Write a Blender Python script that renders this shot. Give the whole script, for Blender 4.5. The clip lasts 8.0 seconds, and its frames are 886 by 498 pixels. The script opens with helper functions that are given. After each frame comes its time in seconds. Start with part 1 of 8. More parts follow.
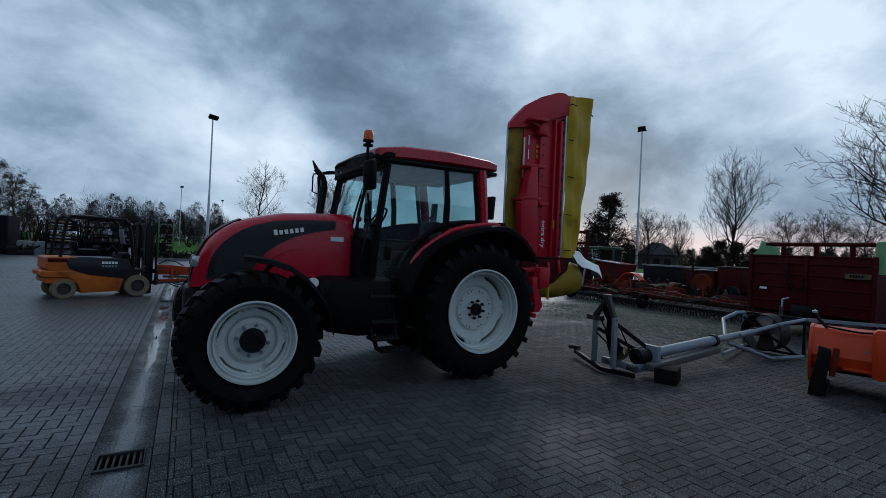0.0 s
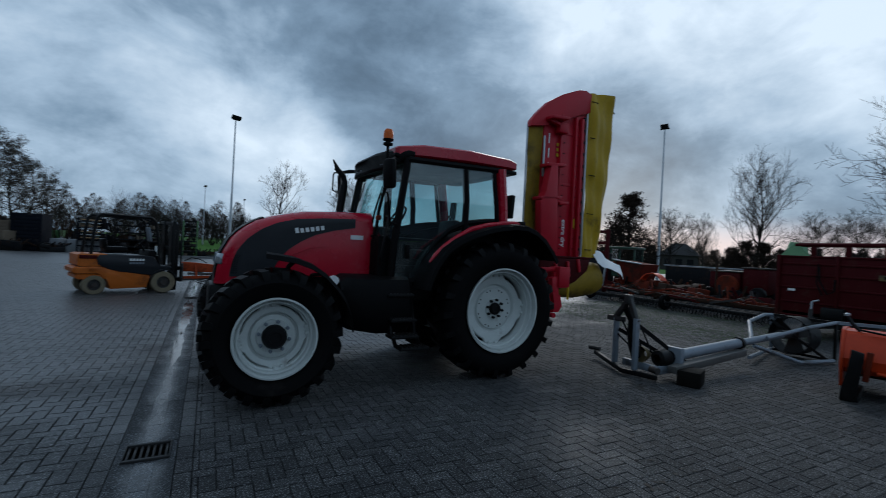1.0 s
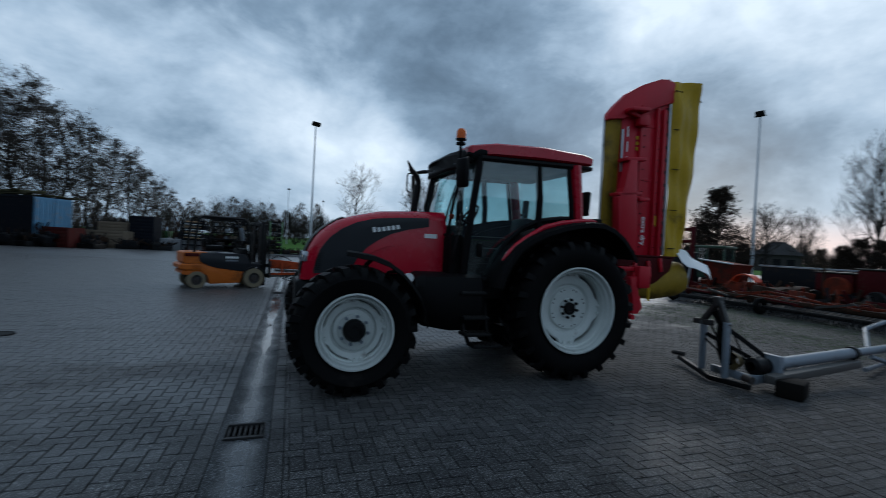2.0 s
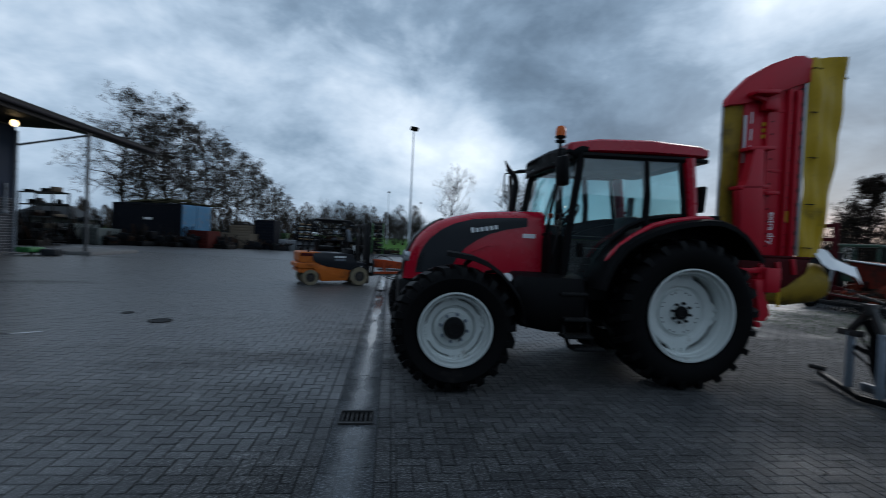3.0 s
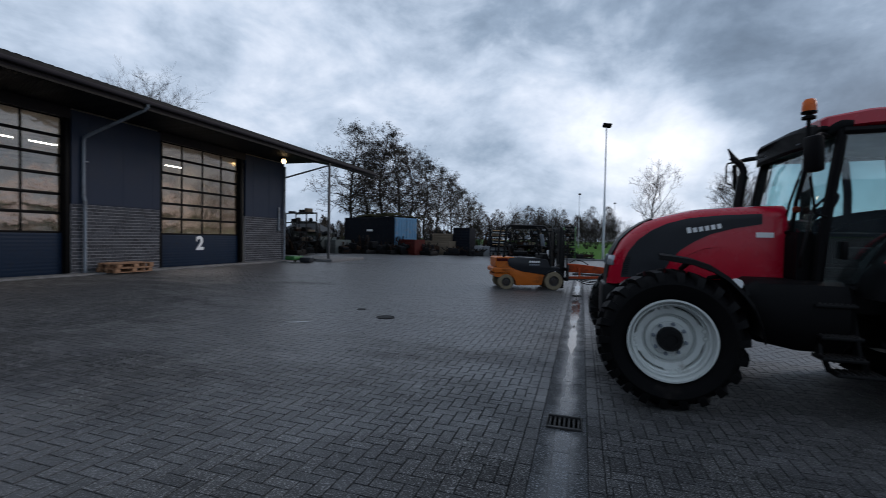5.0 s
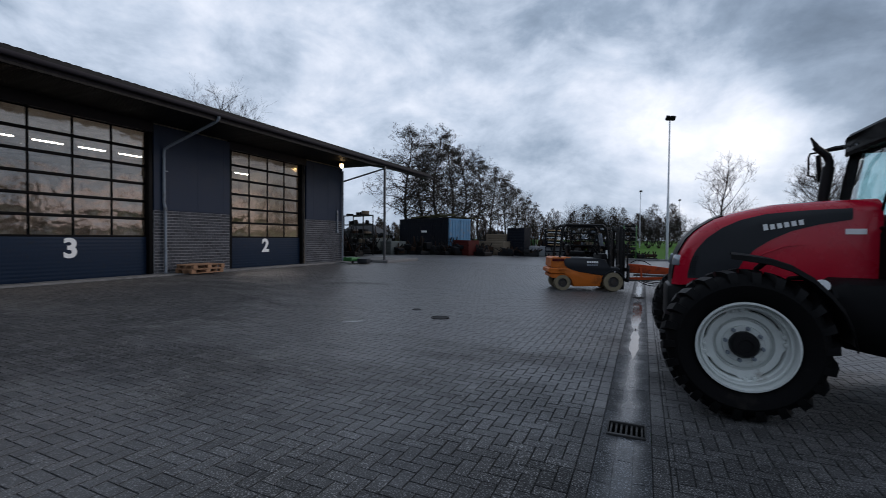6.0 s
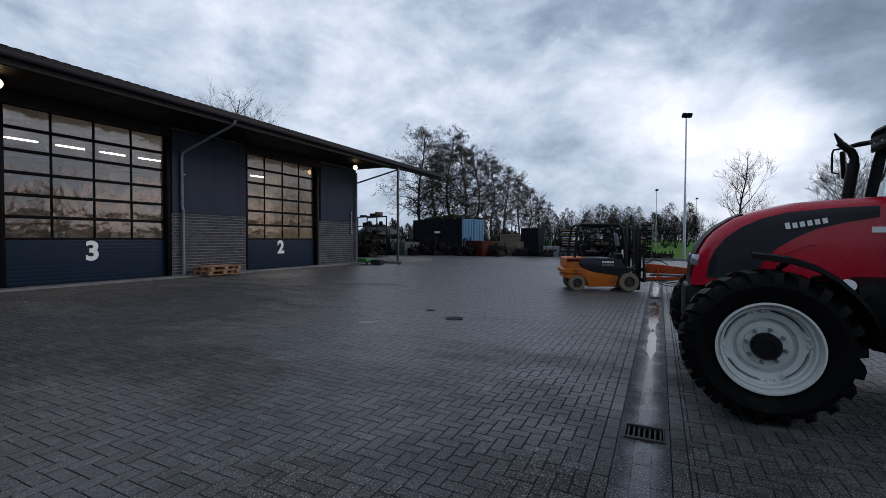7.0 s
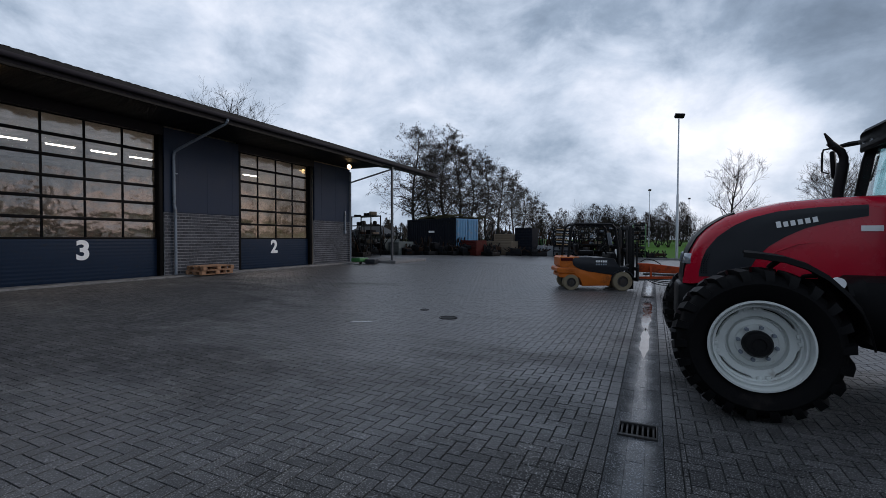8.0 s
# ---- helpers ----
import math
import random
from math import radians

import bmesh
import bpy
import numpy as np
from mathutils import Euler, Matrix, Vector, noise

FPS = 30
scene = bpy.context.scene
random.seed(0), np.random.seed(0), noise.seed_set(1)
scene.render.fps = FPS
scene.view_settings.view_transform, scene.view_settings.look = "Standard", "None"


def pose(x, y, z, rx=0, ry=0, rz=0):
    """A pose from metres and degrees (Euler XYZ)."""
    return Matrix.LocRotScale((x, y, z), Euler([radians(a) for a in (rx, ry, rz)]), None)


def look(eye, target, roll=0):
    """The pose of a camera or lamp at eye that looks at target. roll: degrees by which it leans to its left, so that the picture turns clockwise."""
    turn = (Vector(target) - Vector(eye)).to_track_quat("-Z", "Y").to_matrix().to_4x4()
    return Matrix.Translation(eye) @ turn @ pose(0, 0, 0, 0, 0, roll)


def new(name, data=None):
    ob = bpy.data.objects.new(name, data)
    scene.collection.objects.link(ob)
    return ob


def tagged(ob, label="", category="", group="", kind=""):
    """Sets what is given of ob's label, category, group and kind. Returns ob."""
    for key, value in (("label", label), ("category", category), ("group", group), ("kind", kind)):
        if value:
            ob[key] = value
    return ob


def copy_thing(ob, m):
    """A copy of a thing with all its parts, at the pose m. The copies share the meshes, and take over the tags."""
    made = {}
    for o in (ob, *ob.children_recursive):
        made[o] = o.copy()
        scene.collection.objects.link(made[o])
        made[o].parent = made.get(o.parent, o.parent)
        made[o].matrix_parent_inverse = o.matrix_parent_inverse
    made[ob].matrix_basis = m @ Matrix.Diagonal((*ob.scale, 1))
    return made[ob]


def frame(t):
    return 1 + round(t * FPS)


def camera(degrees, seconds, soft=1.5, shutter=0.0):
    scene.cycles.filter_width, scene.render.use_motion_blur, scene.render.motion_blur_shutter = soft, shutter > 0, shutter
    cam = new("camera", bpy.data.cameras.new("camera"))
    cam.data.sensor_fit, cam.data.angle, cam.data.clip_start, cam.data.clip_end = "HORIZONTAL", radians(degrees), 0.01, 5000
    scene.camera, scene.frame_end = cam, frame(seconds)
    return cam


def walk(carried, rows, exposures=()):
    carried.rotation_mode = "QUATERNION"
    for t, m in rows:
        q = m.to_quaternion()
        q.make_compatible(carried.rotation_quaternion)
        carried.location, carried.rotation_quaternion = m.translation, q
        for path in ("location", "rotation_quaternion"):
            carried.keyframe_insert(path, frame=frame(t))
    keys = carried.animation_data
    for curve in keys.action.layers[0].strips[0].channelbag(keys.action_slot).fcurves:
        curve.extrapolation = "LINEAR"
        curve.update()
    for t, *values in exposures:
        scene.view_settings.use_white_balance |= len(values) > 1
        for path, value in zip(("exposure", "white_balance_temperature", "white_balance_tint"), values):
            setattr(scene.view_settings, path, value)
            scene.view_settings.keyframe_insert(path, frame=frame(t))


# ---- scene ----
cam = camera(89.5, 8.0, soft=0.8, shutter=0.8)
PATH = [
    (0, (-0.403, -0.073, 1.521), (0.597, 1.659, 1.528), 2.7),
    (0.5, (-0.411, -0.067, 1.514), (0.582, 1.668, 1.521), 2.8),
    (1, (-0.413, -0.063, 1.513), (0.517, 1.707, 1.513), 3.0),
    (1.5, (-0.43, -0.068, 1.505), (0.374, 1.763, 1.495), 3.0),
    (3, (-0.5, -0.122, 1.504), (-0.267, 1.864, 1.462), 2.7),
    (3.5, (-0.526, -0.143, 1.51), (-0.551, 1.857, 1.461), 2.3),
    (4, (-0.556, -0.153, 1.505), (-0.85, 1.825, 1.449), 1.8),
    (4.5, (-0.57, -0.159, 1.504), (-1.033, 1.786, 1.452), 1.5),
    (5, (-0.615, -0.19, 1.502), (-1.209, 1.72, 1.453), 1.1),
    (6.5, (-0.624, -0.169, 1.499), (-1.492, 1.632, 1.451), 0.3),
    (7, (-0.629, -0.166, 1.502), (-1.502, 1.632, 1.455), 0.2),
    (7.5, (-0.629, -0.165, 1.496), (-1.492, 1.640, 1.449), 0.2),
    (8, (-0.629, -0.164, 1.492), (-1.479, 1.646, 1.444), 0.2),
]
EXPOSURES = [(0, 0.12, 5980, 7), (1.5, 0.17, 5980, 7), (3, 0.36, 6200, 10), (4.5, 0.52, 6550, 15), (6.5, 0.57, 6800, 18), (8, 0.57, 6800, 18)]
walk(cam, [(t, look(e, g, r)) for t, e, g, r in PATH], EXPOSURES)

# ---- sky and sun: a broken overcast at dusk ----
SUN_AZ, SUN_EL = radians(48), radians(9)      # azimuth from +y towards +x


def make_world():
    w = bpy.data.worlds.new("sky")
    scene.world = w
    w.use_nodes = True
    nt = w.node_tree
    nt.nodes.clear()
    N, K = nt.nodes.new, nt.links.new

    def math_node(op, a, b=None, c=None):
        n = N("ShaderNodeMath")
        n.operation = op
        for i, v in enumerate((a, b, c)):
            if v is None:
                continue
            if isinstance(v, (int, float)):
                n.inputs[i].default_value = v
            else:
                K(v, n.inputs[i])
        return n.outputs[0]

    def ramp(fac, *stops):
        n = N("ShaderNodeValToRGB")
        e = n.color_ramp.elements
        while len(e) < len(stops):
            e.new(0.5)
        for k, (p, c) in zip(e, stops):
            k.position, k.color = p, (*c, 1)
        K(fac, n.inputs[0])
        return n.outputs[0]

    def mix(fac, a, b, mode="MIX"):
        n = N("ShaderNodeMix")
        n.data_type, n.blend_type = "RGBA", mode
        for s, v in ((n.inputs[0], fac), (n.inputs[6], a), (n.inputs[7], b)):
            if isinstance(v, (int, float)):
                s.default_value = v
            elif isinstance(v, tuple):
                s.default_value = (*v, 1)
            else:
                K(v, s)
        return n.outputs[2]

    tc = N("ShaderNodeTexCoord")
    d = tc.outputs["Generated"]
    sep = N("ShaderNodeSeparateXYZ")
    K(d, sep.inputs[0])
    def cloud(scale, detail, rough, shift, distort=0.0, tall=1.6, lean=0):
        m = N("ShaderNodeMapping")
        m.inputs["Location"].default_value = shift
        m.inputs["Rotation"].default_value = (0, radians(lean), 0)
        m.inputs["Scale"].default_value = (1.0, 1.0, tall)
        K(d, m.inputs[0])
        n = N("ShaderNodeTexNoise")
        n.inputs["Scale"].default_value = scale
        n.inputs["Detail"].default_value = detail
        n.inputs["Roughness"].default_value = rough
        n.inputs["Distortion"].default_value = distort
        K(m.outputs[0], n.inputs[0])
        return n.outputs[0]

    def lobe(az, el, size):
        """Nearness to one direction of the sky, 1 at its middle."""
        v = Vector((math.sin(radians(az)) * math.cos(radians(el)), math.cos(radians(az)) * math.cos(radians(el)), math.sin(radians(el))))
        n = N("ShaderNodeVectorMath")
        n.operation = "DOT_PRODUCT"
        n.inputs[1].default_value = v
        K(d, n.inputs[0])
        c = math.cos(radians(size))
        r = N("ShaderNodeMapRange")
        r.interpolation_type = "SMOOTHERSTEP"
        r.inputs[1].default_value, r.inputs[2].default_value = c, 1.0
        K(n.outputs[1], r.inputs[0])
        return r.outputs[0]

    big = cloud(1.7, 3.0, 0.45, (3.1, 7.4, 0), 0.0, 1.3, 10)
    mid = cloud(5.0, 9.0, 0.60, (1.3, 2.2, 0), 0.3, 1.7)
    fine = cloud(14.0, 5.0, 0.55, (6.3, 1.2, 0), 0.1, 1.5)
    cover = math_node("ADD", math_node("MULTIPLY", big, 0.32), math_node("ADD", math_node("MULTIPLY", mid, 0.33), math_node("MULTIPLY", fine, 0.13)))
    cover = math_node("ADD", cover, 0.098)
    # thin places where the cloud lets the light through, and the heavy bank between them
    for az, el, size, amount in LOBES:
        cover = math_node("ADD", cover, math_node("MULTIPLY", lobe(az, el, size), amount))
    tone = ramp(cover, (0.28, (0.085, 0.125, 0.175)), (0.37, (0.138, 0.20, 0.275)), (0.455, (0.228, 0.315, 0.415)), (0.535, (0.405, 0.51, 0.625)), (0.70, (0.80, 0.88, 0.96)))
    # warm light under the clouds low over the horizon towards the hidden sun
    low = N("ShaderNodeMapRange")
    low.interpolation_type = "SMOOTHSTEP"
    low.inputs[1].default_value, low.inputs[2].default_value = 0.095, 0.03
    K(sep.outputs[2], low.inputs[0])
    glow = math_node("MULTIPLY", low.outputs[0], lobe(66, 0, 34))
    tone = mix(math_node("MULTIPLY", glow, 0.75), tone, (0.90, 0.72, 0.70))
    sky = N("ShaderNodeTexSky")
    sky.sky_type, sky.sun_disc = "NISHITA", False
    sky.sun_elevation, sky.sun_rotation = SUN_EL, SUN_AZ
    clear = N("ShaderNodeBackground")
    clear.inputs[1].default_value = 0.05
    K(sky.outputs[0], clear.inputs[0])
    deck = N("ShaderNodeBackground")
    deck.inputs[1].default_value = SKY_GAIN
    K(tone, deck.inputs[0])
    both = N("ShaderNodeMixShader")
    both.inputs[0].default_value = 0.93
    K(clear.outputs[0], both.inputs[1])
    K(deck.outputs[0], both.inputs[2])
    out = N("ShaderNodeOutputWorld")
    K(both.outputs[0], out.inputs[0])


SKY_GAIN = 0.95
LOBES = [(7, 12, 9, 0.075), (13, 6, 9, 0.05), (-4, 16, 8, 0.07), (25, 19, 17, -0.10), (36, 26, 9, 0.05), (10, 25, 12, -0.04), (46, 32, 13, 0.12), (62, 23, 14, 0.11), (76, 20, 13, 0.09), (50, 11, 13, -0.07), (66, 11, 12, -0.05),
         (66, 3, 16, 0.04), (-20, 24, 14, 0.04), (-42, 25, 15, 0.03), (-33, 13, 16, 0.015), (-66, 24, 26, 0.02)]
make_world()
sun = new("sun", bpy.data.lights.new("sun", "SUN"))
sun.data.energy, sun.data.angle, sun.data.color = 0.5, radians(25), (1.0, 0.93, 0.86)
sun.matrix_world = look((0, 0, 0), (-math.sin(SUN_AZ) * math.cos(0.5), -math.cos(SUN_AZ) * math.cos(0.5), -math.sin(0.5)))

# ---- materials ----
MATS = {}


def mat(name, col, rough=0.5, metal=0.0, var=0.12, scale=6.0, bump=0.0, bscale=80.0, dirt=None, dirt_amount=0.35, dirt_scale=3.0,
        coat=0.0, rand=0.0, spec=0.5, emit=None, island=False):
    m = bpy.data.materials.new(name)
    MATS[name] = m
    m.use_nodes = True
    nt = m.node_tree
    p = nt.nodes["Principled BSDF"]
    N, K = nt.nodes.new, nt.links.new
    tc = N("ShaderNodeTexCoord")

    def noise_tex(s, detail=5, r=0.6):
        n = N("ShaderNodeTexNoise")
        n.inputs["Scale"].default_value, n.inputs["Detail"].default_value, n.inputs["Roughness"].default_value = s, detail, r
        K(tc.outputs["Object"], n.inputs[0])
        return n.outputs[0]

    def mixc(fac, a, b, mode="MIX"):
        n = N("ShaderNodeMix")
        n.data_type, n.blend_type = "RGBA", mode
        for s, v in ((n.inputs[0], fac), (n.inputs[6], a), (n.inputs[7], b)):
            if isinstance(v, (int, float)):
                s.default_value = v
            elif isinstance(v, tuple):
                s.default_value = (*v[:3], 1)
            else:
                K(v, s)
        return n.outputs[2]

    def remap(v, a, b, c, e):
        n = N("ShaderNodeMapRange")
        for i, x in enumerate((a, b, c, e)):
            n.inputs[i + 1].default_value = x
        K(v, n.inputs[0])
        return n.outputs[0]

    n1, n2 = noise_tex(scale), noise_tex(scale * 7.3)
    lo = tuple(c * (1 - var) for c in col)
    hi = tuple(min(1, c * (1 + var)) for c in col)
    c = mixc(remap(n1, 0.3, 0.7, 0, 1), lo, hi)
    c = mixc(0.45, c, mixc(remap(n2, 0.3, 0.7, 0, 1), lo, hi))
    if rand:
        src = N("ShaderNodeNewGeometry").outputs["Random Per Island"] if island else N("ShaderNodeObjectInfo").outputs["Random"]
        c = mixc(1.0, c, mixc(src, (1 - rand,) * 3, (1 + rand,) * 3), "MULTIPLY")
    if dirt:
        n3 = noise_tex(dirt_scale, 8, 0.68)
        c = mixc(remap(n3, 0.72 - dirt_amount * 0.5, 0.80 - dirt_amount * 0.35, 0, 0.85), c, tuple(dirt))
    K(c, p.inputs["Base Color"])
    p.inputs["Metallic"].default_value = metal
    p.inputs["Specular IOR Level"].default_value = spec
    K(remap(n1, 0.25, 0.75, max(0.02, rough - 0.09), min(1, rough + 0.11)), p.inputs["Roughness"])
    if coat:
        p.inputs["Coat Weight"].default_value, p.inputs["Coat Roughness"].default_value = coat, 0.08
    if bump:
        b = N("ShaderNodeBump")
        b.inputs["Strength"].default_value, b.inputs["Distance"].default_value = min(1.0, bump * 8), 0.004 + bump * 0.02
        K(noise_tex(bscale, 4, 0.6), b.inputs["Height"])
        K(b.outputs[0], p.inputs["Normal"])
    if emit:
        p.inputs["Emission Color"].default_value, p.inputs["Emission Strength"].default_value = (*emit[0], 1), emit[1]
    return m


def glass(name, tint, tint_rough=0.0, wobble=0.0, wscale=1.5, gloss=0.04, haze=0.0):
    m = bpy.data.materials.new(name)
    MATS[name] = m
    m.use_nodes = True
    nt = m.node_tree
    nt.nodes.clear()
    N, K = nt.nodes.new, nt.links.new
    tr, gl, mx, out, fr = (N("ShaderNodeBsdfTransparent"), N("ShaderNodeBsdfGlossy"), N("ShaderNodeMixShader"), N("ShaderNodeOutputMaterial"), N("ShaderNodeLayerWeight"))
    tr.inputs[0].default_value = (*tint, 1)
    gl.inputs["Roughness"].default_value = tint_rough
    pw, ma = N("ShaderNodeMath"), N("ShaderNodeMath")
    pw.operation, ma.operation = "POWER", "MULTIPLY_ADD"
    pw.inputs[1].default_value = 4.5
    ma.inputs[1].default_value, ma.inputs[2].default_value = 0.8, gloss
    K(fr.outputs["Facing"], pw.inputs[0])
    K(pw.outputs[0], ma.inputs[0])
    if wobble:
        nz, b = N("ShaderNodeTexNoise"), N("ShaderNodeBump")
        nz.inputs["Scale"].default_value, nz.inputs["Detail"].default_value = wscale, 2.0
        b.inputs["Distance"].default_value, b.inputs["Strength"].default_value = wobble, 1.0
        K(N("ShaderNodeNewGeometry").outputs["Position"], nz.inputs[0])
        K(nz.outputs[0], b.inputs["Height"])
        K(b.outputs[0], gl.inputs["Normal"])
    K(ma.outputs[0], mx.inputs[0])
    K(tr.outputs[0], mx.inputs[1])
    K(gl.outputs[0], mx.inputs[2])
    last = mx.outputs[0]
    if haze:
        # dried rain and dust, in blotches
        tc2, nz2, mr, df, hx = N("ShaderNodeTexCoord"), N("ShaderNodeTexNoise"), N("ShaderNodeMapRange"), N("ShaderNodeBsdfDiffuse"), N("ShaderNodeMixShader")
        nz2.inputs["Scale"].default_value, nz2.inputs["Detail"].default_value = 7.0, 6.0
        mr.inputs[1].default_value, mr.inputs[2].default_value, mr.inputs[3].default_value, mr.inputs[4].default_value = 0.35, 0.7, haze * 0.5, haze * 1.8
        df.inputs[0].default_value = (0.42, 0.46, 0.46, 1)
        K(tc2.outputs["Object"], nz2.inputs[0])
        K(nz2.outputs[0], mr.inputs[0])
        K(mr.outputs[0], hx.inputs[0])
        K(last, hx.inputs[1])
        K(df.outputs[0], hx.inputs[2])
        last = hx.outputs[0]
    K(last, out.inputs[0])
    return m


RED = mat("red_paint", (0.40, 0.003, 0.019), 0.26, var=0.08, scale=3, coat=0.22, spec=0.35, dirt=(0.09, 0.01, 0.012), dirt_amount=0.12)
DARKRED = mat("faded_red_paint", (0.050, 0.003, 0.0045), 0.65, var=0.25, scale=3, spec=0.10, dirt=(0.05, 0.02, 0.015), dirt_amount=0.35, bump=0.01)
MOWRED = mat("implement_red_paint", (0.40, 0.005, 0.018), 0.42, var=0.10, scale=3, spec=0.3, dirt=(0.18, 0.01, 0.015), dirt_amount=0.2)
ORANGE = mat("orange_paint", (0.54, 0.046, 0.007), 0.42, var=0.12, scale=3, spec=0.3, dirt=(0.2, 0.03, 0.01), dirt_amount=0.22)
RUSTYORANGE = mat("worn_orange_paint", (0.13, 0.019, 0.008), 0.7, var=0.4, scale=5, spec=0.1, dirt=(0.045, 0.018, 0.012), dirt_amount=0.5, bump=0.02)
FORKYELLOW = mat("forklift_orange_paint", (0.44, 0.105, 0.010), 0.45, var=0.12, scale=4, spec=0.3, dirt=(0.16, 0.05, 0.012), dirt_amount=0.3)
GRAPHITE = mat("graphite_plastic", (0.014, 0.016, 0.020), 0.45, var=0.15, scale=5, spec=0.28)
BLACKP = mat("black_plastic", (0.0035, 0.0035, 0.004), 0.5, var=0.2, scale=8, spec=0.08, bump=0.004)
BLACKM = mat("black_steel", (0.0045, 0.0045, 0.005), 0.5, var=0.25, scale=6, spec=0.18, dirt=(0.014, 0.011, 0.009), dirt_amount=0.2)
RUBBER = mat("tyre_rubber", (0.0042, 0.0042, 0.0046), 0.7, var=0.25, scale=5, spec=0.06, bump=0.02, bscale=60, dirt=(0.014, 0.012, 0.011), dirt_amount=0.25)
LUGRUBBER = mat("wet_tyre_lug_rubber", (0.004, 0.004, 0.0045), 0.5, var=0.3, scale=7, spec=0.10, bump=0.01, bscale=40, dirt=(0.012, 0.011, 0.010), dirt_amount=0.25)
RIMGREY = mat("silver_grey_rim_paint", (0.52, 0.55, 0.53), 0.42, var=0.06, scale=6, dirt=(0.22, 0.20, 0.17), dirt_amount=0.14)
CREAM = mat("pale_tyre_rubber", (0.18, 0.15, 0.10), 0.75, var=0.15, scale=6, spec=0.2, dirt=(0.08, 0.065, 0.045), dirt_amount=0.4, bump=0.02)
YELLOWTARP = mat("yellow_tarpaulin", (0.44, 0.28, 0.008), 0.5, var=0.12, scale=2.5, spec=0.3, bump=0.02, bscale=9, dirt=(0.14, 0.095, 0.012), dirt_amount=0.35)
WHITEPAINT = mat("white_paint", (0.75, 0.76, 0.76), 0.5, var=0.05)
GALV = mat("galvanised_steel", (0.42, 0.45, 0.48), 0.42, metal=0.55, var=0.15, scale=8, dirt=(0.12, 0.11, 0.10), dirt_amount=0.25)
GREYPAINT = mat("grey_machine_paint", (0.18, 0.21, 0.245), 0.45, metal=0.1, var=0.15, scale=5, spec=0.35, dirt=(0.06, 0.055, 0.05), dirt_amount=0.35)
STEEL = mat("worn_steel", (0.035, 0.033, 0.032), 0.55, metal=0.2, var=0.3, scale=9, dirt=(0.04, 0.022, 0.014), dirt_amount=0.4)
RUST = mat("rusty_steel", (0.032, 0.018, 0.012), 0.8, var=0.35, scale=8, spec=0.1, bump=0.03)
GREENP = mat("green_paint", (0.045, 0.13, 0.04), 0.5, var=0.15, scale=4, dirt=(0.04, 0.05, 0.03), dirt_amount=0.3)
PALEGREEN = mat("pale_green_paint", (0.16, 0.33, 0.16), 0.55, var=0.12, scale=4)
AMBER = mat("amber_plastic", (0.62, 0.11, 0.008), 0.3, var=0.10, scale=20, spec=0.3)
LAMPGLASS = mat("headlamp_glass", (0.22, 0.25, 0.28), 0.12, metal=0.4, var=0.1, coat=1.0)
WOOD = mat("weathered_wood", (0.30, 0.19, 0.10), 0.8, var=0.3, scale=9, bump=0.03, bscale=40, rand=0.25)
CONCRETE = mat("concrete", (0.16, 0.16, 0.16), 0.8, var=0.18, scale=4, spec=0.3, bump=0.03, dirt=(0.08, 0.08, 0.08), dirt_amount=0.45)
CLADDING = mat("blue_grey_cladding", (0.012, 0.022, 0.044), 0.5, var=0.10, scale=2, spec=0.2)
DOORBLUE = mat("dark_blue_door_panel", (0.007, 0.017, 0.036), 0.5, var=0.10, scale=2, spec=0.14, dirt=(0.014, 0.018, 0.024), dirt_amount=0.3, dirt_scale=6)
FASCIA = mat("dark_brown_fascia", (0.012, 0.010, 0.013), 0.55, var=0.15, spec=0.2)
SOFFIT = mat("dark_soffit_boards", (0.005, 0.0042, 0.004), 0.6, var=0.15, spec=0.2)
ROOFTILE = mat("dark_roof_sheet", (0.008, 0.0085, 0.0095), 0.6, var=0.2, spec=0.25)
GUTTER = mat("grey_brown_gutter", (0.032, 0.028, 0.035), 0.5, var=0.1, spec=0.3)
BRICKM = mat("dark_grey_brick", (0.062, 0.064, 0.070), 0.8, var=0.2, scale=9, bump=0.02, rand=0.35)
BRICKR = mat("dark_grey_brick_run", (0.050, 0.053, 0.062), 0.8, var=0.2, scale=9, spec=0.2, bump=0.02, rand=0.35, island=True)
MORTAR = mat("mortar", (0.27, 0.27, 0.28), 0.9, var=0.15, scale=20)
BEIGE = mat("painted_interior_wall", (0.40, 0.35, 0.29), 0.7, var=0.2, scale=0.8, dirt=(0.16, 0.12, 0.09), dirt_amount=0.5, dirt_scale=0.6)
DARKGEN = mat("dark_machine_paint", (0.008, 0.009, 0.011), 0.7, var=0.3, scale=3, spec=0.1, dirt=(0.03, 0.018, 0.012), dirt_amount=0.35)
BARK = mat("bark", (0.020, 0.017, 0.015), 0.9, var=0.3, scale=10, spec=0.15, bump=0.03)
LEAFBROWN = mat("withered_leaves", (0.032, 0.023, 0.018), 0.85, var=0.3, rand=0.4, island=True)
LEAFDARK = mat("evergreen_leaves", (0.028, 0.020, 0.014), 0.85, var=0.35, spec=0.1, rand=0.4, island=True)
CABGLASS = glass("tinted_cab_glass", (0.83, 0.95, 0.955), gloss=0.085, haze=0.014)
DOORGLASS = glass("wavy_acrylic_pane", (0.92, 0.92, 0.90), 0.10, 0.016, 2.6, 0.13)
TUBELIGHT = mat("tube_lamp", (0.9, 0.9, 0.85), 0.4, emit=((1.0, 0.95, 0.85), 9.0))
POSTGREY = mat("dull_grey_steel", (0.07, 0.075, 0.082), 0.55, metal=0.2, var=0.2, scale=6)
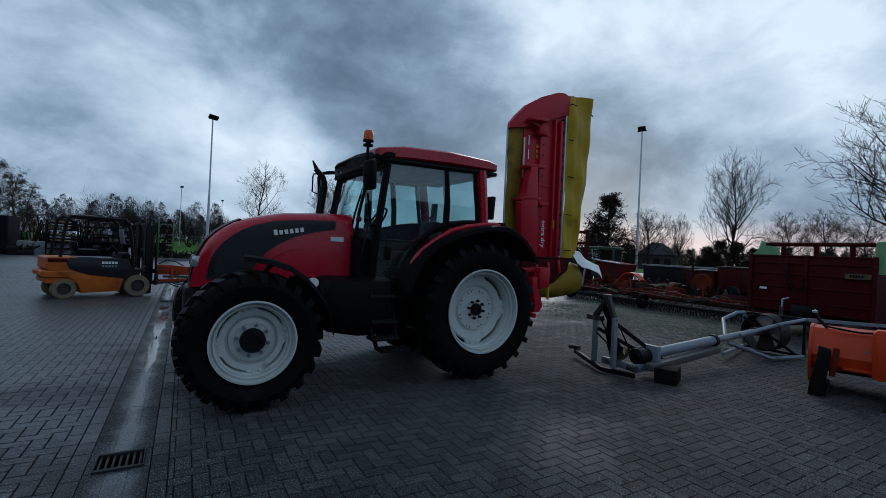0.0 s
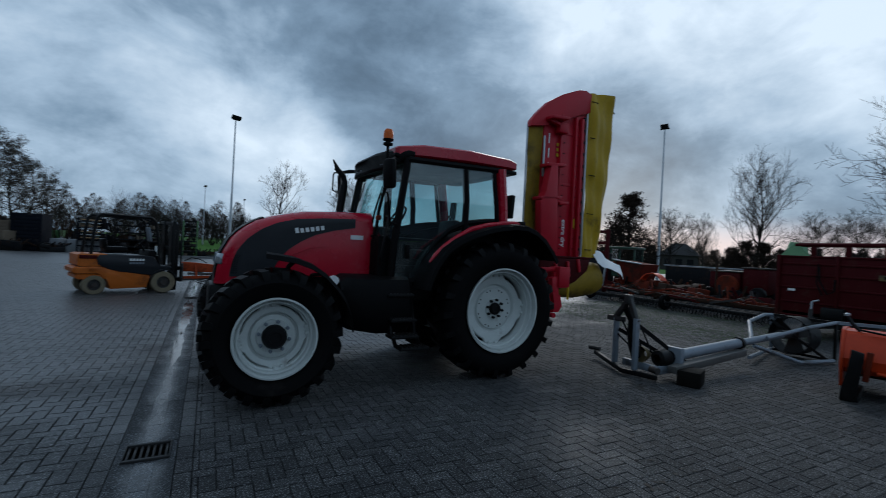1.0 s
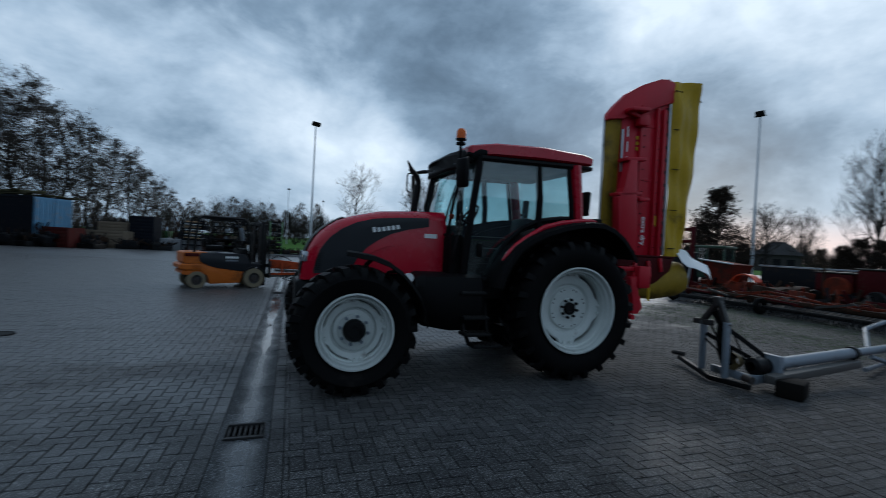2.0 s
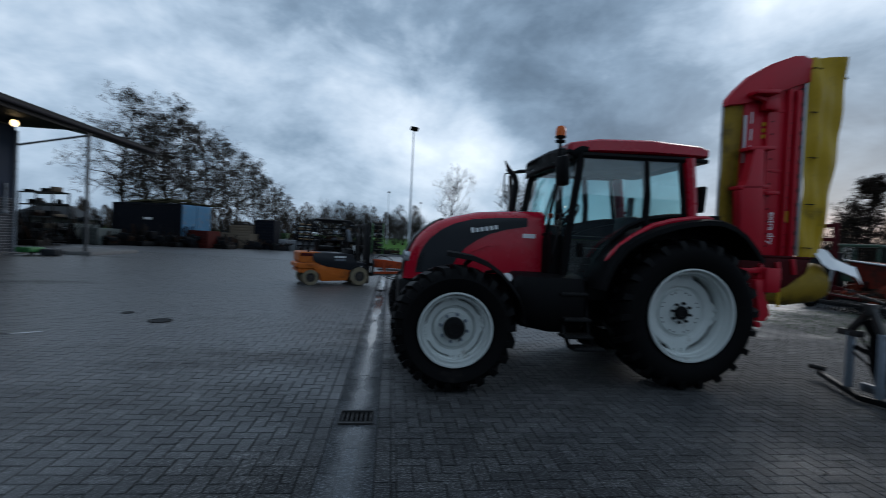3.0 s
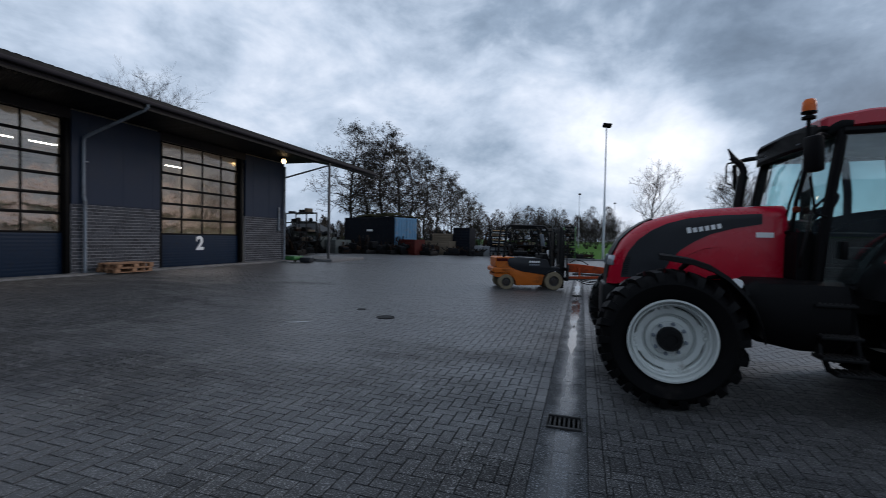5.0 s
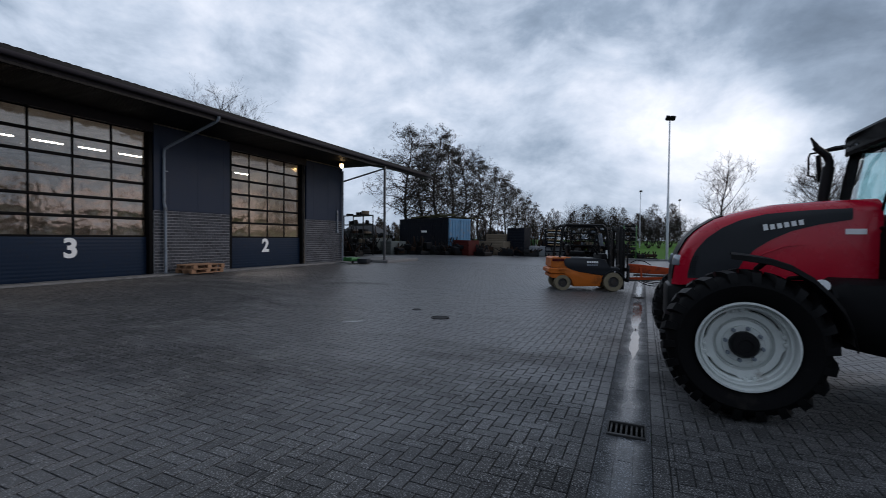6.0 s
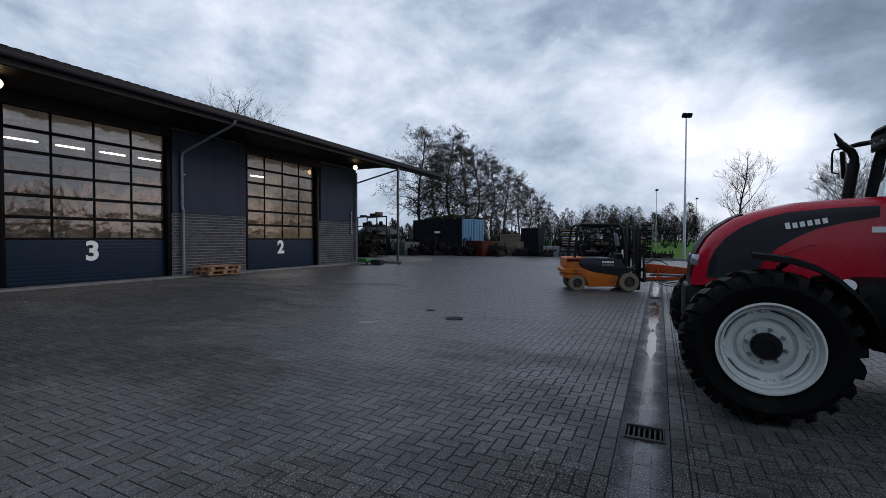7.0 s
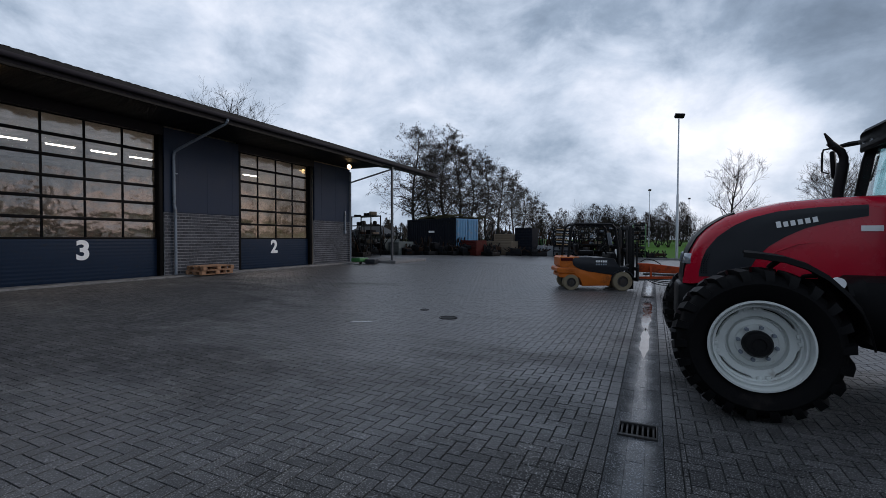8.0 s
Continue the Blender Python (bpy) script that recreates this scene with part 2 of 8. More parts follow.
BOOMORANGE = mat("boom_orange_paint", (0.30, 0.042, 0.010), 0.6, var=0.3, scale=5, spec=0.15, dirt=(0.07, 0.02, 0.012), dirt_amount=0.4)
TARPDIRTY = mat("dirty_yellow_tarpaulin", (0.24, 0.155, 0.014), 0.6, var=0.2, scale=2.5, spec=0.2, bump=0.02, bscale=9, dirt=(0.08, 0.055, 0.015), dirt_amount=0.45)
IRON = mat("wet_cast_iron", (0.018, 0.0175, 0.0175), 0.5, metal=0.1, var=0.25, scale=12, spec=0.3, dirt=(0.03, 0.02, 0.014), dirt_amount=0.25)
DULLYELLOW = mat("dirty_yellow_plastic", (0.13, 0.09, 0.025), 0.7, var=0.3, scale=9, dirt=(0.04, 0.03, 0.02), dirt_amount=0.5)
WETWOOD = mat("wet_grey_timber", (0.075, 0.072, 0.068), 0.65, var=0.3, scale=9, bump=0.03, bscale=40)
OLDGREEN = mat("old_green_paint", (0.018, 0.055, 0.032), 0.55, var=0.2, scale=4, dirt=(0.02, 0.02, 0.015), dirt_amount=0.4)
HOUSEWALL = mat("dark_plaster_wall", (0.022, 0.020, 0.019), 0.8, var=0.2, scale=2)
LAMPWARM = mat("flood_lamp_face", (0.9, 0.85, 0.7), 0.4, emit=((1.0, 0.70, 0.34), 3.2))


# ---- mesh helpers ----
def box(bm, c, s, rot=None, bev=0.0):
    """A box of size s at c, turned by rot (degrees), with bevelled edges."""
    m = Matrix.Translation(c) @ (Euler([radians(a) for a in rot]).to_matrix().to_4x4() if rot else Matrix()) @ Matrix.Diagonal((*s, 1))
    r = bmesh.ops.create_cube(bm, size=1.0, matrix=m)
    if bev:
        e = list({e for v in r["verts"] for e in v.link_edges})
        bmesh.ops.bevel(bm, geom=e, offset=bev, segments=2, affect="EDGES", profile=0.5)
    return bm


def cyl(bm, a, b, r, r2=None, seg=14, caps=True):
    a, b = Vector(a), Vector(b)
    d = b - a
    m = Matrix.Translation((a + b) / 2) @ d.to_track_quat("Z", "Y").to_matrix().to_4x4()
    bmesh.ops.create_cone(bm, cap_ends=caps, segments=seg, radius1=r, radius2=r if r2 is None else r2, depth=d.length, matrix=m)
    return bm


def bar(bm, a, b, w, h, bev=0.0):
    """A square bar from a to b, w wide and h high."""
    a, b = Vector(a), Vector(b)
    d = b - a
    m = Matrix.Translation((a + b) / 2) @ d.to_track_quat("X", "Z").to_matrix().to_4x4() @ Matrix.Diagonal((d.length, w, h, 1))
    r = bmesh.ops.create_cube(bm, size=1.0, matrix=m)
    if bev:
        bmesh.ops.bevel(bm, geom=list({e for v in r["verts"] for e in v.link_edges}), offset=bev, segments=2, affect="EDGES", profile=0.5)
    return bm


def tube(bm, pts, r, seg=8):
    """A round tube along pts; r: one radius, or one for each point."""
    pts = [Vector(p) for p in pts]
    rs = r if isinstance(r, (list, tuple)) else [r] * len(pts)
    rings, up = [], None
    for i, p in enumerate(pts):
        d = (pts[min(i + 1, len(pts) - 1)] - pts[max(i - 1, 0)]).normalized()
        up = (up or (Vector((0, 0, 1)) if abs(d.z) < 0.9 else Vector((1, 0, 0))))
        s = d.cross(up).normalized()
        up = s.cross(d).normalized()
        rings.append([bm.verts.new(p + rs[i] * (math.cos(a) * s + math.sin(a) * up)) for a in (2 * math.pi * k / seg for k in range(seg))])
    for A, B in zip(rings, rings[1:]):
        for k in range(seg):
            bm.faces.new((A[k], A[(k + 1) % seg], B[(k + 1) % seg], B[k]))
    bm.faces.new(rings[0][::-1])
    bm.faces.new(rings[-1])
    return bm


def lathe(bm, prof, seg=32, axis="Y", c=(0, 0, 0)):
    """Turns a profile of (radius, along) round an axis through c."""
    c = Vector(c)

    def at(r, h, a):
        x, y = r * math.cos(a), r * math.sin(a)
        return c + Vector({"Y": (x, h, y), "Z": (x, y, h), "X": (h, x, y)}[axis])
    rings = [[bm.verts.new(at(r, h, 2 * math.pi * k / seg)) for k in range(seg)] if r > 1e-4 else [bm.verts.new(at(0, h, 0))] for r, h in prof]
    for A, B in zip(rings, rings[1:]):
        for k in range(seg):
            q = [A[k % len(A)], A[(k + 1) % len(A)], B[(k + 1) % len(B)], B[k % len(B)]]
            q = [v for i, v in enumerate(q) if v not in q[:i]]
            if len(q) > 2:
                bm.faces.new(q)
    return bm


def plate(bm, poly, a, b, axis="Y"):
    """A flat plate: the polygon in the plane across axis, from a to b along it."""
    f = {"Y": lambda u, v, w: (u, w, v), "X": lambda u, v, w: (w, u, v), "Z": lambda u, v, w: (u, v, w)}[axis]
    A, B = [bm.verts.new(f(u, v, a)) for u, v in poly], [bm.verts.new(f(u, v, b)) for u, v in poly]
    bm.faces.new(A)
    bm.faces.new(B[::-1])
    n = len(poly)
    for i in range(n):
        bm.faces.new((A[i], A[(i + 1) % n], B[(i + 1) % n], B[i]))
    return bm


def loft(bm, sections, close=True, caps=True):
    rings = [[bm.verts.new(p) for p in s] for s in sections]
    for A, B in zip(rings, rings[1:]):
        n = len(A)
        for k in range(n if close else n - 1):
            bm.faces.new((A[k], A[(k + 1) % n], B[(k + 1) % n], B[k]))
    if caps and close:
        bm.faces.new(rings[0][::-1])
        bm.faces.new(rings[-1])
    return bm


def sheet(bm, rows, thick, normal=None):
    """A curved sheet through rows of points, thickened along its normals."""
    g = [[Vector(p) for p in r] for r in rows]
    n, m = len(g), len(g[0])

    def nrm(i, j):
        u = g[min(i + 1, n - 1)][j] - g[max(i - 1, 0)][j]
        v = g[i][min(j + 1, m - 1)] - g[i][max(j - 1, 0)]
        return u.cross(v).normalized()
    A = [[bm.verts.new(g[i][j]) for j in range(m)] for i in range(n)]
    B = [[bm.verts.new(g[i][j] + thick * nrm(i, j)) for j in range(m)] for i in range(n)]
    for i in range(n - 1):
        for j in range(m - 1):
            bm.faces.new((A[i][j], A[i][j + 1], A[i + 1][j + 1], A[i + 1][j]))
            bm.faces.new((B[i][j], B[i + 1][j], B[i + 1][j + 1], B[i][j + 1]))
    for i in range(n - 1):
        for j in (0, m - 1):
            bm.faces.new((A[i][j], A[i + 1][j], B[i + 1][j], B[i][j]))
    for j in range(m - 1):
        for i in (0, n - 1):
            bm.faces.new((A[i][j], B[i][j], B[i][j + 1], A[i][j + 1]))
    return bm


def mesh_of(name, bm, material, smooth=35):
    bmesh.ops.recalc_face_normals(bm, faces=bm.faces)
    me = bpy.data.meshes.new(name)
    bm.to_mesh(me)
    bm.free()
    me.materials.append(material)
    if smooth:
        me.polygons.foreach_set("use_smooth", [True] * len(me.polygons))
        me.set_sharp_from_angle(angle=radians(smooth))
    return me


def part(name, bm, material, parent, label="", smooth=35):
    ob = new(name, mesh_of(name, bm, material, smooth))
    ob.parent = parent
    if label:
        ob["label"] = label
    return ob


def thing(name, m, label, category, group="", kind=""):
    ob = new(name)
    ob.empty_display_size = 0.2
    ob.matrix_world = m
    return tagged(ob, label, category, group, kind)


def solid(name, bm, material, label, category, group="", kind="", m=None, smooth=35):
    ob = new(name, mesh_of(name, bm, material, smooth))
    if m is not None:
        ob.matrix_world = m
    return tagged(ob, label, category, group, kind)


B = bmesh.new
# ---- the ground ----
def zg(x):
    """Height of the ground: flat by the gutter, rising gently to the workshop."""
    return 0.0157 * min(max(-0.95 - x, 0.0), 14.2)


def wet_paver(name, col, info, channel=False):
    m = bpy.data.materials.new(name)
    MATS[name] = m
    m.use_nodes = True
    nt = m.node_tree
    p = nt.nodes["Principled BSDF"]
    N, K = nt.nodes.new, nt.links.new
    tc = N("ShaderNodeTexCoord")
    geo = N("ShaderNodeNewGeometry")

    def noise_tex(s, detail, vec=None, r=0.6):
        n = N("ShaderNodeTexNoise")
        n.inputs["Scale"].default_value, n.inputs["Detail"].default_value, n.inputs["Roughness"].default_value = s, detail, r
        K(vec or geo.outputs["Position"], n.inputs[0])
        return n.outputs[0]

    def remap(v, a, b, c, e, smooth=False):
        n = N("ShaderNodeMapRange")
        n.interpolation_type = "SMOOTHSTEP" if smooth else "LINEAR"
        for i, x in enumerate((a, b, c, e)):
            n.inputs[i + 1].default_value = x
        K(v, n.inputs[0])
        return n.outputs[0]

    def mixc(fac, a, b, mode="MIX"):
        n = N("ShaderNodeMix")
        n.data_type, n.blend_type = "RGBA", mode
        for s, v in ((n.inputs[0], fac), (n.inputs[6], a), (n.inputs[7], b)):
            if isinstance(v, (int, float)):
                s.default_value = v
            elif isinstance(v, tuple):
                s.default_value = (*v[:3], 1)
            else:
                K(v, s)
        return n.outputs[2]

    stretch = N("ShaderNodeMapping")
    stretch.inputs["Scale"].default_value = (0.5, 1.0, 1.0)
    K(geo.outputs["Position"], stretch.inputs[0])
    # wetness by area, with the yard's bright and dull sheen painted into it
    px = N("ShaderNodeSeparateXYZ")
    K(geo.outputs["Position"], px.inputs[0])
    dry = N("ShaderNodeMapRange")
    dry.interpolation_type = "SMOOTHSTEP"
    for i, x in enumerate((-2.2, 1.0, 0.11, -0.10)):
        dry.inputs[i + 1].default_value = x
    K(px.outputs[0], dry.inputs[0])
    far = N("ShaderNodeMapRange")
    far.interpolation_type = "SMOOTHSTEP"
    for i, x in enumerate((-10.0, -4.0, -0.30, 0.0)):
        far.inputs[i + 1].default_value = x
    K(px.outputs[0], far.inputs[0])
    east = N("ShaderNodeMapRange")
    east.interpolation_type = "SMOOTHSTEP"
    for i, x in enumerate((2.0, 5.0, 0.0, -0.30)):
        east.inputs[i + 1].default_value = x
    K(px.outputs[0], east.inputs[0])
    # glossier with distance, painting in the bright sheen of the far yard
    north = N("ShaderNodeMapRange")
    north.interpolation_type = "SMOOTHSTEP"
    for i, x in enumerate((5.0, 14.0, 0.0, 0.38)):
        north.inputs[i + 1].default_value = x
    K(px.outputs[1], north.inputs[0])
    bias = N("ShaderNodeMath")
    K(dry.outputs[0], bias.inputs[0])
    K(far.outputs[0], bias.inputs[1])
    # duller close to the walk, painting in its darker tone
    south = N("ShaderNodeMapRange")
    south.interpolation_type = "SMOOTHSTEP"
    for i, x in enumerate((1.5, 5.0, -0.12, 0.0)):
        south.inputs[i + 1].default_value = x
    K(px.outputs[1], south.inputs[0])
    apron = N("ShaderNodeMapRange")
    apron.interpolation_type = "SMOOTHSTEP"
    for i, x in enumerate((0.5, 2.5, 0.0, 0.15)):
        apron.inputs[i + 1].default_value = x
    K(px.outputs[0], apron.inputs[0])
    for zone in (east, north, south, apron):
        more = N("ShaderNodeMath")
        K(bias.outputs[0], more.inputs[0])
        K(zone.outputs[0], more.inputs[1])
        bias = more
    damp_sheen = N("ShaderNodeMath")
    K(noise_tex(0.42, 6, stretch.outputs[0], 0.66), damp_sheen.inputs[0])
    K(bias.outputs[0], damp_sheen.inputs[1])
    wet = remap(damp_sheen.outputs[0], 0.36, 0.66, 0, 1, True)
    if channel:
        # the middle of the channel stays under a film of water, broken along its length
        off = N("ShaderNodeMath")
        off.operation = "ADD"
        off.inputs[1].default_value = 0.718
        K(px.outputs[0], off.inputs[0])
        ab = N("ShaderNodeMath")
        ab.operation = "ABSOLUTE"
        K(off.outputs[0], ab.inputs[0])
        edge = N("ShaderNodeMath")
        edge.operation = "MULTIPLY_ADD"
        edge.inputs[1].default_value = 0.22
        K(noise_tex(2.2, 5), edge.inputs[0])
        K(ab.outputs[0], edge.inputs[2])
        wet = remap(edge.outputs[0], 0.27, 0.12, 0.12, 0.95, True)
    grain = noise_tex(170, 3)
    speck = remap(noise_tex(92, 3), 0.56, 0.62, 0, 1)
    c = mixc(remap(grain, 0.3, 0.7, 0, 1), tuple(x * 0.45 for x in col), tuple(x * 1.4 for x in col))
    c = mixc(speck, c, tuple(x * 6.5 for x in col))
    src = {"object": lambda: N("ShaderNodeObjectInfo").outputs["Random"], "island": lambda: geo.outputs["Random Per Island"]}.get(info)
    if src:
        c = mixc(1.0, c, mixc(src(), (0.72, 0.72, 0.72), (1.28, 1.27, 1.25)), "MULTIPLY")
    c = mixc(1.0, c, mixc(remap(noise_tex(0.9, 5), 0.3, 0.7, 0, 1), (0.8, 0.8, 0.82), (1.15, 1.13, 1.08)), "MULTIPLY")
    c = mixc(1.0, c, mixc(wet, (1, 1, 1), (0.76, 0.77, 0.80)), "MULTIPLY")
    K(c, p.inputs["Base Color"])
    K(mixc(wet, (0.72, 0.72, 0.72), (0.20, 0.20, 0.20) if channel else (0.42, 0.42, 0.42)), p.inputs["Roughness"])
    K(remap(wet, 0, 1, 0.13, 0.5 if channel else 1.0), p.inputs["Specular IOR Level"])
    b = N("ShaderNodeBump")
    b.inputs["Distance"].default_value = 0.0035
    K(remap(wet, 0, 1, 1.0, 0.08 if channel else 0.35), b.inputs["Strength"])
    K(noise_tex(120, 4), b.inputs["Height"])
    K(b.outputs[0], p.inputs["Normal"])
    return m


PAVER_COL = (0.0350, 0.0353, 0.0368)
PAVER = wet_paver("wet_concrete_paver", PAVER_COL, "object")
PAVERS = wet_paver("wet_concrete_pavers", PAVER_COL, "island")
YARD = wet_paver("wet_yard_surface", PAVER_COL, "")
JOINT = mat("sand_joint", (0.015, 0.015, 0.0145), 0.9, var=0.3, scale=30)
GRASSM = mat("grass", (0.045, 0.115, 0.018), 0.95, var=0.3, scale=1.5, spec=0.05, bump=0.05, bscale=40, dirt=(0.06, 0.09, 0.025), dirt_amount=0.3, dirt_scale=0.2)

YARD_END = 35.2
xs = [-500, -60, -15.15, -0.95, 40, 500]
ys = [-300, -30, YARD_END, 60, 120, 900]
bm = B()
grid = [[bm.verts.new((x, y, zg(x) - 0.10)) for y in ys] for x in xs]
for i in range(len(xs) - 1):
    for j in range(len(ys) - 1):
        bm.faces.new((grid[i][j], grid[i + 1][j], grid[i + 1][j + 1], grid[i][j + 1]))
ground = solid("ground", bm, GRASSM, "short green grass field reaching to the far trees", "ground", kind="structure", smooth=0)

bm = B()
DRAINS = [(-0.718, 3.61), (-0.718, 12.45), (-0.718, 21.3)]
yx = [(-45, -0.013), (-15.15, -0.013), (-1.0, -0.013), (-0.905, -0.035), (-0.535, -0.035), (-0.44, -0.013), (45, -0.013)]
yy = [-30] + [y + q for _, y in DRAINS for q in (-0.13, 0.13)] + [YARD_END]
grid = [[bm.verts.new((x, y, zg(x) + dz)) for y in yy] for x, dz in yx]
for i in range(len(yx) - 1):
    for j in range(len(yy) - 1):
        if i == 3 and j % 2 == 1:
            continue            # the drain pits stay open
        bm.faces.new((grid[i][j], grid[i + 1][j], grid[i + 1][j + 1], grid[i][j + 1]))
pavement = solid("pavement", bm, JOINT, "wet dark grey concrete block paving of a yard", "pavement", kind="structure", smooth=0)

# the far yard, beyond where single blocks show
PX0, PX1, PY0, PY1 = -14.9, 12.0, -4.0, 24.0
bm = B()
for x0, x1, y0, y1 in ((-45, -14.9, -30, YARD_END), (PX1, 45, -30, YARD_END), (-14.9, PX1, PY1, YARD_END), (-14.9, PX1, -30, PY0)):
    cut = [x0] + [c for c in (-15.15, -0.95) if x0 < c < x1] + [x1]
    for a, b in zip(cut, cut[1:]):
        bm.faces.new([bm.verts.new((x, y, zg(x) + 0.001)) for x, y in ((a, y0), (b, y0), (b, y1), (a, y1))])
part("far_paving", bm, YARD, pavement, smooth=0)

# herringbone blocks
BW = 0.100
STRIP0, STRIP1 = -1.005, -0.435
rng = np.random.RandomState(7)


def herringbone(x0, x1, y0, y1):
    for j in range(int(y0 / BW) - 2, int(y1 / BW) + 2):
        k0 = int((x0 / BW - j) // 4) - 2
        for k in range(k0, k0 + int((x1 - x0) / BW / 4) + 5):
            for cx, cy, w, h in ((j + 4 * k, j, 2, 1), (j + 3 + 4 * k, j, 1, 2)):
                a, b, c, d = cx * BW, (cx + w) * BW, cy * BW, (cy + h) * BW
                if b > x0 and a < x1 and d > y0 and c < y1:
                    yield a, b, c, d


near, joined = [], []
for a, b, c, d in list(herringbone(PX0, STRIP0, PY0, PY1)) + list(herringbone(STRIP1, PX1, PY0, PY1)):
    if (a + b) / 2 < (STRIP0 + STRIP1) / 2:
        b = min(b, STRIP0)
    else:
        a = max(a, STRIP1)
    if b - a < 0.006 or (b < STRIP1 and a > STRIP0):
        continue
    mx, my = (a + b) / 2, (c + d) / 2
    whole = b - a > 0.095 and d - c > 0.095
    if whole and ((-2.1 < mx < -1.15 and 2.5 < my < 5.0) or (-0.32 < mx < 1.2 and 2.1 < my < 4.0)):
        near.append((a, b, c, d))
    else:
        joined.append((a, b, c, d))
# soldier courses beside the gutter
for x0 in (STRIP0 + 0.001, STRIP1 - 0.106):
    y = PY0
    while y < PY1:
        joined.append((x0, x0 + 0.105, y, y + 0.20))
        y += 0.20


def block_arrays(rects, gap=0.0036, ch=0.0032):
    r = np.array(rects)
    n = len(r)
    a, b, c, d = r[:, 0] + gap / 2, r[:, 1] - gap / 2, r[:, 2] + gap / 2, r[:, 3] - gap / 2
    base = 0.0157 * np.clip(-0.95 - (a + b) / 2, 0, 14.2)
    dz = rng.uniform(-0.0012, 0.001, n)
    tx, ty = rng.normal(0, 0.0025, n), rng.normal(0, 0.0025, n)
    v = np.zeros((n, 8, 3))
    for k, (X, Y) in enumerate(((a, c), (b, c), (b, d), (a, d))):
        mx, my = (a + b) / 2, (c + d) / 2
        sx, sy = np.sign(X - mx), np.sign(Y - my)
        slope = -0.0157 * (X - mx) * (mx < -0.95)
        v[:, k] = np.stack((X, Y, base - 0.014 + slope), 1)
        v[:, k + 4] = np.stack((X - sx * ch, Y - sy * ch, base + dz + slope + tx * (X - mx) + ty * (Y - my)), 1)
    f = np.array([(4, 5, 6, 7), (0, 1, 5, 4), (1, 2, 6, 5), (2, 3, 7, 6), (3, 0, 4, 7)])
    F = (f[None] + 8 * np.arange(n)[:, None, None]).reshape(-1, 4)
    return v.reshape(-1, 3), F


def quads_mesh(name, v, f, material):
    me = bpy.data.meshes.new(name)
    me.vertices.add(len(v))
    me.vertices.foreach_set("co", v.ravel())
    me.loops.add(f.size)
    me.loops.foreach_set("vertex_index", f.ravel().astype(np.int32))
    me.polygons.add(len(f))
    me.polygons.foreach_set("loop_start", np.arange(0, f.size, 4, dtype=np.int32))
    me.update(calc_edges=True)
    me.validate()
    me.polygons.foreach_set("use_smooth", [False] * len(me.polygons))
    me.materials.append(material)
    return me


v, f = block_arrays(joined)
run = new("paving_blocks", quads_mesh("paving_blocks", v, f, PAVERS))
run.parent = pavement
tagged(run, kind="stuff")

# gutter: three columns of blocks laid as a shallow channel, with grates
GX0, GX1 = STRIP0 + 0.107, STRIP1 - 0.107
gw = (GX1 - GX0) / 3
gutter_blocks = []
for k in range(3):
    y = PY0 - 0.07 * k
    while y < PY1:
        if not any(abs(y + 0.105 - dy) < 0.27 for _, dy in DRAINS):
            gutter_blocks.append((GX0 + k * gw, GX0 + (k + 1) * gw, y, y + 0.21))
        y += 0.21
for _, dy in DRAINS:
    for k in range(3):
        gutter_blocks += [(GX0 + k * gw, GX0 + (k + 1) * gw, dy - 0.38, dy - 0.145), (GX0 + k * gw, GX0 + (k + 1) * gw, dy + 0.145, dy + 0.38)]
    gutter_blocks += [(GX0, -0.718 - 0.141, dy - 0.145, dy + 0.145), (-0.718 + 0.141, GX1, dy - 0.145, dy + 0.145)]
v, f = block_arrays(gutter_blocks, 0.0008, 0.0006)
v[:, 2] += np.where(v[:, 2] > -0.01, -0.008 * np.clip(1.35 - np.abs(v[:, 0] + 0.718) / 0.13, 0, 1), -0.01)
ob = new("gutter_blocks", quads_mesh("gutter_blocks", v, f, wet_paver("wet_gutter_block", (0.031, 0.033, 0.036), "island", True)))
ob.parent = pavement
tagged(ob, kind="stuff")


def drain_grate():
    g = thing("drain_grate", Matrix(), "grey cast iron drain grate set in the paved gutter", "drain grate", "gutter grates")
    bm = B()
    for sx in (-1, 1):
        box(bm, (sx * 0.156, 0, -0.012), (0.010, 0.31, 0.03), bev=0.002)
        box(bm, (0, sx * 0.140, -0.012), (0.302, 0.030, 0.03), bev=0.003)
    part("grate_frame", bm, IRON, g)
    bm = B()
    box(bm, (0, 0, -0.018), (0.018, 0.25, 0.018), bev=0.003)
    bar_me = mesh_of("grate_bar", bm, IRON)
    for k in range(7):
        o = new("grate_bar", bar_me)
        o.parent, o.location = g, (-0.1305 + k * 0.0435, 0, 0)
    bm = B()
    box(bm, (0, 0, -0.097), (0.31, 0.30, 0.006))
    for sx in (-1, 1):
        box(bm, (sx * 0.158, 0, -0.062), (0.006, 0.31, 0.066))
        box(bm, (0, sx * 0.152, -0.062), (0.31, 0.006, 0.066))
    part("pit", bm, BLACKM, g)
    return g


WATER = mat("standing_water", (0.020, 0.021, 0.023), 0.07, var=0.05, spec=0.5)


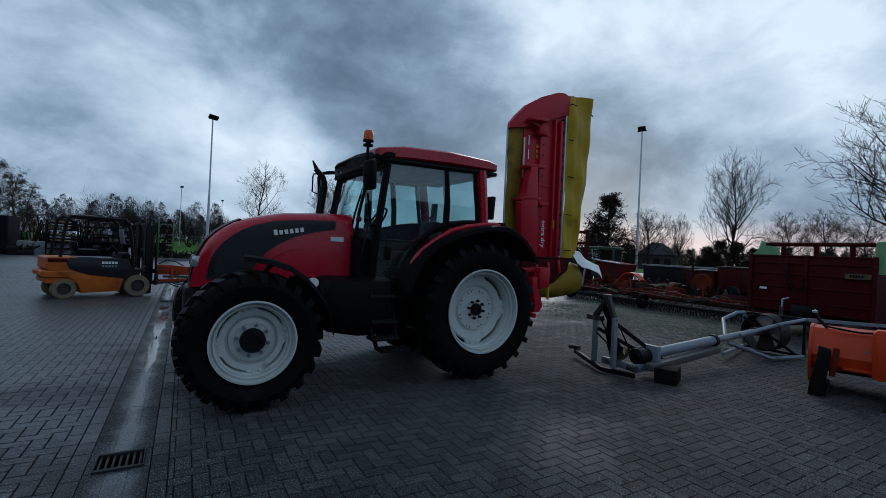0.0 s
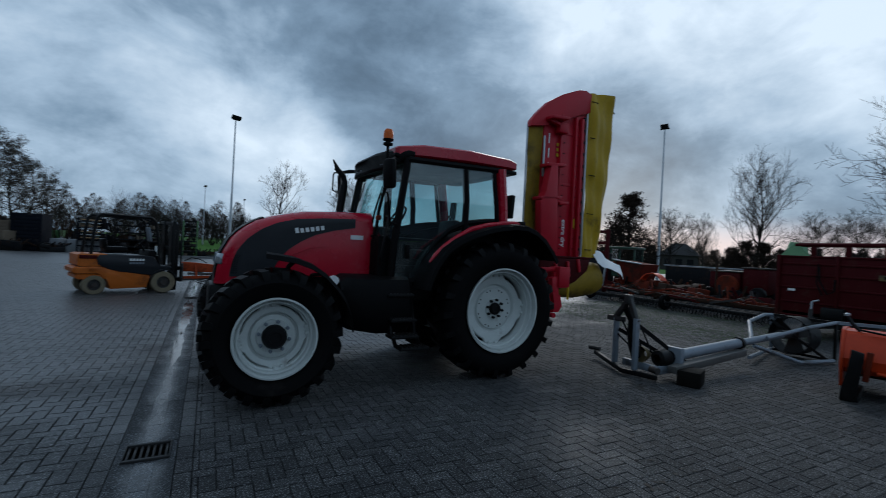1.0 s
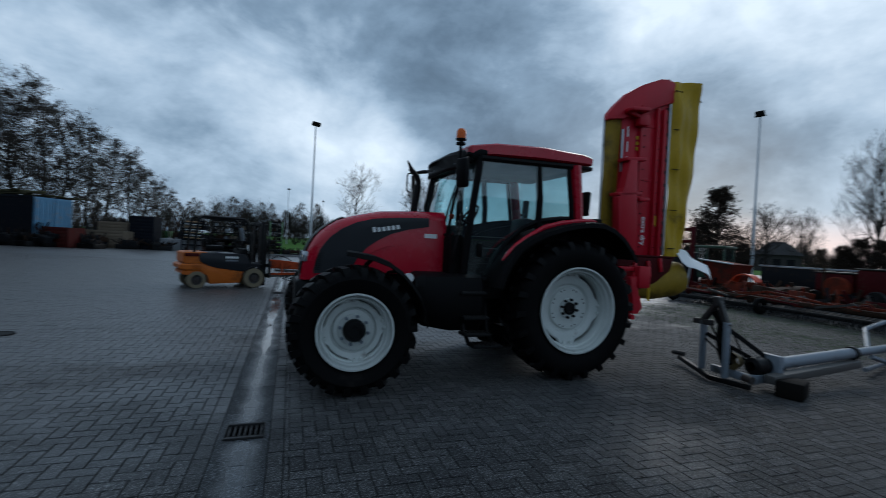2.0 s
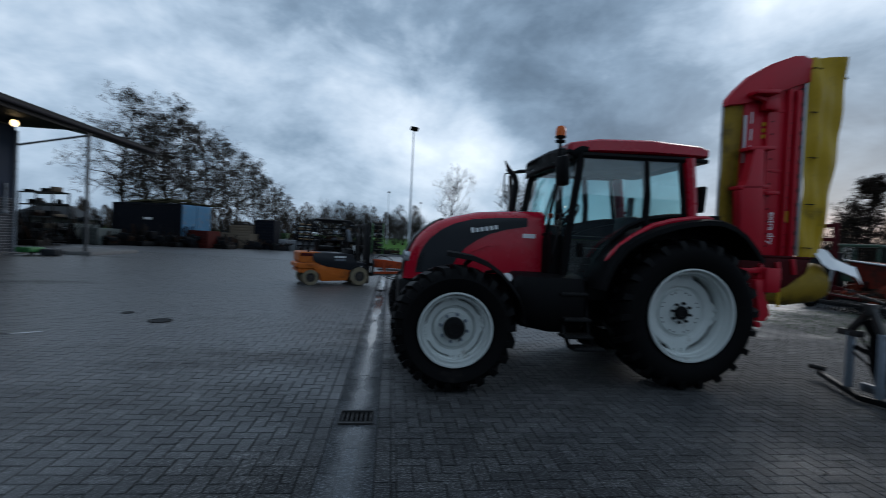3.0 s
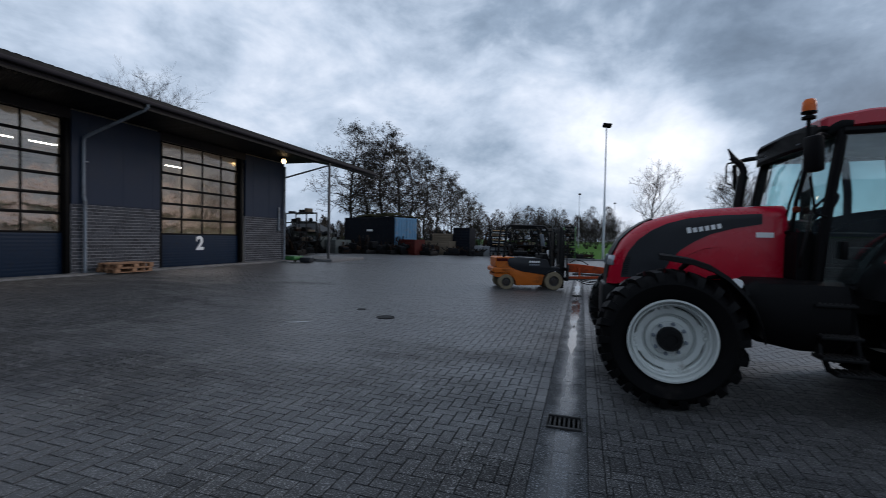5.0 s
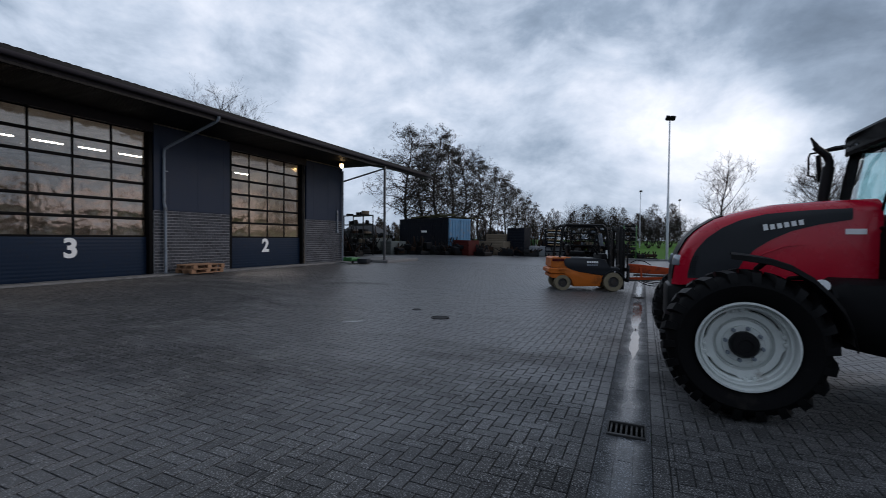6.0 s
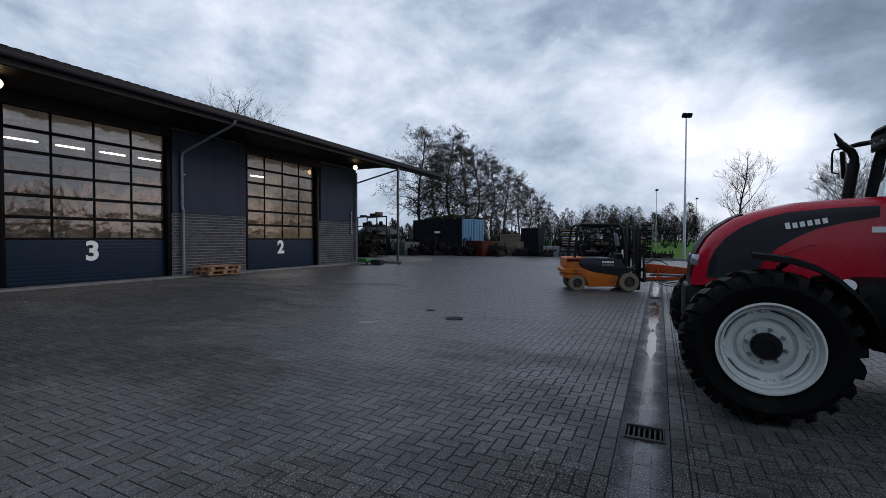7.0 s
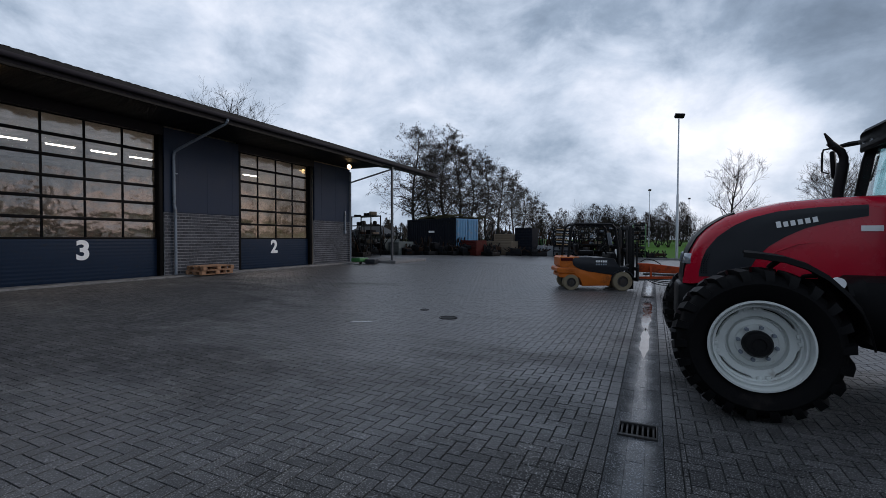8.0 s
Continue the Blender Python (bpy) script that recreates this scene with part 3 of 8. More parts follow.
def puddle(y0, y1, w, seed):
    """A film of water in the gutter, with an uneven shore."""
    r = random.Random(seed)
    ph = [r.uniform(0, 6.28) for _ in range(6)]
    bm = B()
    n = int((y1 - y0) / 0.04)
    L, R = [], []
    for k in range(n + 1):
        u, y = k / n, y0 + (y1 - y0) * k / n
        taper = min(1.0, u * (y1 - y0) / 0.9, (1 - u) * (y1 - y0) / 0.5)
        shore = [0.72 + 0.20 * math.sin(y * 2.3 + ph[q]) + 0.13 * math.sin(y * 6.1 + ph[q + 2]) + 0.08 * math.sin(y * 15.0 + ph[q + 4]) for q in (0, 1)]
        L.append(bm.verts.new((-0.718 - w * taper * shore[0] - 0.002, y, -0.0052)))
        R.append(bm.verts.new((-0.718 + w * taper * shore[1] + 0.002, y, -0.0052)))
    for k in range(n):
        bm.faces.new((L[k], R[k], R[k + 1], L[k + 1]))
    return solid("puddle", bm, WATER, "shallow rain water standing in the paved gutter", "puddle", "gutter puddles", kind="structure", smooth=0)




def yard_puddle(x, y, rx, ry, turn, seed):
    """A thin film of water on the open paving, with an uneven shore."""
    r = random.Random(seed)
    ph = [r.uniform(0, 6.28) for _ in range(3)]
    ca, sa = math.cos(radians(turn)), math.sin(radians(turn))
    bm = B()
    ring = []
    for k in range(36):
        a = 2 * math.pi * k / 36
        q = 1 + 0.25 * math.sin(2 * a + ph[0]) + 0.18 * math.sin(3 * a + ph[1]) + 0.12 * math.sin(7 * a + ph[2])
        u, v = rx * q * math.cos(a), ry * q * math.sin(a)
        px_, py_ = x + u * ca - v * sa, y + u * sa + v * ca
        ring.append(bm.verts.new((px_, py_, zg(px_) + 0.0032)))
    bm.faces.new(ring)
    return solid("puddle", bm, WATER, "small shallow puddle of rain water on the block paving", "puddle", kind="structure", smooth=0)


yard_puddle(-5.1, 6.12, 0.20, 0.045, 30, 1)
puddle(5.9, 8.1, 0.085, 2)
puddle(7.8, 11.9, 0.125, 3)
puddle(12.9, 15.6, 0.11, 5)

dg = drain_grate()
GRATE_SIZE = Matrix.Diagonal((0.87, 0.91, 1.0, 1.0))
dg.matrix_world = pose(*DRAINS[0], 0.004) @ GRATE_SIZE
for x, y in DRAINS[1:]:
    copy_thing(dg, pose(x, y, 0.004) @ GRATE_SIZE)

# round cover and sunken marks in the paving
for (x, y, r) in ((-3.98, 7.2, 0.17), (-4.75, 7.75, 0.09)):
    bm = B()
    lathe(bm, [(0, 0.006), (r * 0.78, 0.006), (r * 0.8, 0.001), (r * 0.86, 0.001), (r * 0.88, 0.008), (r, 0.008), (r, -0.02)], 28, "Z")
    solid("manhole_cover", bm, BLACKP, "round black iron cover set in the paving", "manhole cover", m=pose(x, y, zg(x)))

bm = B()
box(bm, (0, YARD_END + 0.06, 0.03), (90, 0.12, 0.20), bev=0.02)
solid("kerb", bm, CONCRETE, "low concrete kerb along the edge of the yard", "kerb", kind="structure")

# unseen wall added behind the walk, darkening what the cab glass reflects
bm = B()
box(bm, (0, -34.0, 2.2), (90, 0.4, 4.6))
solid("wall_south", bm, CLADDING, "unseen plain dark wall added to darken the glass reflections", "wall", kind="structure", smooth=0)

# ---- the workshop ----
WX = -15.0            # face of the wall
Z0 = 0.225            # floor level
SOFF = 5.05
GABLE = 18.94


def brick_panel(name, x, y0, y1, z0, z1, axis="x"):
    """Brick facing in running bond on a mortar backing; faces +x (or +y)."""
    bm = B()
    box(bm, (x - 0.06, (y0 + y1) / 2, (z0 + z1) / 2), (0.11, y1 - y0, z1 - z0))
    wall = solid(name, bm, MORTAR, "dark grey brick plinth of the workshop wall", "wall", kind="structure", smooth=0)
    ch = 0.097
    rows = int((z1 - z0) / ch)
    ch = (z1 - z0) / rows
    V, F, n = [], [], 0
    for r in range(rows):
        za, zb = z0 + r * ch + 0.008, z0 + (r + 1) * ch - 0.008
        y = y0 - (0.105 if r % 2 else 0)
        while y < y1:
            a, b = max(y + 0.008, y0), min(y + 0.202, y1)
            y += 0.21
            if b - a < 0.02:
                continue
            px = x + 0.003 + rng.uniform(0, 0.004)
            for X in (x - 0.006, px):
                V += [(X, a, za), (X, b, za), (X, b, zb), (X, a, zb)]
            F += [(n + 4, n + 5, n + 6, n + 7), (n, n + 1, n + 5, n + 4), (n + 1, n + 2, n + 6, n + 5), (n + 2, n + 3, n + 7, n + 6), (n + 3, n, n + 4, n + 7)]
            n += 8
    ob = new("brickwork", quads_mesh("brickwork", np.array(V), np.array(F), BRICKR))
    ob.parent = wall
    tagged(ob, kind="stuff")
    return wall


PIERS = [(3.2, 4.86), (9.14, 12.02), (16.25, GABLE)]
BT = 2.30
for i, (a, b) in enumerate(PIERS):
    brick_panel("wall_plinth_%d" % (i + 1), WX, a, b, Z0 - 0.05, BT)
    bm = B()
    box(bm, (WX - 0.045, (a + b) / 2, (BT + 0.03 + SOFF) / 2), (0.11, b - a, SOFF - BT - 0.03))
    box(bm, (WX - 0.055, (a + b) / 2, BT + 0.015), (0.09, b - a, 0.028))
    for y in np.arange(a + 0.5, b - 0.2, 1.06):
        box(bm, (WX + 0.012, y, (BT + 0.03 + SOFF) / 2), (0.004, 0.02, SOFF - BT - 0.06))
    solid("wall_cladding_%d" % (i + 1), bm, CLADDING, "blue grey vertical metal cladding above the brick", "wall", kind="structure", smooth=0)
    bm = B()
    box(bm, (WX - 0.22, (a + b) / 2, (Z0 + SOFF) / 2), (0.22, b - a, SOFF - Z0 + 0.3))
    solid("wall_core_%d" % (i + 1), bm, BEIGE, "painted inside of the workshop front wall", "wall", kind="structure", smooth=0)

bm = B()
for a, b in ((4.86, 9.14), (12.02, 16.25)):
    box(bm, (WX - 0.16, (a + b) / 2, (4.80 + SOFF) / 2 + 0.05), (0.3, b - a, SOFF - 4.80 + 0.1))
solid("wall_lintel", bm, FASCIA, "dark lintel panels over the workshop doors", "wall", kind="structure", smooth=0)
bm = B()
box(bm, (WX - 0.15, -5.4, (Z0 + SOFF) / 2), (0.3, 17.2, SOFF - Z0 + 0.1))
solid("wall_front", bm, CLADDING, "plain blue grey front wall of the workshop", "wall", kind="structure", smooth=0)
BACK = -29.0
bm = B()
box(bm, ((WX + BACK) / 2 - 0.15, GABLE - 0.12, 2.7), (WX - BACK - 0.3, 0.24, 5.2))
box(bm, (BACK, 2.5, 2.7), (0.24, 33, 5.2))
box(bm, ((WX + BACK) / 2 - 0.15, -13.9, 2.7), (WX - BACK - 0.3, 0.24, 5.2))
solid("wall_rear", bm, BEIGE, "rear and gable walls of the workshop", "wall", kind="structure", smooth=0)
bm = B()
box(bm, ((WX + BACK) / 2 - 0.3, 2.5, 5.22), (WX - BACK - 0.5, 33, 0.1))
solid("ceiling", bm, BEIGE, "pale workshop ceiling", "ceiling", kind="structure", smooth=0)
bm = B()
box(bm, ((WX + BACK) / 2 - 0.2, 2.5, Z0 - 0.1), (WX - BACK, 33, 0.2))
solid("floor", bm, CONCRETE, "grey concrete workshop floor", "floor", kind="structure", smooth=0)
bm = B()
box(bm, (WX + 0.3, 3.0, Z0 - 0.055), (0.62, 32, 0.16), bev=0.01)
solid("door_apron", bm, CONCRETE, "pale concrete strip along the foot of the workshop wall", "pavement", kind="structure")

# roof: shallow pitch, deep eaves
EX = -13.0
bm = B()
RZ, RIDGE = 5.50, -22.0
rise = (EX - RIDGE) * math.tan(radians(11))
plate(bm, [(EX + 0.03, RZ), (RIDGE, RZ + rise), (RIDGE * 2 - EX, RZ), (RIDGE * 2 - EX, RZ - 0.10), (RIDGE, RZ + rise - 0.12), (EX + 0.03, RZ - 0.10)], -14.5, 25.2)
roof = solid("roof", bm, ROOFTILE, "dark corrugated sheet roof with deep eaves", "roof", kind="structure", smooth=0)
bm = B()
y = -14.4
while y < 25.1:
    bar(bm, (EX + 0.035, y, RZ - 0.008), (RIDGE, y, RZ + rise - 0.008), 0.12, 0.03)
    y += 0.22
part("roof_ribs", bm, ROOFTILE, roof, smooth=0)
bm = B()
box(bm, (EX - 0.02, 5.35, 5.29), (0.05, 39.7, 0.22), bev=0.004)
box(bm, (EX - 0.12, 22.1, 5.27), (0.16, 6.2, 0.2))
solid("fascia", bm, FASCIA, "dark brown fascia board under the roof edge", "fascia", kind="structure")
bm = B()
rows = []
for y in (-14.5, 25.2):
    rows.append([(EX + 0.015 + 0.075 * (1 - math.cos(a)), y, 5.36 - 0.075 * math.sin(a) * 1.4) for a in np.linspace(0, math.pi, 9)])
sheet(bm, rows, 0.006)
for y in np.arange(-14, 25, 0.8):
    box(bm, (EX + 0.09, y, 5.36), (0.15, 0.025, 0.008))
solid("roof_gutter", bm, GUTTER, "grey brown half-round gutter along the eaves", "gutter", kind="structure")
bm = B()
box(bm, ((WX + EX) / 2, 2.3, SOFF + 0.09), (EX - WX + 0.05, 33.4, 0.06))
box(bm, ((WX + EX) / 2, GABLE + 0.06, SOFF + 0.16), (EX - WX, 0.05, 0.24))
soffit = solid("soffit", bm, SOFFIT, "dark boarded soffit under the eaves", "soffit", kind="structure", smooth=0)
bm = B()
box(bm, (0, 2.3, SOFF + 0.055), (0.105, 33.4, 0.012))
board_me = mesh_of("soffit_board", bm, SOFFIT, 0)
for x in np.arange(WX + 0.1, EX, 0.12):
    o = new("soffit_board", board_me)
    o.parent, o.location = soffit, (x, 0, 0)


def sectional_door(name, y0, y1, digit, yd, label):
    x, zb, zt = WX - 0.2, 1.46, 4.80
    door = thing(name, Matrix(), label, "door", kind="structure")
    bm = B()
    h = zb - Z0
    box(bm, (x, (y0 + y1) / 2, Z0 + h / 2), (0.05, y1 - y0, h), bev=0.004)
    for q in range(1, 12):
        box(bm, (x + 0.0255, (y0 + y1) / 2, Z0 + h * q / 12), (0.0012, y1 - y0 - 0.02, 0.05 if q != 6 else 0.02))
    part("lower_panel", bm, DOORBLUE, door)
    rows, cols = 6, 4
    rh, cw = (zt - zb) / rows, (y1 - y0) / cols
    for r in range(rows + 1):
        bm = B()
        box(bm, (x, (y0 + y1) / 2, zb + r * rh), (0.055, y1 - y0, 0.085 if 0 < r < rows else 0.06), bev=0.005)
        part("rail", bm, BLACKP, door)
    for c in range(cols + 1):
        bm = B()
        box(bm, (x - 0.004, y0 + c * cw, (zb + zt) / 2), (0.045, 0.05, zt - zb), bev=0.004)
        part("mullion", bm, BLACKP, door)
    pane = None
    for r in range(rows):
        for c in range(cols):
            if pane is None:
                bm = B()
                g = [[(0.004 * math.sin(math.pi * i / 6) * math.sin(math.pi * j / 6), (i / 6 - 0.5) * (cw - 0.04), (j / 6 - 0.5) * (rh - 0.07)) for j in range(7)] for i in range(7)]
                sheet(bm, g, 0.003)
                pane = mesh_of("pane", bm, DOORGLASS)
            p = new("pane", pane)
            p.parent, p.location = door, (x - 0.005, y0 + (c + 0.5) * cw, zb + (r + 0.5) * rh)
            p.visible_shadow = False
    for y, s in ((y0, -1), (y1, 1)):
        bm = B()
        box(bm, (WX - 0.16, y + s * 0.07, (Z0 + zt) / 2), (0.26, 0.13, zt - Z0 + 0.1), bev=0.008)
        part("jamb", bm, BLACKP, door)
    cu = bpy.data.curves.new("digit", "FONT")
    cu.body, cu.size, cu.extrude, cu.align_x, cu.align_y, cu.offset = digit, 0.74, 0.002, "CENTER", "CENTER", 0.026
    ob = new("door_digit", cu)
    dg_ = bpy.context.evaluated_depsgraph_get()
    me = bpy.data.meshes.new_from_object(ob.evaluated_get(dg_))
    bpy.data.objects.remove(ob)
    me.materials.clear()
    me.materials.append(WHITEPAINT)
    d = new("door_digit", me)
    d.parent, d["label"] = door, "white painted digit " + digit
    d.matrix_local = pose(x + 0.032, yd, 1.09, 90, 0, 90)
    return door


sectional_door("door_1", 5.0, 9.0, "3", 6.92, "dark blue sectional workshop door with six rows of panes, closed")
sectional_door("door_2", 12.16, 16.0, "2", 13.95, "dark blue sectional workshop door with glazed upper panels, closed")

# workshop inside: tube lamps and the dim hall
for x in (-21.0,):
    for y in np.arange(3.2, 18.5, 1.47):
        l = thing("tube_lamp", pose(x, y, 4.95), "white fluorescent tube lamp lit under the workshop ceiling", "ceiling lamp", "workshop tube lamps")
        bm = B()
        box(bm, (0, 0, 0.05), (0.14, 1.0, 0.06), bev=0.01)
        part("housing", bm, WHITEPAINT, l)
        bm = B()
        cyl(bm, (0, -0.46, 0), (0, 0.46, 0), 0.03, seg=10)
        part("tube", bm, TUBELIGHT, l)
for y in (7.0, 14.0):
    lamp = new("workshop_light", bpy.data.lights.new("workshop_light", "AREA"))
    lamp.data.shape, lamp.data.size, lamp.data.size_y = "RECTANGLE", 5.0, 4.0
    lamp.data.energy, lamp.data.color, lamp.data.spread = 150, (1.0, 0.91, 0.80), radians(115)
    lamp.matrix_world = pose(-19.0, y, 4.85)


def bulkhead_lamp(y):
    l = thing("flood_lamp", pose(WX + 1.1, y, SOFF - 0.02), "small flood lamp glowing warm under the eaves", "lamp", "eaves flood lamps")
    bm = B()
    box(bm, (0, 0, -0.05), (0.20, 0.26, 0.12), (0, -25, 0), bev=0.02)
    part("housing", bm, BLACKP, l)
    bm = B()
    lathe(bm, [(0, 0.11), (0.06, 0.10), (0.11, 0.05), (0.12, 0.0), (0.09, -0.03)], 18, "X", (0.10, -0.06, -0.15))
    part("lamp_face", bm, LAMPWARM, l, "glowing lamp face")
    s = new("flood_light", bpy.data.lights.new("flood_light", "SPOT"))
    s.data.energy, s.data.color, s.data.spot_size, s.data.shadow_soft_size = 3, (1.0, 0.72, 0.38), radians(150), 0.1
    s.matrix_world = look((WX + 1.3, y, SOFF - 0.22), (WX + 2.2, y + 0.2, 0))
    return l


bulkhead_lamp(17.35)
bulkhead_lamp(4.50)

# downpipe with its slanting head, post and brace at the roof corner
bm = B()
tube(bm, [(EX + 0.09, 9.86, 5.28), (EX + 0.07, 9.86, 5.18), (EX - 0.03, 9.84, 5.10), (WX + 0.24, 9.50, 4.40), (WX + 0.10, 9.44, 4.30), (WX + 0.07, 9.43, 4.16), (WX + 0.07, 9.43, 2.55), (WX + 0.10, 9.45, 2.40), (WX + 0.10, 9.45, Z0)], 0.045)
for z in (1.0, 2.2, 3.6):
    box(bm, (WX + 0.05, 9.5, z), (0.08, 0.12, 0.03))
solid("downpipe", bm, GREYPAINT, "grey rainwater downpipe on the brick pier", "downpipe")
bm = B()
tube(bm, [(WX + 0.10, GABLE - 0.06, 4.9), (WX + 0.10, GABLE - 0.06, Z0)], 0.045)
solid("downpipe", bm, GREYPAINT, "grey rainwater downpipe at the workshop corner", "downpipe")
post = thing("canopy_post", pose(EX, 19.9, 0), "slim grey steel post carrying the roof corner", "post")
bm = B()
box(bm, (0, 0, 2.75), (0.10, 0.10, 4.9), bev=0.006)
part("column", bm, POSTGREY, post)
bm = B()
box(bm, (0, 0, 0.32), (0.26, 0.26, 0.03), bev=0.004)
part("base_plate", bm, POSTGREY, post)
bm = B()
bar(bm, (-2.0, -0.95, 4.36), (-0.02, -0.02, 5.08), 0.07, 0.07)
part("brace", bm, POSTGREY, post)
bm = B()
box(bm, (EX - 1.0, 21.2, 0.22), (2.9, 3.4, 0.2), bev=0.02)
solid("concrete_island", bm, CONCRETE, "low pale concrete slab round the canopy post", "slab", kind="structure")
bm = B()
box(bm, (WX + 0.05, 18.50, 2.33), (0.06, 0.08, 1.05), bev=0.015)
box(bm, (WX + 0.06, 18.48, 1.78), (0.10, 0.14, 0.14), bev=0.02)
solid("wall_box", bm, GREYPAINT, "pale metal conduit box on the brick wall", "cable box")


PALLETWOOD = mat("reddish_pallet_wood", (0.27, 0.145, 0.08), 0.8, var=0.3, scale=9, bump=0.03, bscale=40, rand=0.3)


def pallet(x, y, z, rz, label):
    p = thing("pallet", pose(x, y, z, 0, 0, rz), label, "pallet", "pallets by the wall")
    for k in range(5):
        bm = B()
        box(bm, (0, -0.35 + k * 0.175, 0.133), (1.2, 0.12, 0.022), bev=0.003)
        part("deck_board", bm, PALLETWOOD, p)
    for i in range(3):
        bm = B()
        box(bm, (-0.53 + i * 0.53, 0, 0.111), (0.14, 0.8, 0.022), bev=0.003)
        part("stringer_board", bm, PALLETWOOD, p)
        for j in range(3):
            bm = B()
            box(bm, (-0.53 + i * 0.53, -0.34 + j * 0.34, 0.061), (0.14, 0.13, 0.078), bev=0.004)
            part("block", bm, PALLETWOOD, p)
    for j in range(3):
        bm = B()
        box(bm, (0, -0.34 + j * 0.34, 0.011), (1.2, 0.11, 0.022), bev=0.003)
        part("bottom_board", bm, PALLETWOOD, p)
    return p


p0 = pallet(WX + 0.62, 10.30, Z0 + 0.025, 90, "weathered wooden pallet on the paving by the brick pier")
copy_thing(p0, pose(WX + 0.64, 10.33, Z0 + 0.171, 0, 0, 91))["label"] = "weathered wooden pallet lying on another pallet"
# ---- tractor ----
def interp(x, pts):
    return float(np.interp(x, [p[0] for p in pts], [p[1] for p in pts]))


def tractor_wheel(parent, c, R, W, rim, side, hub_in, lugs, disc_r, front):
    """A wheel whose outer face looks along +y (side 1) or -y (side -1)."""
    w = new("wheel")
    w.empty_display_size = 0.2
    w.parent = parent
    w.matrix_local = pose(*c, 0, 0, 0 if side > 0 else 180)
    half, bead = W / 2, W / 2 - 0.03
    Rt = R - 0.045
    bm = B()
    prof = [(rim - 0.01, -bead + 0.03), (rim + 0.02, -bead), (rim + 0.07, -half), ((rim + Rt) / 2 + 0.03, -half - 0.018), (Rt - 0.05, -half + 0.005), (Rt - 0.012, -half + 0.05),
            (Rt, -half * 0.5), (Rt + 0.006, 0), (Rt, half * 0.5), (Rt - 0.012, half - 0.05), (Rt - 0.05, half - 0.005), ((rim + Rt) / 2 + 0.03, half + 0.018), (rim + 0.07, half), (rim + 0.02, bead), (rim - 0.01, bead - 0.03)]
    lathe(bm, prof, 64)
    part("tyre", bm, RUBBER, w, "black lugged tractor tyre")
    for s in (-1, 1):
            bm, a0 = B(), 0.0
            pts = [(0.0, -s * 0.02, 0.0), (0.45, s * half * 0.42, 0.10), (1.0, s * (half - 0.02), 0.21)]
            secs = []
            for q, (u, y, da) in enumerate(pts):
                a = a0 + da * (2 * math.pi / lugs) / 0.28 * 0.42
                wd = 0.030 / R if q < 2 else 0.036 / R
                top = R - (0.016 if q == 2 else 0)
                low = Rt - 0.02 - (0.02 if q == 2 else 0)
                secs.append([(low * math.cos(a - wd * 1.2), y, low * math.sin(a - wd * 1.2)), (top * math.cos(a - wd), y, top * math.sin(a - wd)),
                             (top * math.cos(a + wd), y, top * math.sin(a + wd)), (low * math.cos(a + wd * 1.2), y, low * math.sin(a + wd * 1.2))])
            # the shoulder end of the lug turns down the side wall
            y = s * (half + 0.006)
            a = a0 + 0.235 * (2 * math.pi / lugs) / 0.28 * 0.42
            wd = 0.034 / R
            lo, hi = Rt - 0.075, Rt - 0.03
            secs.append([(lo * math.cos(a - wd), y, lo * math.sin(a - wd)), (hi * math.cos(a - wd), y, hi * math.sin(a - wd)), (hi * math.cos(a + wd), y, hi * math.sin(a + wd)), (lo * math.cos(a + wd), y, lo * math.sin(a + wd))])
            loft(bm, secs)
            lug_me = mesh_of("lug", bm, LUGRUBBER)
            for k in range(lugs):
                o = new("lug", lug_me)
                o.parent = w
                o.matrix_local = Matrix.Rotation(-2 * math.pi * (k + (0.5 if s > 0 else 0)) / lugs, 4, "Y")
    bm = B()
    well = rim - 0.075
    prof = [(rim + 0.006, bead + 0.012), (rim + 0.006, bead + 0.028), (rim - 0.010, bead + 0.030), (rim - 0.017, bead + 0.010), (rim - 0.021, bead - 0.034), (rim - 0.033, bead - 0.040), (rim - 0.037, bead - 0.022), (rim - 0.050, bead - 0.026), (rim - 0.054, bead - 0.085), (rim - 0.067, bead - 0.092), (rim - 0.071, bead - 0.12), (well, bead - 0.145),
            (well, -bead + 0.14), (rim - 0.03, -bead + 0.06), (rim + 0.004, -bead - 0.02), (rim + 0.004, -bead - 0.012), (rim - 0.02, -bead + 0.06), (well + 0.012, -bead + 0.14), (well + 0.012, bead - 0.13)]
    lathe(bm, prof, 64)
    part("rim", bm, RIMGREY, w, "pale grey painted steel rim")
    yd = bead + 0.012 - hub_in
    bm = B()
    # wheel disc: a dished square plate whose four rounded corners reach the rim lugs
    n, wings = 96, 4
    phase = -0.18 if front else 0.03
    rings = []
    dish = ((0.10, 0.030), (0.150, 0.030), (0.158, 0.010), (0.196, 0.002), (0.206, -0.026), (0.216, -0.026), (0.226, 0.016)) if front else ((0.07, 0.020), (0.115, 0.020), (0.123, 0.008), (0.245, 0.006), (0.258, -0.020), (0.280, -0.020), (0.300, 0.010))
    for r, h in dish + ((disc_r * 0.80, 0.020), (disc_r * 0.965, 0.026), (disc_r, 0.012)):
        ring = []
        for k in range(n):
            a = 2 * math.pi * k / n
            rr = r
            if r > disc_r * 0.78:
                da = abs(((a - phase + math.pi / 4) % (math.pi / 2)) - math.pi / 4)
                u = min(1.0, max(0.0, (da - 0.20) / 0.16))
                rr = r * (1.0 - (0.100 if front else 0.11) * u * u * (3 - 2 * u))
            ring.append((rr * math.cos(a), yd + h, rr * math.sin(a)))
        rings.append(ring)
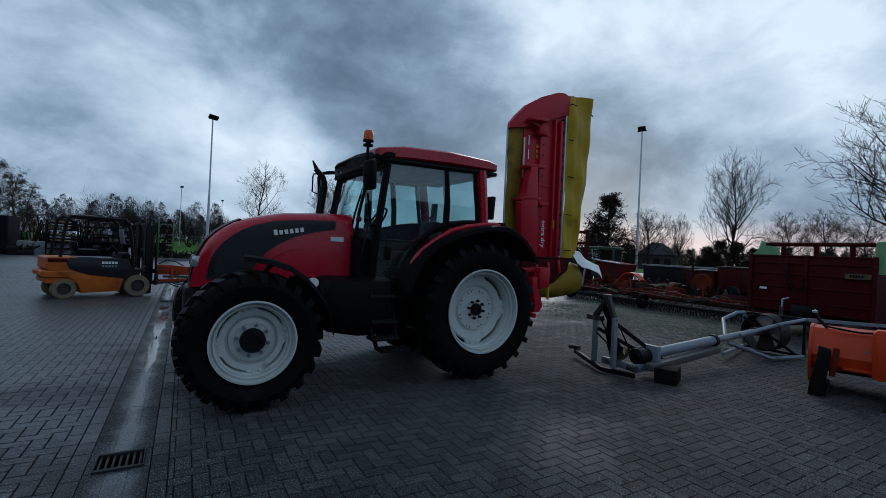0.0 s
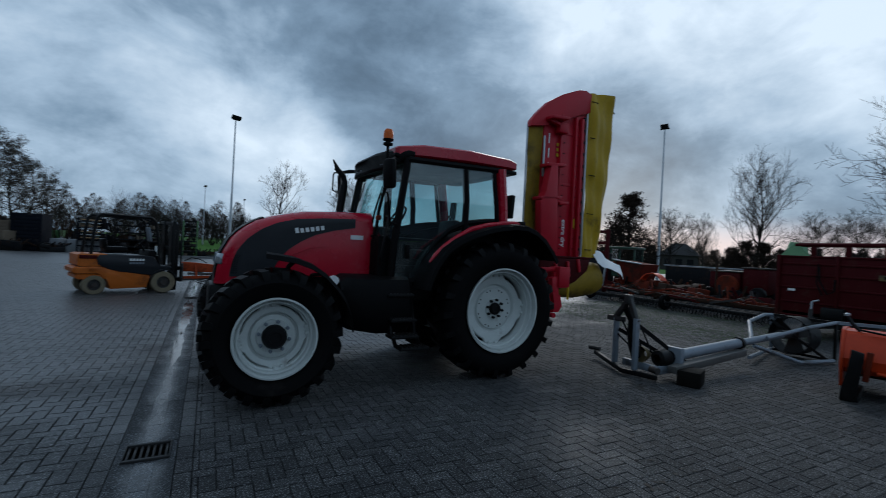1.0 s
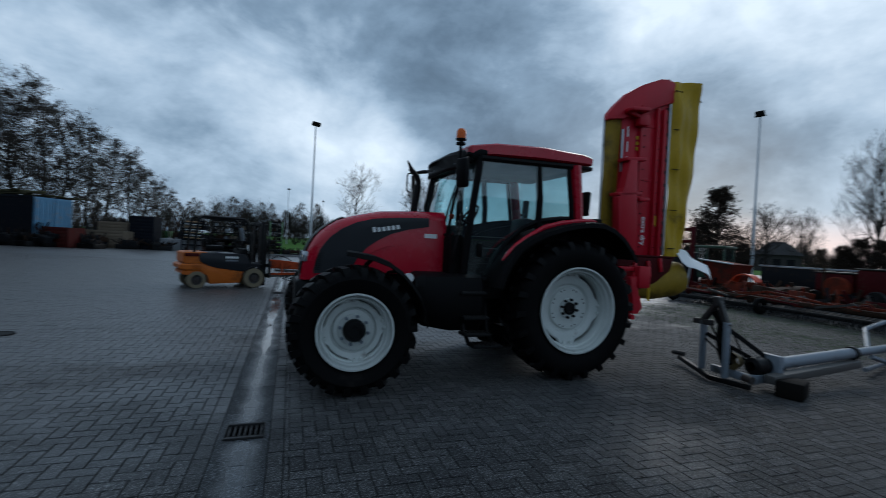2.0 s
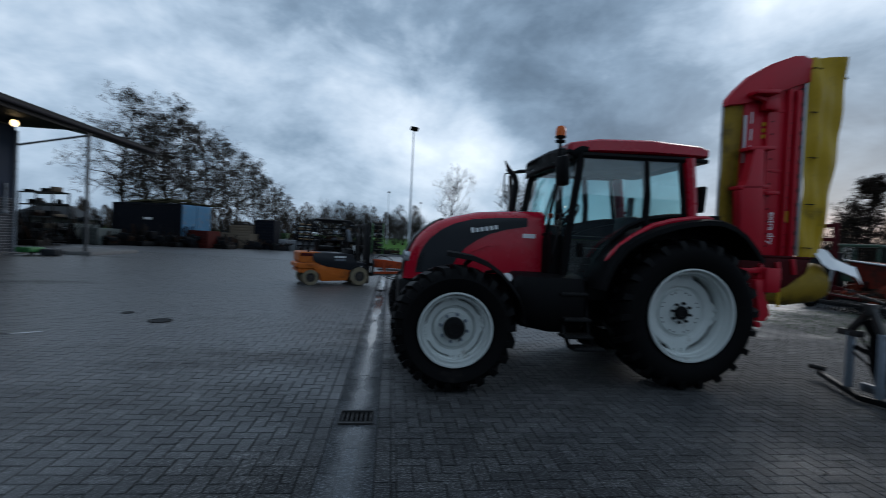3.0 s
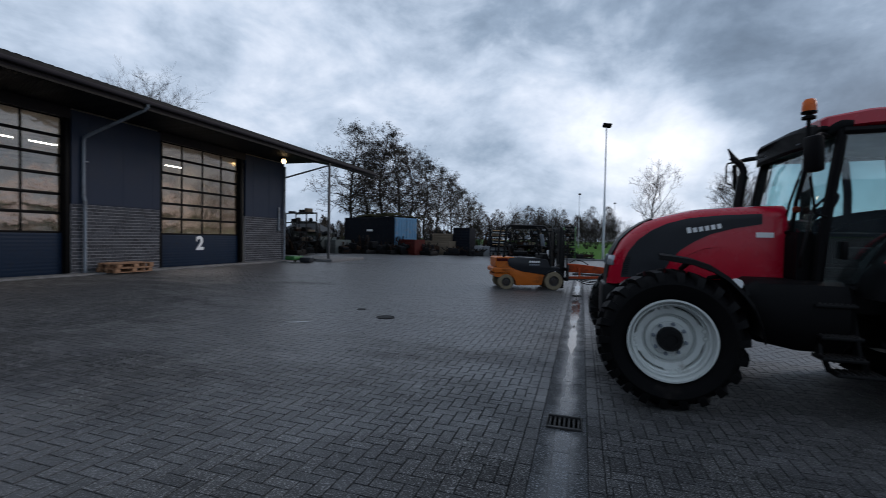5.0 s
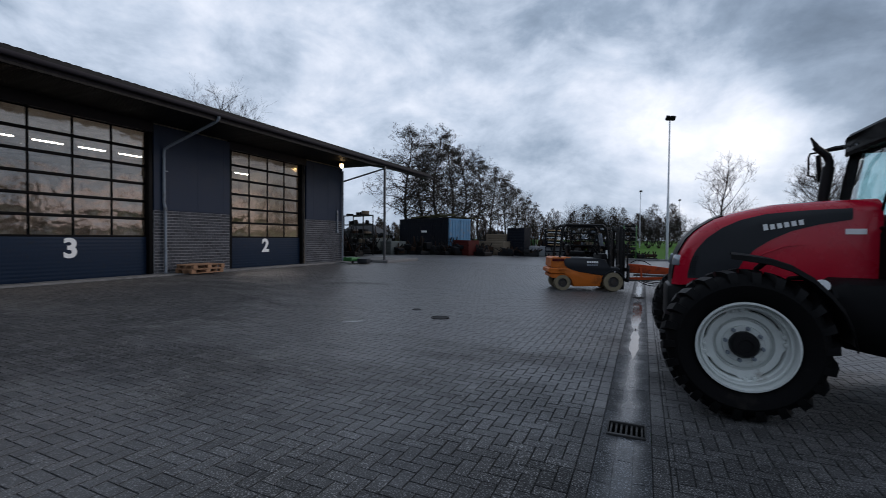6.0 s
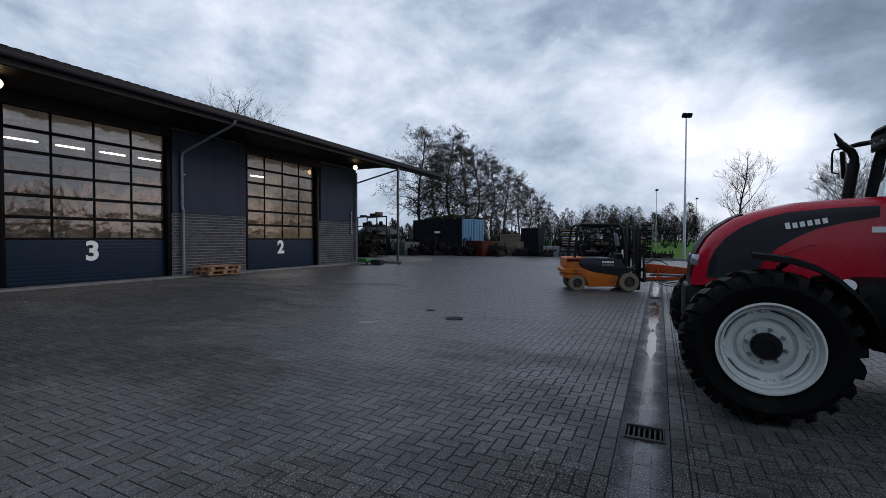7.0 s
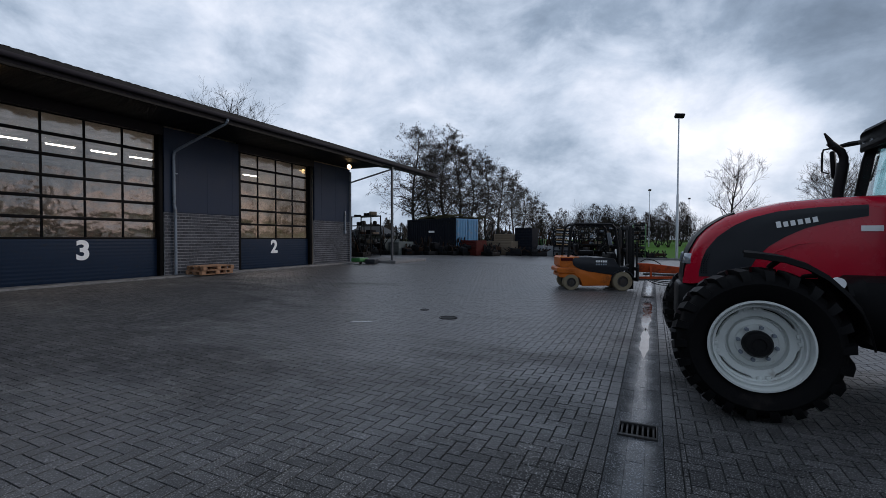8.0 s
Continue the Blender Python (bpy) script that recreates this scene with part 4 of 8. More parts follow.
    back = [[(x, y - 0.014, z) for x, y, z in r] for r in rings[::-1]]
    loft(bm, rings + back, caps=False)
    part("wheel_disc", bm, RIMGREY, w, "pale grey dished wheel disc")
    if not front:
        bm = B()
        for k in range(8):
            a = 2 * math.pi * (k + 0.5) / 8
            for da in (-0.11, 0.11):
                x, z = 0.225 * math.cos(a + da), 0.225 * math.sin(a + da)
                cyl(bm, (x, yd, z), (x, yd + 0.0105, z), 0.009, seg=8)
        tagged(part("disc_hole", bm, BLACKM, w, "small round holes in the disc"), kind="stuff")
    # black disc added behind the wheel disc, giving its gaps their shade
    bm = B()
    lathe(bm, [(0, yd - 0.05), (well + 0.008, yd - 0.05), (well + 0.008, yd - 0.07), (0, yd - 0.07)], 40)
    part("brake_drum", bm, BLACKM, w, "black disc added behind the wheel disc to shade its gaps")
    bolts = B()
    cyl(bolts, (0, 0, 0), (0, 0.034, 0), 0.0165, seg=6)
    cyl(bolts, (0, 0, 0), (0, 0.046, 0), 0.009, seg=8)
    bolt_me = mesh_of("wheel_bolt", bolts, GREYPAINT if front else BLACKM)
    for k in range(8):
        a = 2 * math.pi * k / 8 + 0.2
        b = new("wheel_bolt", bolt_me)
        b.parent, b.location = w, ((0.138 if front else 0.108) * math.cos(a), yd + (0.03 if front else 0.02), (0.138 if front else 0.108) * math.sin(a))
    lug = B()
    box(lug, (0, 0, 0), (0.034, 0.04, 0.05), bev=0.008)
    lug_me = mesh_of("rim_lug", lug, RIMGREY)
    for k in range(wings * 2):
        a = phase + 2 * math.pi * (k // 2) / wings + (0.11 if k % 2 else -0.11)
        b = new("rim_lug", lug_me)
        b.parent = w
        b.matrix_local = Matrix.Translation(((disc_r * 0.955) * math.cos(a), yd + 0.03, (disc_r * 0.955) * math.sin(a))) @ pose(0, 0, 0, 0, -math.degrees(a) + 90, 0)
    bm = B()
    hr, hh = (0.110, 0.12) if front else (0.075, 0.07)
    lathe(bm, [(hr, yd - 0.1), (hr, yd + hh * 0.6), (hr * 0.94, yd + hh * 0.85), (hr * 0.8, yd + hh), (hr * 0.5, yd + hh), (hr * 0.45, yd + hh - 0.01), (0, yd + hh - 0.01)], 28)
    part("hub", bm, BLACKM, w, "black wheel hub")
    return w


TX = thing("tractor", pose(2.719, 5.392, 0, 0, 0, 181), "red farm tractor with graphite side panels and grey rims", "tractor")
for s in (1, -1):
    tractor_wheel(TX, (0, s * 0.86, 0.815), 0.825, 0.48, 0.500, s, 0.205, 22, 0.44, False)
    tractor_wheel(TX, (2.575, s * 1.0, 0.628), 0.632, 0.385, 0.365, s, 0.145, 22, 0.315, True)

HOOD_TOP = [(1.45, 1.905), (1.8, 1.895), (2.2, 1.865), (2.5, 1.80), (2.7, 1.73), (2.85, 1.63), (2.95, 1.52), (3.02, 1.38), (3.06, 1.22), (3.07, 1.08)]
HOOD_W = [(1.45, 0.43), (2.0, 0.425), (2.6, 0.41), (2.85, 0.385), (2.97, 0.345), (3.04, 0.29), (3.07, 0.25)]
HOOD_BOT = [(1.45, 1.14), (2.0, 1.14), (2.7, 1.10), (3.0, 1.04), (3.07, 1.04)]


def hood_section(x):
    w, zt, zb = interp(x, HOOD_W), interp(x, HOOD_TOP), interp(x, HOOD_BOT)
    r = min(0.13, (zt - zb) * 0.45)
    pts = [(x, -w, zb)]
    for k in range(7):
        a = math.pi - math.pi / 2 * k / 6
        pts.append((x, -(w - r * 1.3) + 1.3 * r * math.cos(a), zt - r - 0.012 + r * math.sin(a)))
    pts.append((x, 0, zt))
    for k in range(7):
        a = math.pi / 2 - math.pi / 2 * k / 6
        pts.append((x, (w - r * 1.3) + 1.3 * r * math.cos(a), zt - r - 0.012 + r * math.sin(a)))
    pts.append((x, w, zb))
    return pts


bm = B()
stations = [1.45, 1.6, 1.8, 2.0, 2.2, 2.4, 2.55, 2.7, 2.8, 2.87, 2.93, 2.98, 3.02, 3.05, 3.068]
loft(bm, [hood_section(x) for x in stations])
hood = part("bonnet", bm, RED, TX, "glossy red bonnet")


def hood_side_y(x, z):
    w, zt = interp(x, HOOD_W), interp(x, HOOD_TOP)
    r = min(0.13, 0.3)
    over = z - (zt - r - 0.012)
    if over <= 0:
        return w
    return (w - 1.3 * r) + 1.3 * r * math.sqrt(max(0.0, 1 - (over / r) ** 2))


P_UP = [(1.66, 1.80), (2.0, 1.785), (2.3, 1.755), (2.5, 1.70), (2.65, 1.625), (2.78, 1.52), (2.87, 1.40), (2.92, 1.26), (2.935, 1.16)]
P_LO = [(1.66, 1.70), (1.9, 1.655), (2.1, 1.595), (2.25, 1.515), (2.38, 1.42), (2.47, 1.31), (2.53, 1.18), (2.56, 1.135), (2.935, 1.12)]
for s in (1, -1):
    bm = B()
    rows = []
    for x in np.linspace(1.66, 2.935, 44):
        lo, up = interp(x, P_LO), interp(x, P_UP)
        rows.append([(x, s * (hood_side_y(x, z) + 0.007), z) for z in np.linspace(lo, up, 7)])
    sheet(bm, rows, 0.006 * s)
    part("side_panel", bm, GRAPHITE, hood, "graphite grey side panel")
    # raised crease of the lower bonnet
    bm = B()
    tube(bm, [(1.95, s * 0.424, 1.475), (2.15, s * 0.424, 1.45), (2.32, s * 0.42, 1.375), (2.42, s * 0.415, 1.28)], [0.003, 0.006, 0.006, 0.002])
    part("crease", bm, RED, hood)
    # small pale plate on the bonnet's rear edge
    bm = B()
    box(bm, (1.635, s * 0.434, 1.592), (0.15, 0.006, 0.05))
    part("sticker", bm, WHITEPAINT, hood, "small white sticker")
    # maker's name: plain blocks in a row
    for k in range(6):
        bm = B()
        x = 2.302 - 0.054 * k
        z = 1.624 + 0.010 * k
        h = 0.058 if k == 0 else 0.048
        box(bm, (x, s * (hood_side_y(x, z) + 0.014), z + (0.006 if k == 0 else 0)), (0.036, 0.004, h), (0, 12, 0))
        part("badge_block", bm, WHITEPAINT, hood, "pale silver badge block")
    # perforated intake at the nose
    bm = B()
    for i in range(3):
        for j in range(9):
            z = 1.16 + j * 0.022
            x = 2.915 - i * 0.02 - max(0, (z - 1.26)) * 0.35
            cyl(bm, (x, s * (hood_side_y(x, z) + 0.004), z), (x, s * (hood_side_y(x, z) + 0.0145), z), 0.006, seg=6)
    part("intake_holes", bm, BLACKP, hood)

# dark grille strip over the nose
bm = B()
rows = []
for x, zt in [(2.62, 1.765)] + [(x, interp(x, HOOD_TOP)) for x in (2.72, 2.8, 2.86, 2.91, 2.95, 2.985, 3.015, 3.04, 3.058, 3.068)]:
    rows.append([(x + 0.004, y, zt + 0.006 - abs(y) * 0.05) for y in np.linspace(-0.26, 0.26, 9)])
sheet(bm, rows, -0.014)
part("grille", bm, BLACKP, hood, "black front grille")
for s in (1, -1):
    bm = B()
    box(bm, (3.012, s * 0.255, 1.29), (0.07, 0.12, 0.12), (0, -14, s * 32), bev=0.02)
    part("headlight", bm, LAMPGLASS, hood, "clear headlight")

bm = B()
box(bm, (2.2, 0, 0.86), (1.75, 0.52, 0.56), bev=0.04)
box(bm, (0.6, 0, 0.80), (1.5, 0.62, 0.55), bev=0.05)
box(bm, (-0.2, 0, 0.80), (0.5, 0.9, 0.6), bev=0.05)
cyl(bm, (0, -0.80, 0.815), (0, 0.80, 0.815), 0.14, seg=18)
cyl(bm, (2.575, -0.95, 0.628), (2.575, 0.95, 0.628), 0.085, seg=14)
box(bm, (2.575, 0, 0.60), (0.34, 0.5, 0.26), bev=0.05)
part("chassis", bm, BLACKM, TX, "black engine block, gearbox and axles")
bm = B()
box(bm, (3.0, 0, 0.84), (0.24, 0.56, 0.40), bev=0.05)
part("front_weight", bm, BLACKM, TX, "black front weight block")
# fuel tank and battery housing, steps
bm = B()
for y0, y1, xa, xb, za, zb in ((0.36, 0.93, 1.10, 1.92, 0.56, 1.18),):
    secs = []
    for x in (xa, xa + 0.06, xa + 0.4, xb - 0.10, xb - 0.03, xb):
        sh = 0.0 if xa + 0.03 < x < xb - 0.05 else 0.045
        lo = za + max(0.0, (x - 1.55)) * 0.22
        c = [(y0, lo + sh), (y1 - 0.10 - sh, lo + sh), (y1 - 0.03 - sh, lo + 0.08), (y1 - sh, lo + 0.2), (y1 - sh, zb - 0.14), (y1 - 0.05 - sh, zb - 0.03 - sh), (y1 - 0.14, zb - sh), (y0, zb - sh)]
        secs.append([(x, y, z) for y, z in c])
    loft(bm, secs)
part("fuel_tank", bm, BLACKP, TX, "black plastic fuel tank")
bm = B()
cyl(bm, (2.0, 0.86, 1.135), (2.0, 0.90, 1.135), 0.05, seg=18)
part("tank_cap", bm, WHITEPAINT, TX, "pale round cap")
bm = B()
box(bm, (1.5, -0.6, 0.88), (0.8, 0.5, 0.6), bev=0.08)
part("tool_box", bm, BLACKP, TX)
for k, (z, x0, x1, y) in enumerate(((0.985, 1.12, 1.42, 0.86), (0.72, 1.10, 1.40, 0.92), (0.545, 1.08, 1.40, 0.95), (0.42, 0.95, 1.30, 0.97))):
    bm = B()
    box(bm, ((x0 + x1) / 2, y, z), (x1 - x0, 0.20, 0.03), bev=0.006)
    step = part("step", bm, BLACKM, TX, "worn black steel step")
    bm = B()
    box(bm, (0, 0, 0), (0.012, 0.18, 0.012))
    ridge_me = mesh_of("step_ridge", bm, STEEL)
    for q in range(7):
        o = new("step_ridge", ridge_me)
        o.parent, o.location = step, (x0 + 0.03 + q * (x1 - x0 - 0.06) / 6, y, z + 0.018)
bm = B()
for x in (1.12, 1.40):
    bar(bm, (x, 0.80, 1.05), (x - 0.04, 0.90, 0.54), 0.035, 0.05)
    bar(bm, (x - 0.06, 0.90, 0.56), (x - 0.10, 0.94, 0.42), 0.02, 0.04)
part("step_bracket", bm, BLACKM, TX)

# cab
CAB = new("cab")
CAB.empty_display_size = 0.2
CAB.parent = TX
CAB["label"] = "glazed cab with black frame and red roof"
YB, YT = 0.74, 0.78


def cy(z):
    return YB + (YT - YB) * (z - 1.15) / 1.35


def cab_bar(name, pts, r, material=BLACKP, both=True):
    for s in ((1, -1) if both else (1,)):
        bm = B()
        tube(bm, [(x, s * y, z) for x, y, z in pts], r, 8)
        part(name, bm, material, CAB)


cab_bar("front_pillar", [(1.33, cy(1.1), 1.10), (1.30, cy(1.6), 1.60), (1.245, cy(2.1), 2.10), (1.19, cy(2.5) - 0.02, 2.52)], 0.045)
cab_bar("middle_pillar", [(0.40, cy(1.8), 1.72), (0.40, cy(2.1), 2.1), (0.445, cy(2.5) - 0.01, 2.52)], 0.042)
cab_bar("rear_pillar", [(-0.16, cy(1.8), 1.80), (-0.13, cy(2.1), 2.10), (-0.07, cy(2.5), 2.55)], 0.07, RED)
cab_bar("rear_pillar_trim", [(-0.06, cy(1.8) + 0.02, 1.86), (-0.03, cy(2.1) + 0.02, 2.10), (0.03, cy(2.5), 2.50)], 0.030)
cab_bar("roof_rail", [(1.2, cy(2.5), 2.50), (0.45, cy(2.5), 2.515), (-0.1, cy(2.5), 2.53)], 0.04)
cab_bar("sill", [(1.33, cy(1.15), 1.12), (1.05, cy(1.15), 1.12), (0.96, cy(1.2), 1.20)], 0.04)
# the door's rear edge follows the wheel arch
cab_bar("door_edge", [(0.98, cy(1.2), 1.16), (0.93, cy(1.35), 1.35), (0.80, cy(1.58), 1.58), (0.62, cy(1.74), 1.74), (0.42, cy(1.84), 1.835), (0.1, cy(1.88), 1.885), (-0.14, cy(1.88), 1.90)], 0.035)
# windscreen frame
bm = B()
for s in (1, -1):
    tube(bm, [(1.45, s * 0.50, 1.55), (1.43, s * 0.54, 1.9), (1.36, s * 0.57, 2.3), (1.31, s * 0.58, 2.50)], 0.020)
tube(bm, [(1.45, -0.50, 1.62), (1.48, 0, 1.62), (1.45, 0.50, 1.62)], 0.022)
part("windscreen_frame", bm, BLACKP, CAB)


def pane(name, poly, off, rows=None):
    for s in (1, -1):
        bm = B()
        A = [bm.verts.new((x, s * (cy(z) + off), z)) for x, z in poly]
        C = [bm.verts.new((x, s * (cy(z) + off + 0.005), z)) for x, z in poly]
        bm.faces.new(A)
        bm.faces.new(C[::-1])
        for i in range(len(A)):
            j = (i + 1) % len(A)
            bm.faces.new((A[i], A[j], C[j], C[i]))
        ob = part(name, bm, CABGLASS, CAB, "tinted glass")
        ob.visible_shadow = False


pane("door_glass", [(1.31, 1.16), (1.28, 1.6), (1.23, 2.1), (1.18, 2.48), (0.46, 2.50), (0.41, 2.1), (0.41, 1.85), (0.62, 1.75), (0.80, 1.59), (0.93, 1.36), (0.98, 1.17)], 0.012)
pane("quarter_glass", [(0.385, 1.86), (0.385, 2.1), (0.43, 2.50), (0.02, 2.52), (-0.04, 2.1), (-0.07, 1.90)], 0.012)
bm = B()
g = []
for z, x, w in ((1.60, 1.45, 0.51), (1.9, 1.43, 0.55), (2.3, 1.36, 0.58), (2.5, 1.31, 0.59)):
    row = [(1.30 - (z - 1.6) * 0.11, -cy(z) + 0.03, z), (x, -w, z), (x + 0.04, 0, z), (x, w, z), (1.30 - (z - 1.6) * 0.11, cy(z) - 0.03, z)]
    g.append(row)
sheet(bm, g, 0.005)
part("windscreen", bm, CABGLASS, CAB, "tinted glass").visible_shadow = False
bm = B()
box(bm, (-0.13, 0, 2.2), (0.008, 1.36, 0.64))
part("rear_window", bm, CABGLASS, CAB, "tinted glass").visible_shadow = False
# body under the glass
bm = B()
box(bm, (1.40, 0, 1.36), (0.14, 1.24, 0.5), bev=0.04)
plate(bm, [(1.46, 1.10), (1.46, 1.62), (1.33, 1.62), (1.33, 1.10)], 0.44, 0.66)
plate(bm, [(1.46, 1.10), (1.46, 1.62), (1.33, 1.62), (1.33, 1.10)], -0.66, -0.44)
box(bm, (0.6, 0, 1.09), (1.5, 1.36, 0.08), bev=0.02)
part("cab_floor", bm, BLACKP, CAB)
bm = B()
box(bm, (-0.12, 0, 1.50), (0.10, 1.36, 0.76), bev=0.03)
part("rear_wall", bm, BLACKP, CAB)
for s in (1, -1):
    bm = B()
    box(bm, (-0.28, s * 0.74, 2.10), (0.06, 0.12, 0.30), (0, -4, 0), bev=0.015)
    tube(bm, [(-0.14, s * 0.74, 2.02), (-0.33, s * 0.74, 2.03)], 0.015)
    part("rear_work_lamp", bm, BLACKP, CAB, "black lamp housing on the rear pillar")
# grab rails and the small red lamp by the door
bm = B()
tube(bm, [(1.44, 0.70, 1.30), (1.47, 0.78, 1.40), (1.42, 0.80, 1.75), (1.38, 0.76, 1.86)], 0.012)
part("grab_rail", bm, BLACKM, CAB)
bm = B()
box(bm, (1.45, 0.60, 1.83), (0.06, 0.06, 0.06), bev=0.02)
part("side_lamp", bm, RUSTYORANGE, CAB, "orange side lamp")
bm = B()
box(bm, (1.16, 0.80, 1.46), (0.05, 0.03, 0.16), bev=0.01)
part("door_handle", bm, BLACKP, CAB)

# roof
bm = B()
secs = []
for x, zb, zt, w in ((-0.36, 2.60, 2.66, 0.66), (-0.34, 2.575, 2.685, 0.76), (-0.2, 2.565, 2.71, 0.80), (0.4, 2.555, 2.735, 0.805), (1.0, 2.535, 2.705, 0.80), (1.30, 2.52, 2.655, 0.76), (1.34, 2.53, 2.63, 0.72)):
    h = zt - zb
    pts = []
    for k in range(16):
        a = 2 * math.pi * k / 16 + math.pi / 16
        ca, sa = math.cos(a), math.sin(a)
        pts.append((x, w * math.copysign(abs(ca) ** 0.16, ca), (zb + zt) / 2 + h / 2 * math.copysign(abs(sa) ** 0.30, sa)))
    secs.append(pts)
loft(bm, secs)
part("roof", bm, RED, CAB, "glossy red cab roof")
bm = B()
box(bm, (0.5, 0, 2.54), (1.7, 1.52, 0.05), bev=0.015)
part("headliner", bm, BLACKP, CAB)
bm = B()
secs = []
for x, zb, zt, w in ((1.12, 2.50, 2.645, 0.785), (1.20, 2.46, 2.65, 0.785), (1.28, 2.42, 2.63, 0.765), (1.335, 2.39, 2.60, 0.72), (1.36, 2.41, 2.56, 0.66)):
    h = zt - zb
    secs.append([(x + 0.13 * max(0.0, (x - 1.15) / 0.2) * (1 - abs(math.cos(a)) ** 0.6), w * math.copysign(abs(math.cos(a)) ** 0.3, math.cos(a)), (zb + zt) / 2 + h / 2 * math.copysign(abs(math.sin(a)) ** 0.6, math.sin(a))) for a in (2 * math.pi * k / 32 + math.pi / 32 for k in range(32))])
loft(bm, secs)
part("visor", bm, BLACKP, CAB, "black sun visor over the windscreen")
for s in (1, -1):
    for y in (0.62, 0.42):
        bm = B()
        cyl(bm, (1.34, s * y * 0.9, 2.48), (1.368, s * y * 0.9, 2.475), 0.035, seg=18)
        part("work_lamp", bm, LAMPGLASS, CAB, "round work lamp")

# beacon
bm = B()
lathe(bm, [(0.055, 2.64), (0.055, 2.66), (0.03, 2.67), (0.03, 2.685), (0.06, 2.69), (0.062, 2.705)], 20, "Z", (1.42, 0.70, 0))
tube(bm, [(1.42, 0.70, 2.40), (1.42, 0.70, 2.65)], 0.018)
part("beacon_base", bm, BLACKP, CAB)
bm = B()
lathe(bm, [(0.055, 2.705), (0.056, 2.75), (0.052, 2.79), (0.038, 2.815), (0.0, 2.822)], 20, "Z", (1.42, 0.70, 0))
part("beacon", bm, AMBER, CAB, "orange flashing beacon lens")

# mirrors
for s in (1, -1):
    bm = B()
    if s > 0:
        tube(bm, [(1.30, 0.78, 2.46), (1.42, 0.92, 2.46), (1.49, 1.0, 2.42)], 0.016)
        box(bm, (1.50, 1.0, 2.275), (0.08, 0.15, 0.31), (0, 4, 25), bev=0.03)
        tube(bm, [(1.30, 0.79, 1.75), (1.40, 0.83, 1.78), (1.46, 0.86, 2.1)], 0.012)
    else:
        tube(bm, [(1.26, -0.76, 2.55), (1.36, -0.95, 2.56), (1.44, -1.15, 2.56)], [0.024, 0.028, 0.018])
        tube(bm, [(1.44, -1.15, 2.56), (1.50, -1.24, 2.56), (1.51, -1.25, 2.52), (1.51, -1.25, 2.30), (1.46, -1.20, 2.27)], 0.011)
        box(bm, (1.43, -1.16, 2.36), (0.05, 0.16, 0.32), (0, 4, -20), bev=0.02)
    part("mirror", bm, BLACKP, CAB, "black wing mirror")
bm = B()
tube(bm, [(1.46, 0.38, 1.66), (1.45, 0.46, 1.9), (1.41, 0.52, 2.12)], 0.012)
tube(bm, [(1.46, 0.42, 1.78), (1.40, 0.54, 2.2)], 0.007)
part("wiper", bm, BLACKP, CAB)

# seat, wheel and console inside
bm = B()
box(bm, (0.45, 0, 1.42), (0.5, 0.52, 0.14), bev=0.05)
box(bm, (0.20, 0, 1.66), (0.14, 0.46, 0.50), (0, -8, 0), bev=0.05)
box(bm, (0.45, 0, 1.22), (0.3, 0.3, 0.3), bev=0.03)
part("driver_seat", bm, BLACKP, CAB, "dark driver's seat")
bm = B()
pts = [(0.98 + 0.19 * math.cos(a) * 0.5, 0.19 * math.sin(a), 1.88 - 0.19 * math.cos(a) * 0.8) for a in np.linspace(0, 2 * math.pi, 25)]
tube(bm, pts, 0.014)
tube(bm, [(0.98, 0, 1.88), (1.18, 0, 1.62)], 0.03)
bar(bm, (0.98, -0.18, 1.88), (0.98, 0.18, 1.88), 0.03, 0.012)
part("steering_wheel", bm, BLACKP, CAB)
bm = B()
box(bm, (1.25, 0, 1.50), (0.26, 0.5, 0.5), bev=0.06)
box(bm, (0.5, -0.5, 1.45), (0.7, 0.22, 0.4), bev=0.05)
part("console", bm, BLACKP, CAB)
# black panel added across the far side, keeping the lower glass dark
bm = B()
plate(bm, [(1.28, 1.12), (1.24, 1.66), (1.0, 1.74), (0.42, 1.86), (-0.12, 1.88), (-0.12, 1.12)], -0.715, -0.69)
part("door_trim", bm, BLACKP, CAB)
bm = B()
box(bm, (0.84, -0.70, 2.05), (0.10, 0.05, 0.90), bev=0.01)
part("far_door_post", bm, BLACKP, CAB)

# exhaust on the far side of the bonnet
bm = B()
tube(bm, [(1.60, -0.40, 1.78), (1.62, -0.40, 1.95), (1.58, -0.40, 2.28)], [0.050, 0.050, 0.052], 14)
tube(bm, [(1.58, -0.40, 2.26), (1.575, -0.40, 2.33), (1.60, -0.40, 2.40), (1.66, -0.40, 2.46), (1.70, -0.40, 2.50)], [0.040, 0.039, 0.038, 0.036, 0.034], 12)
tube(bm, [(1.66, -0.40, 2.45), (1.74, -0.40, 2.60)], [0.038, 0.008], 12)
part("exhaust", bm, BLACKM, TX, "black exhaust stack")

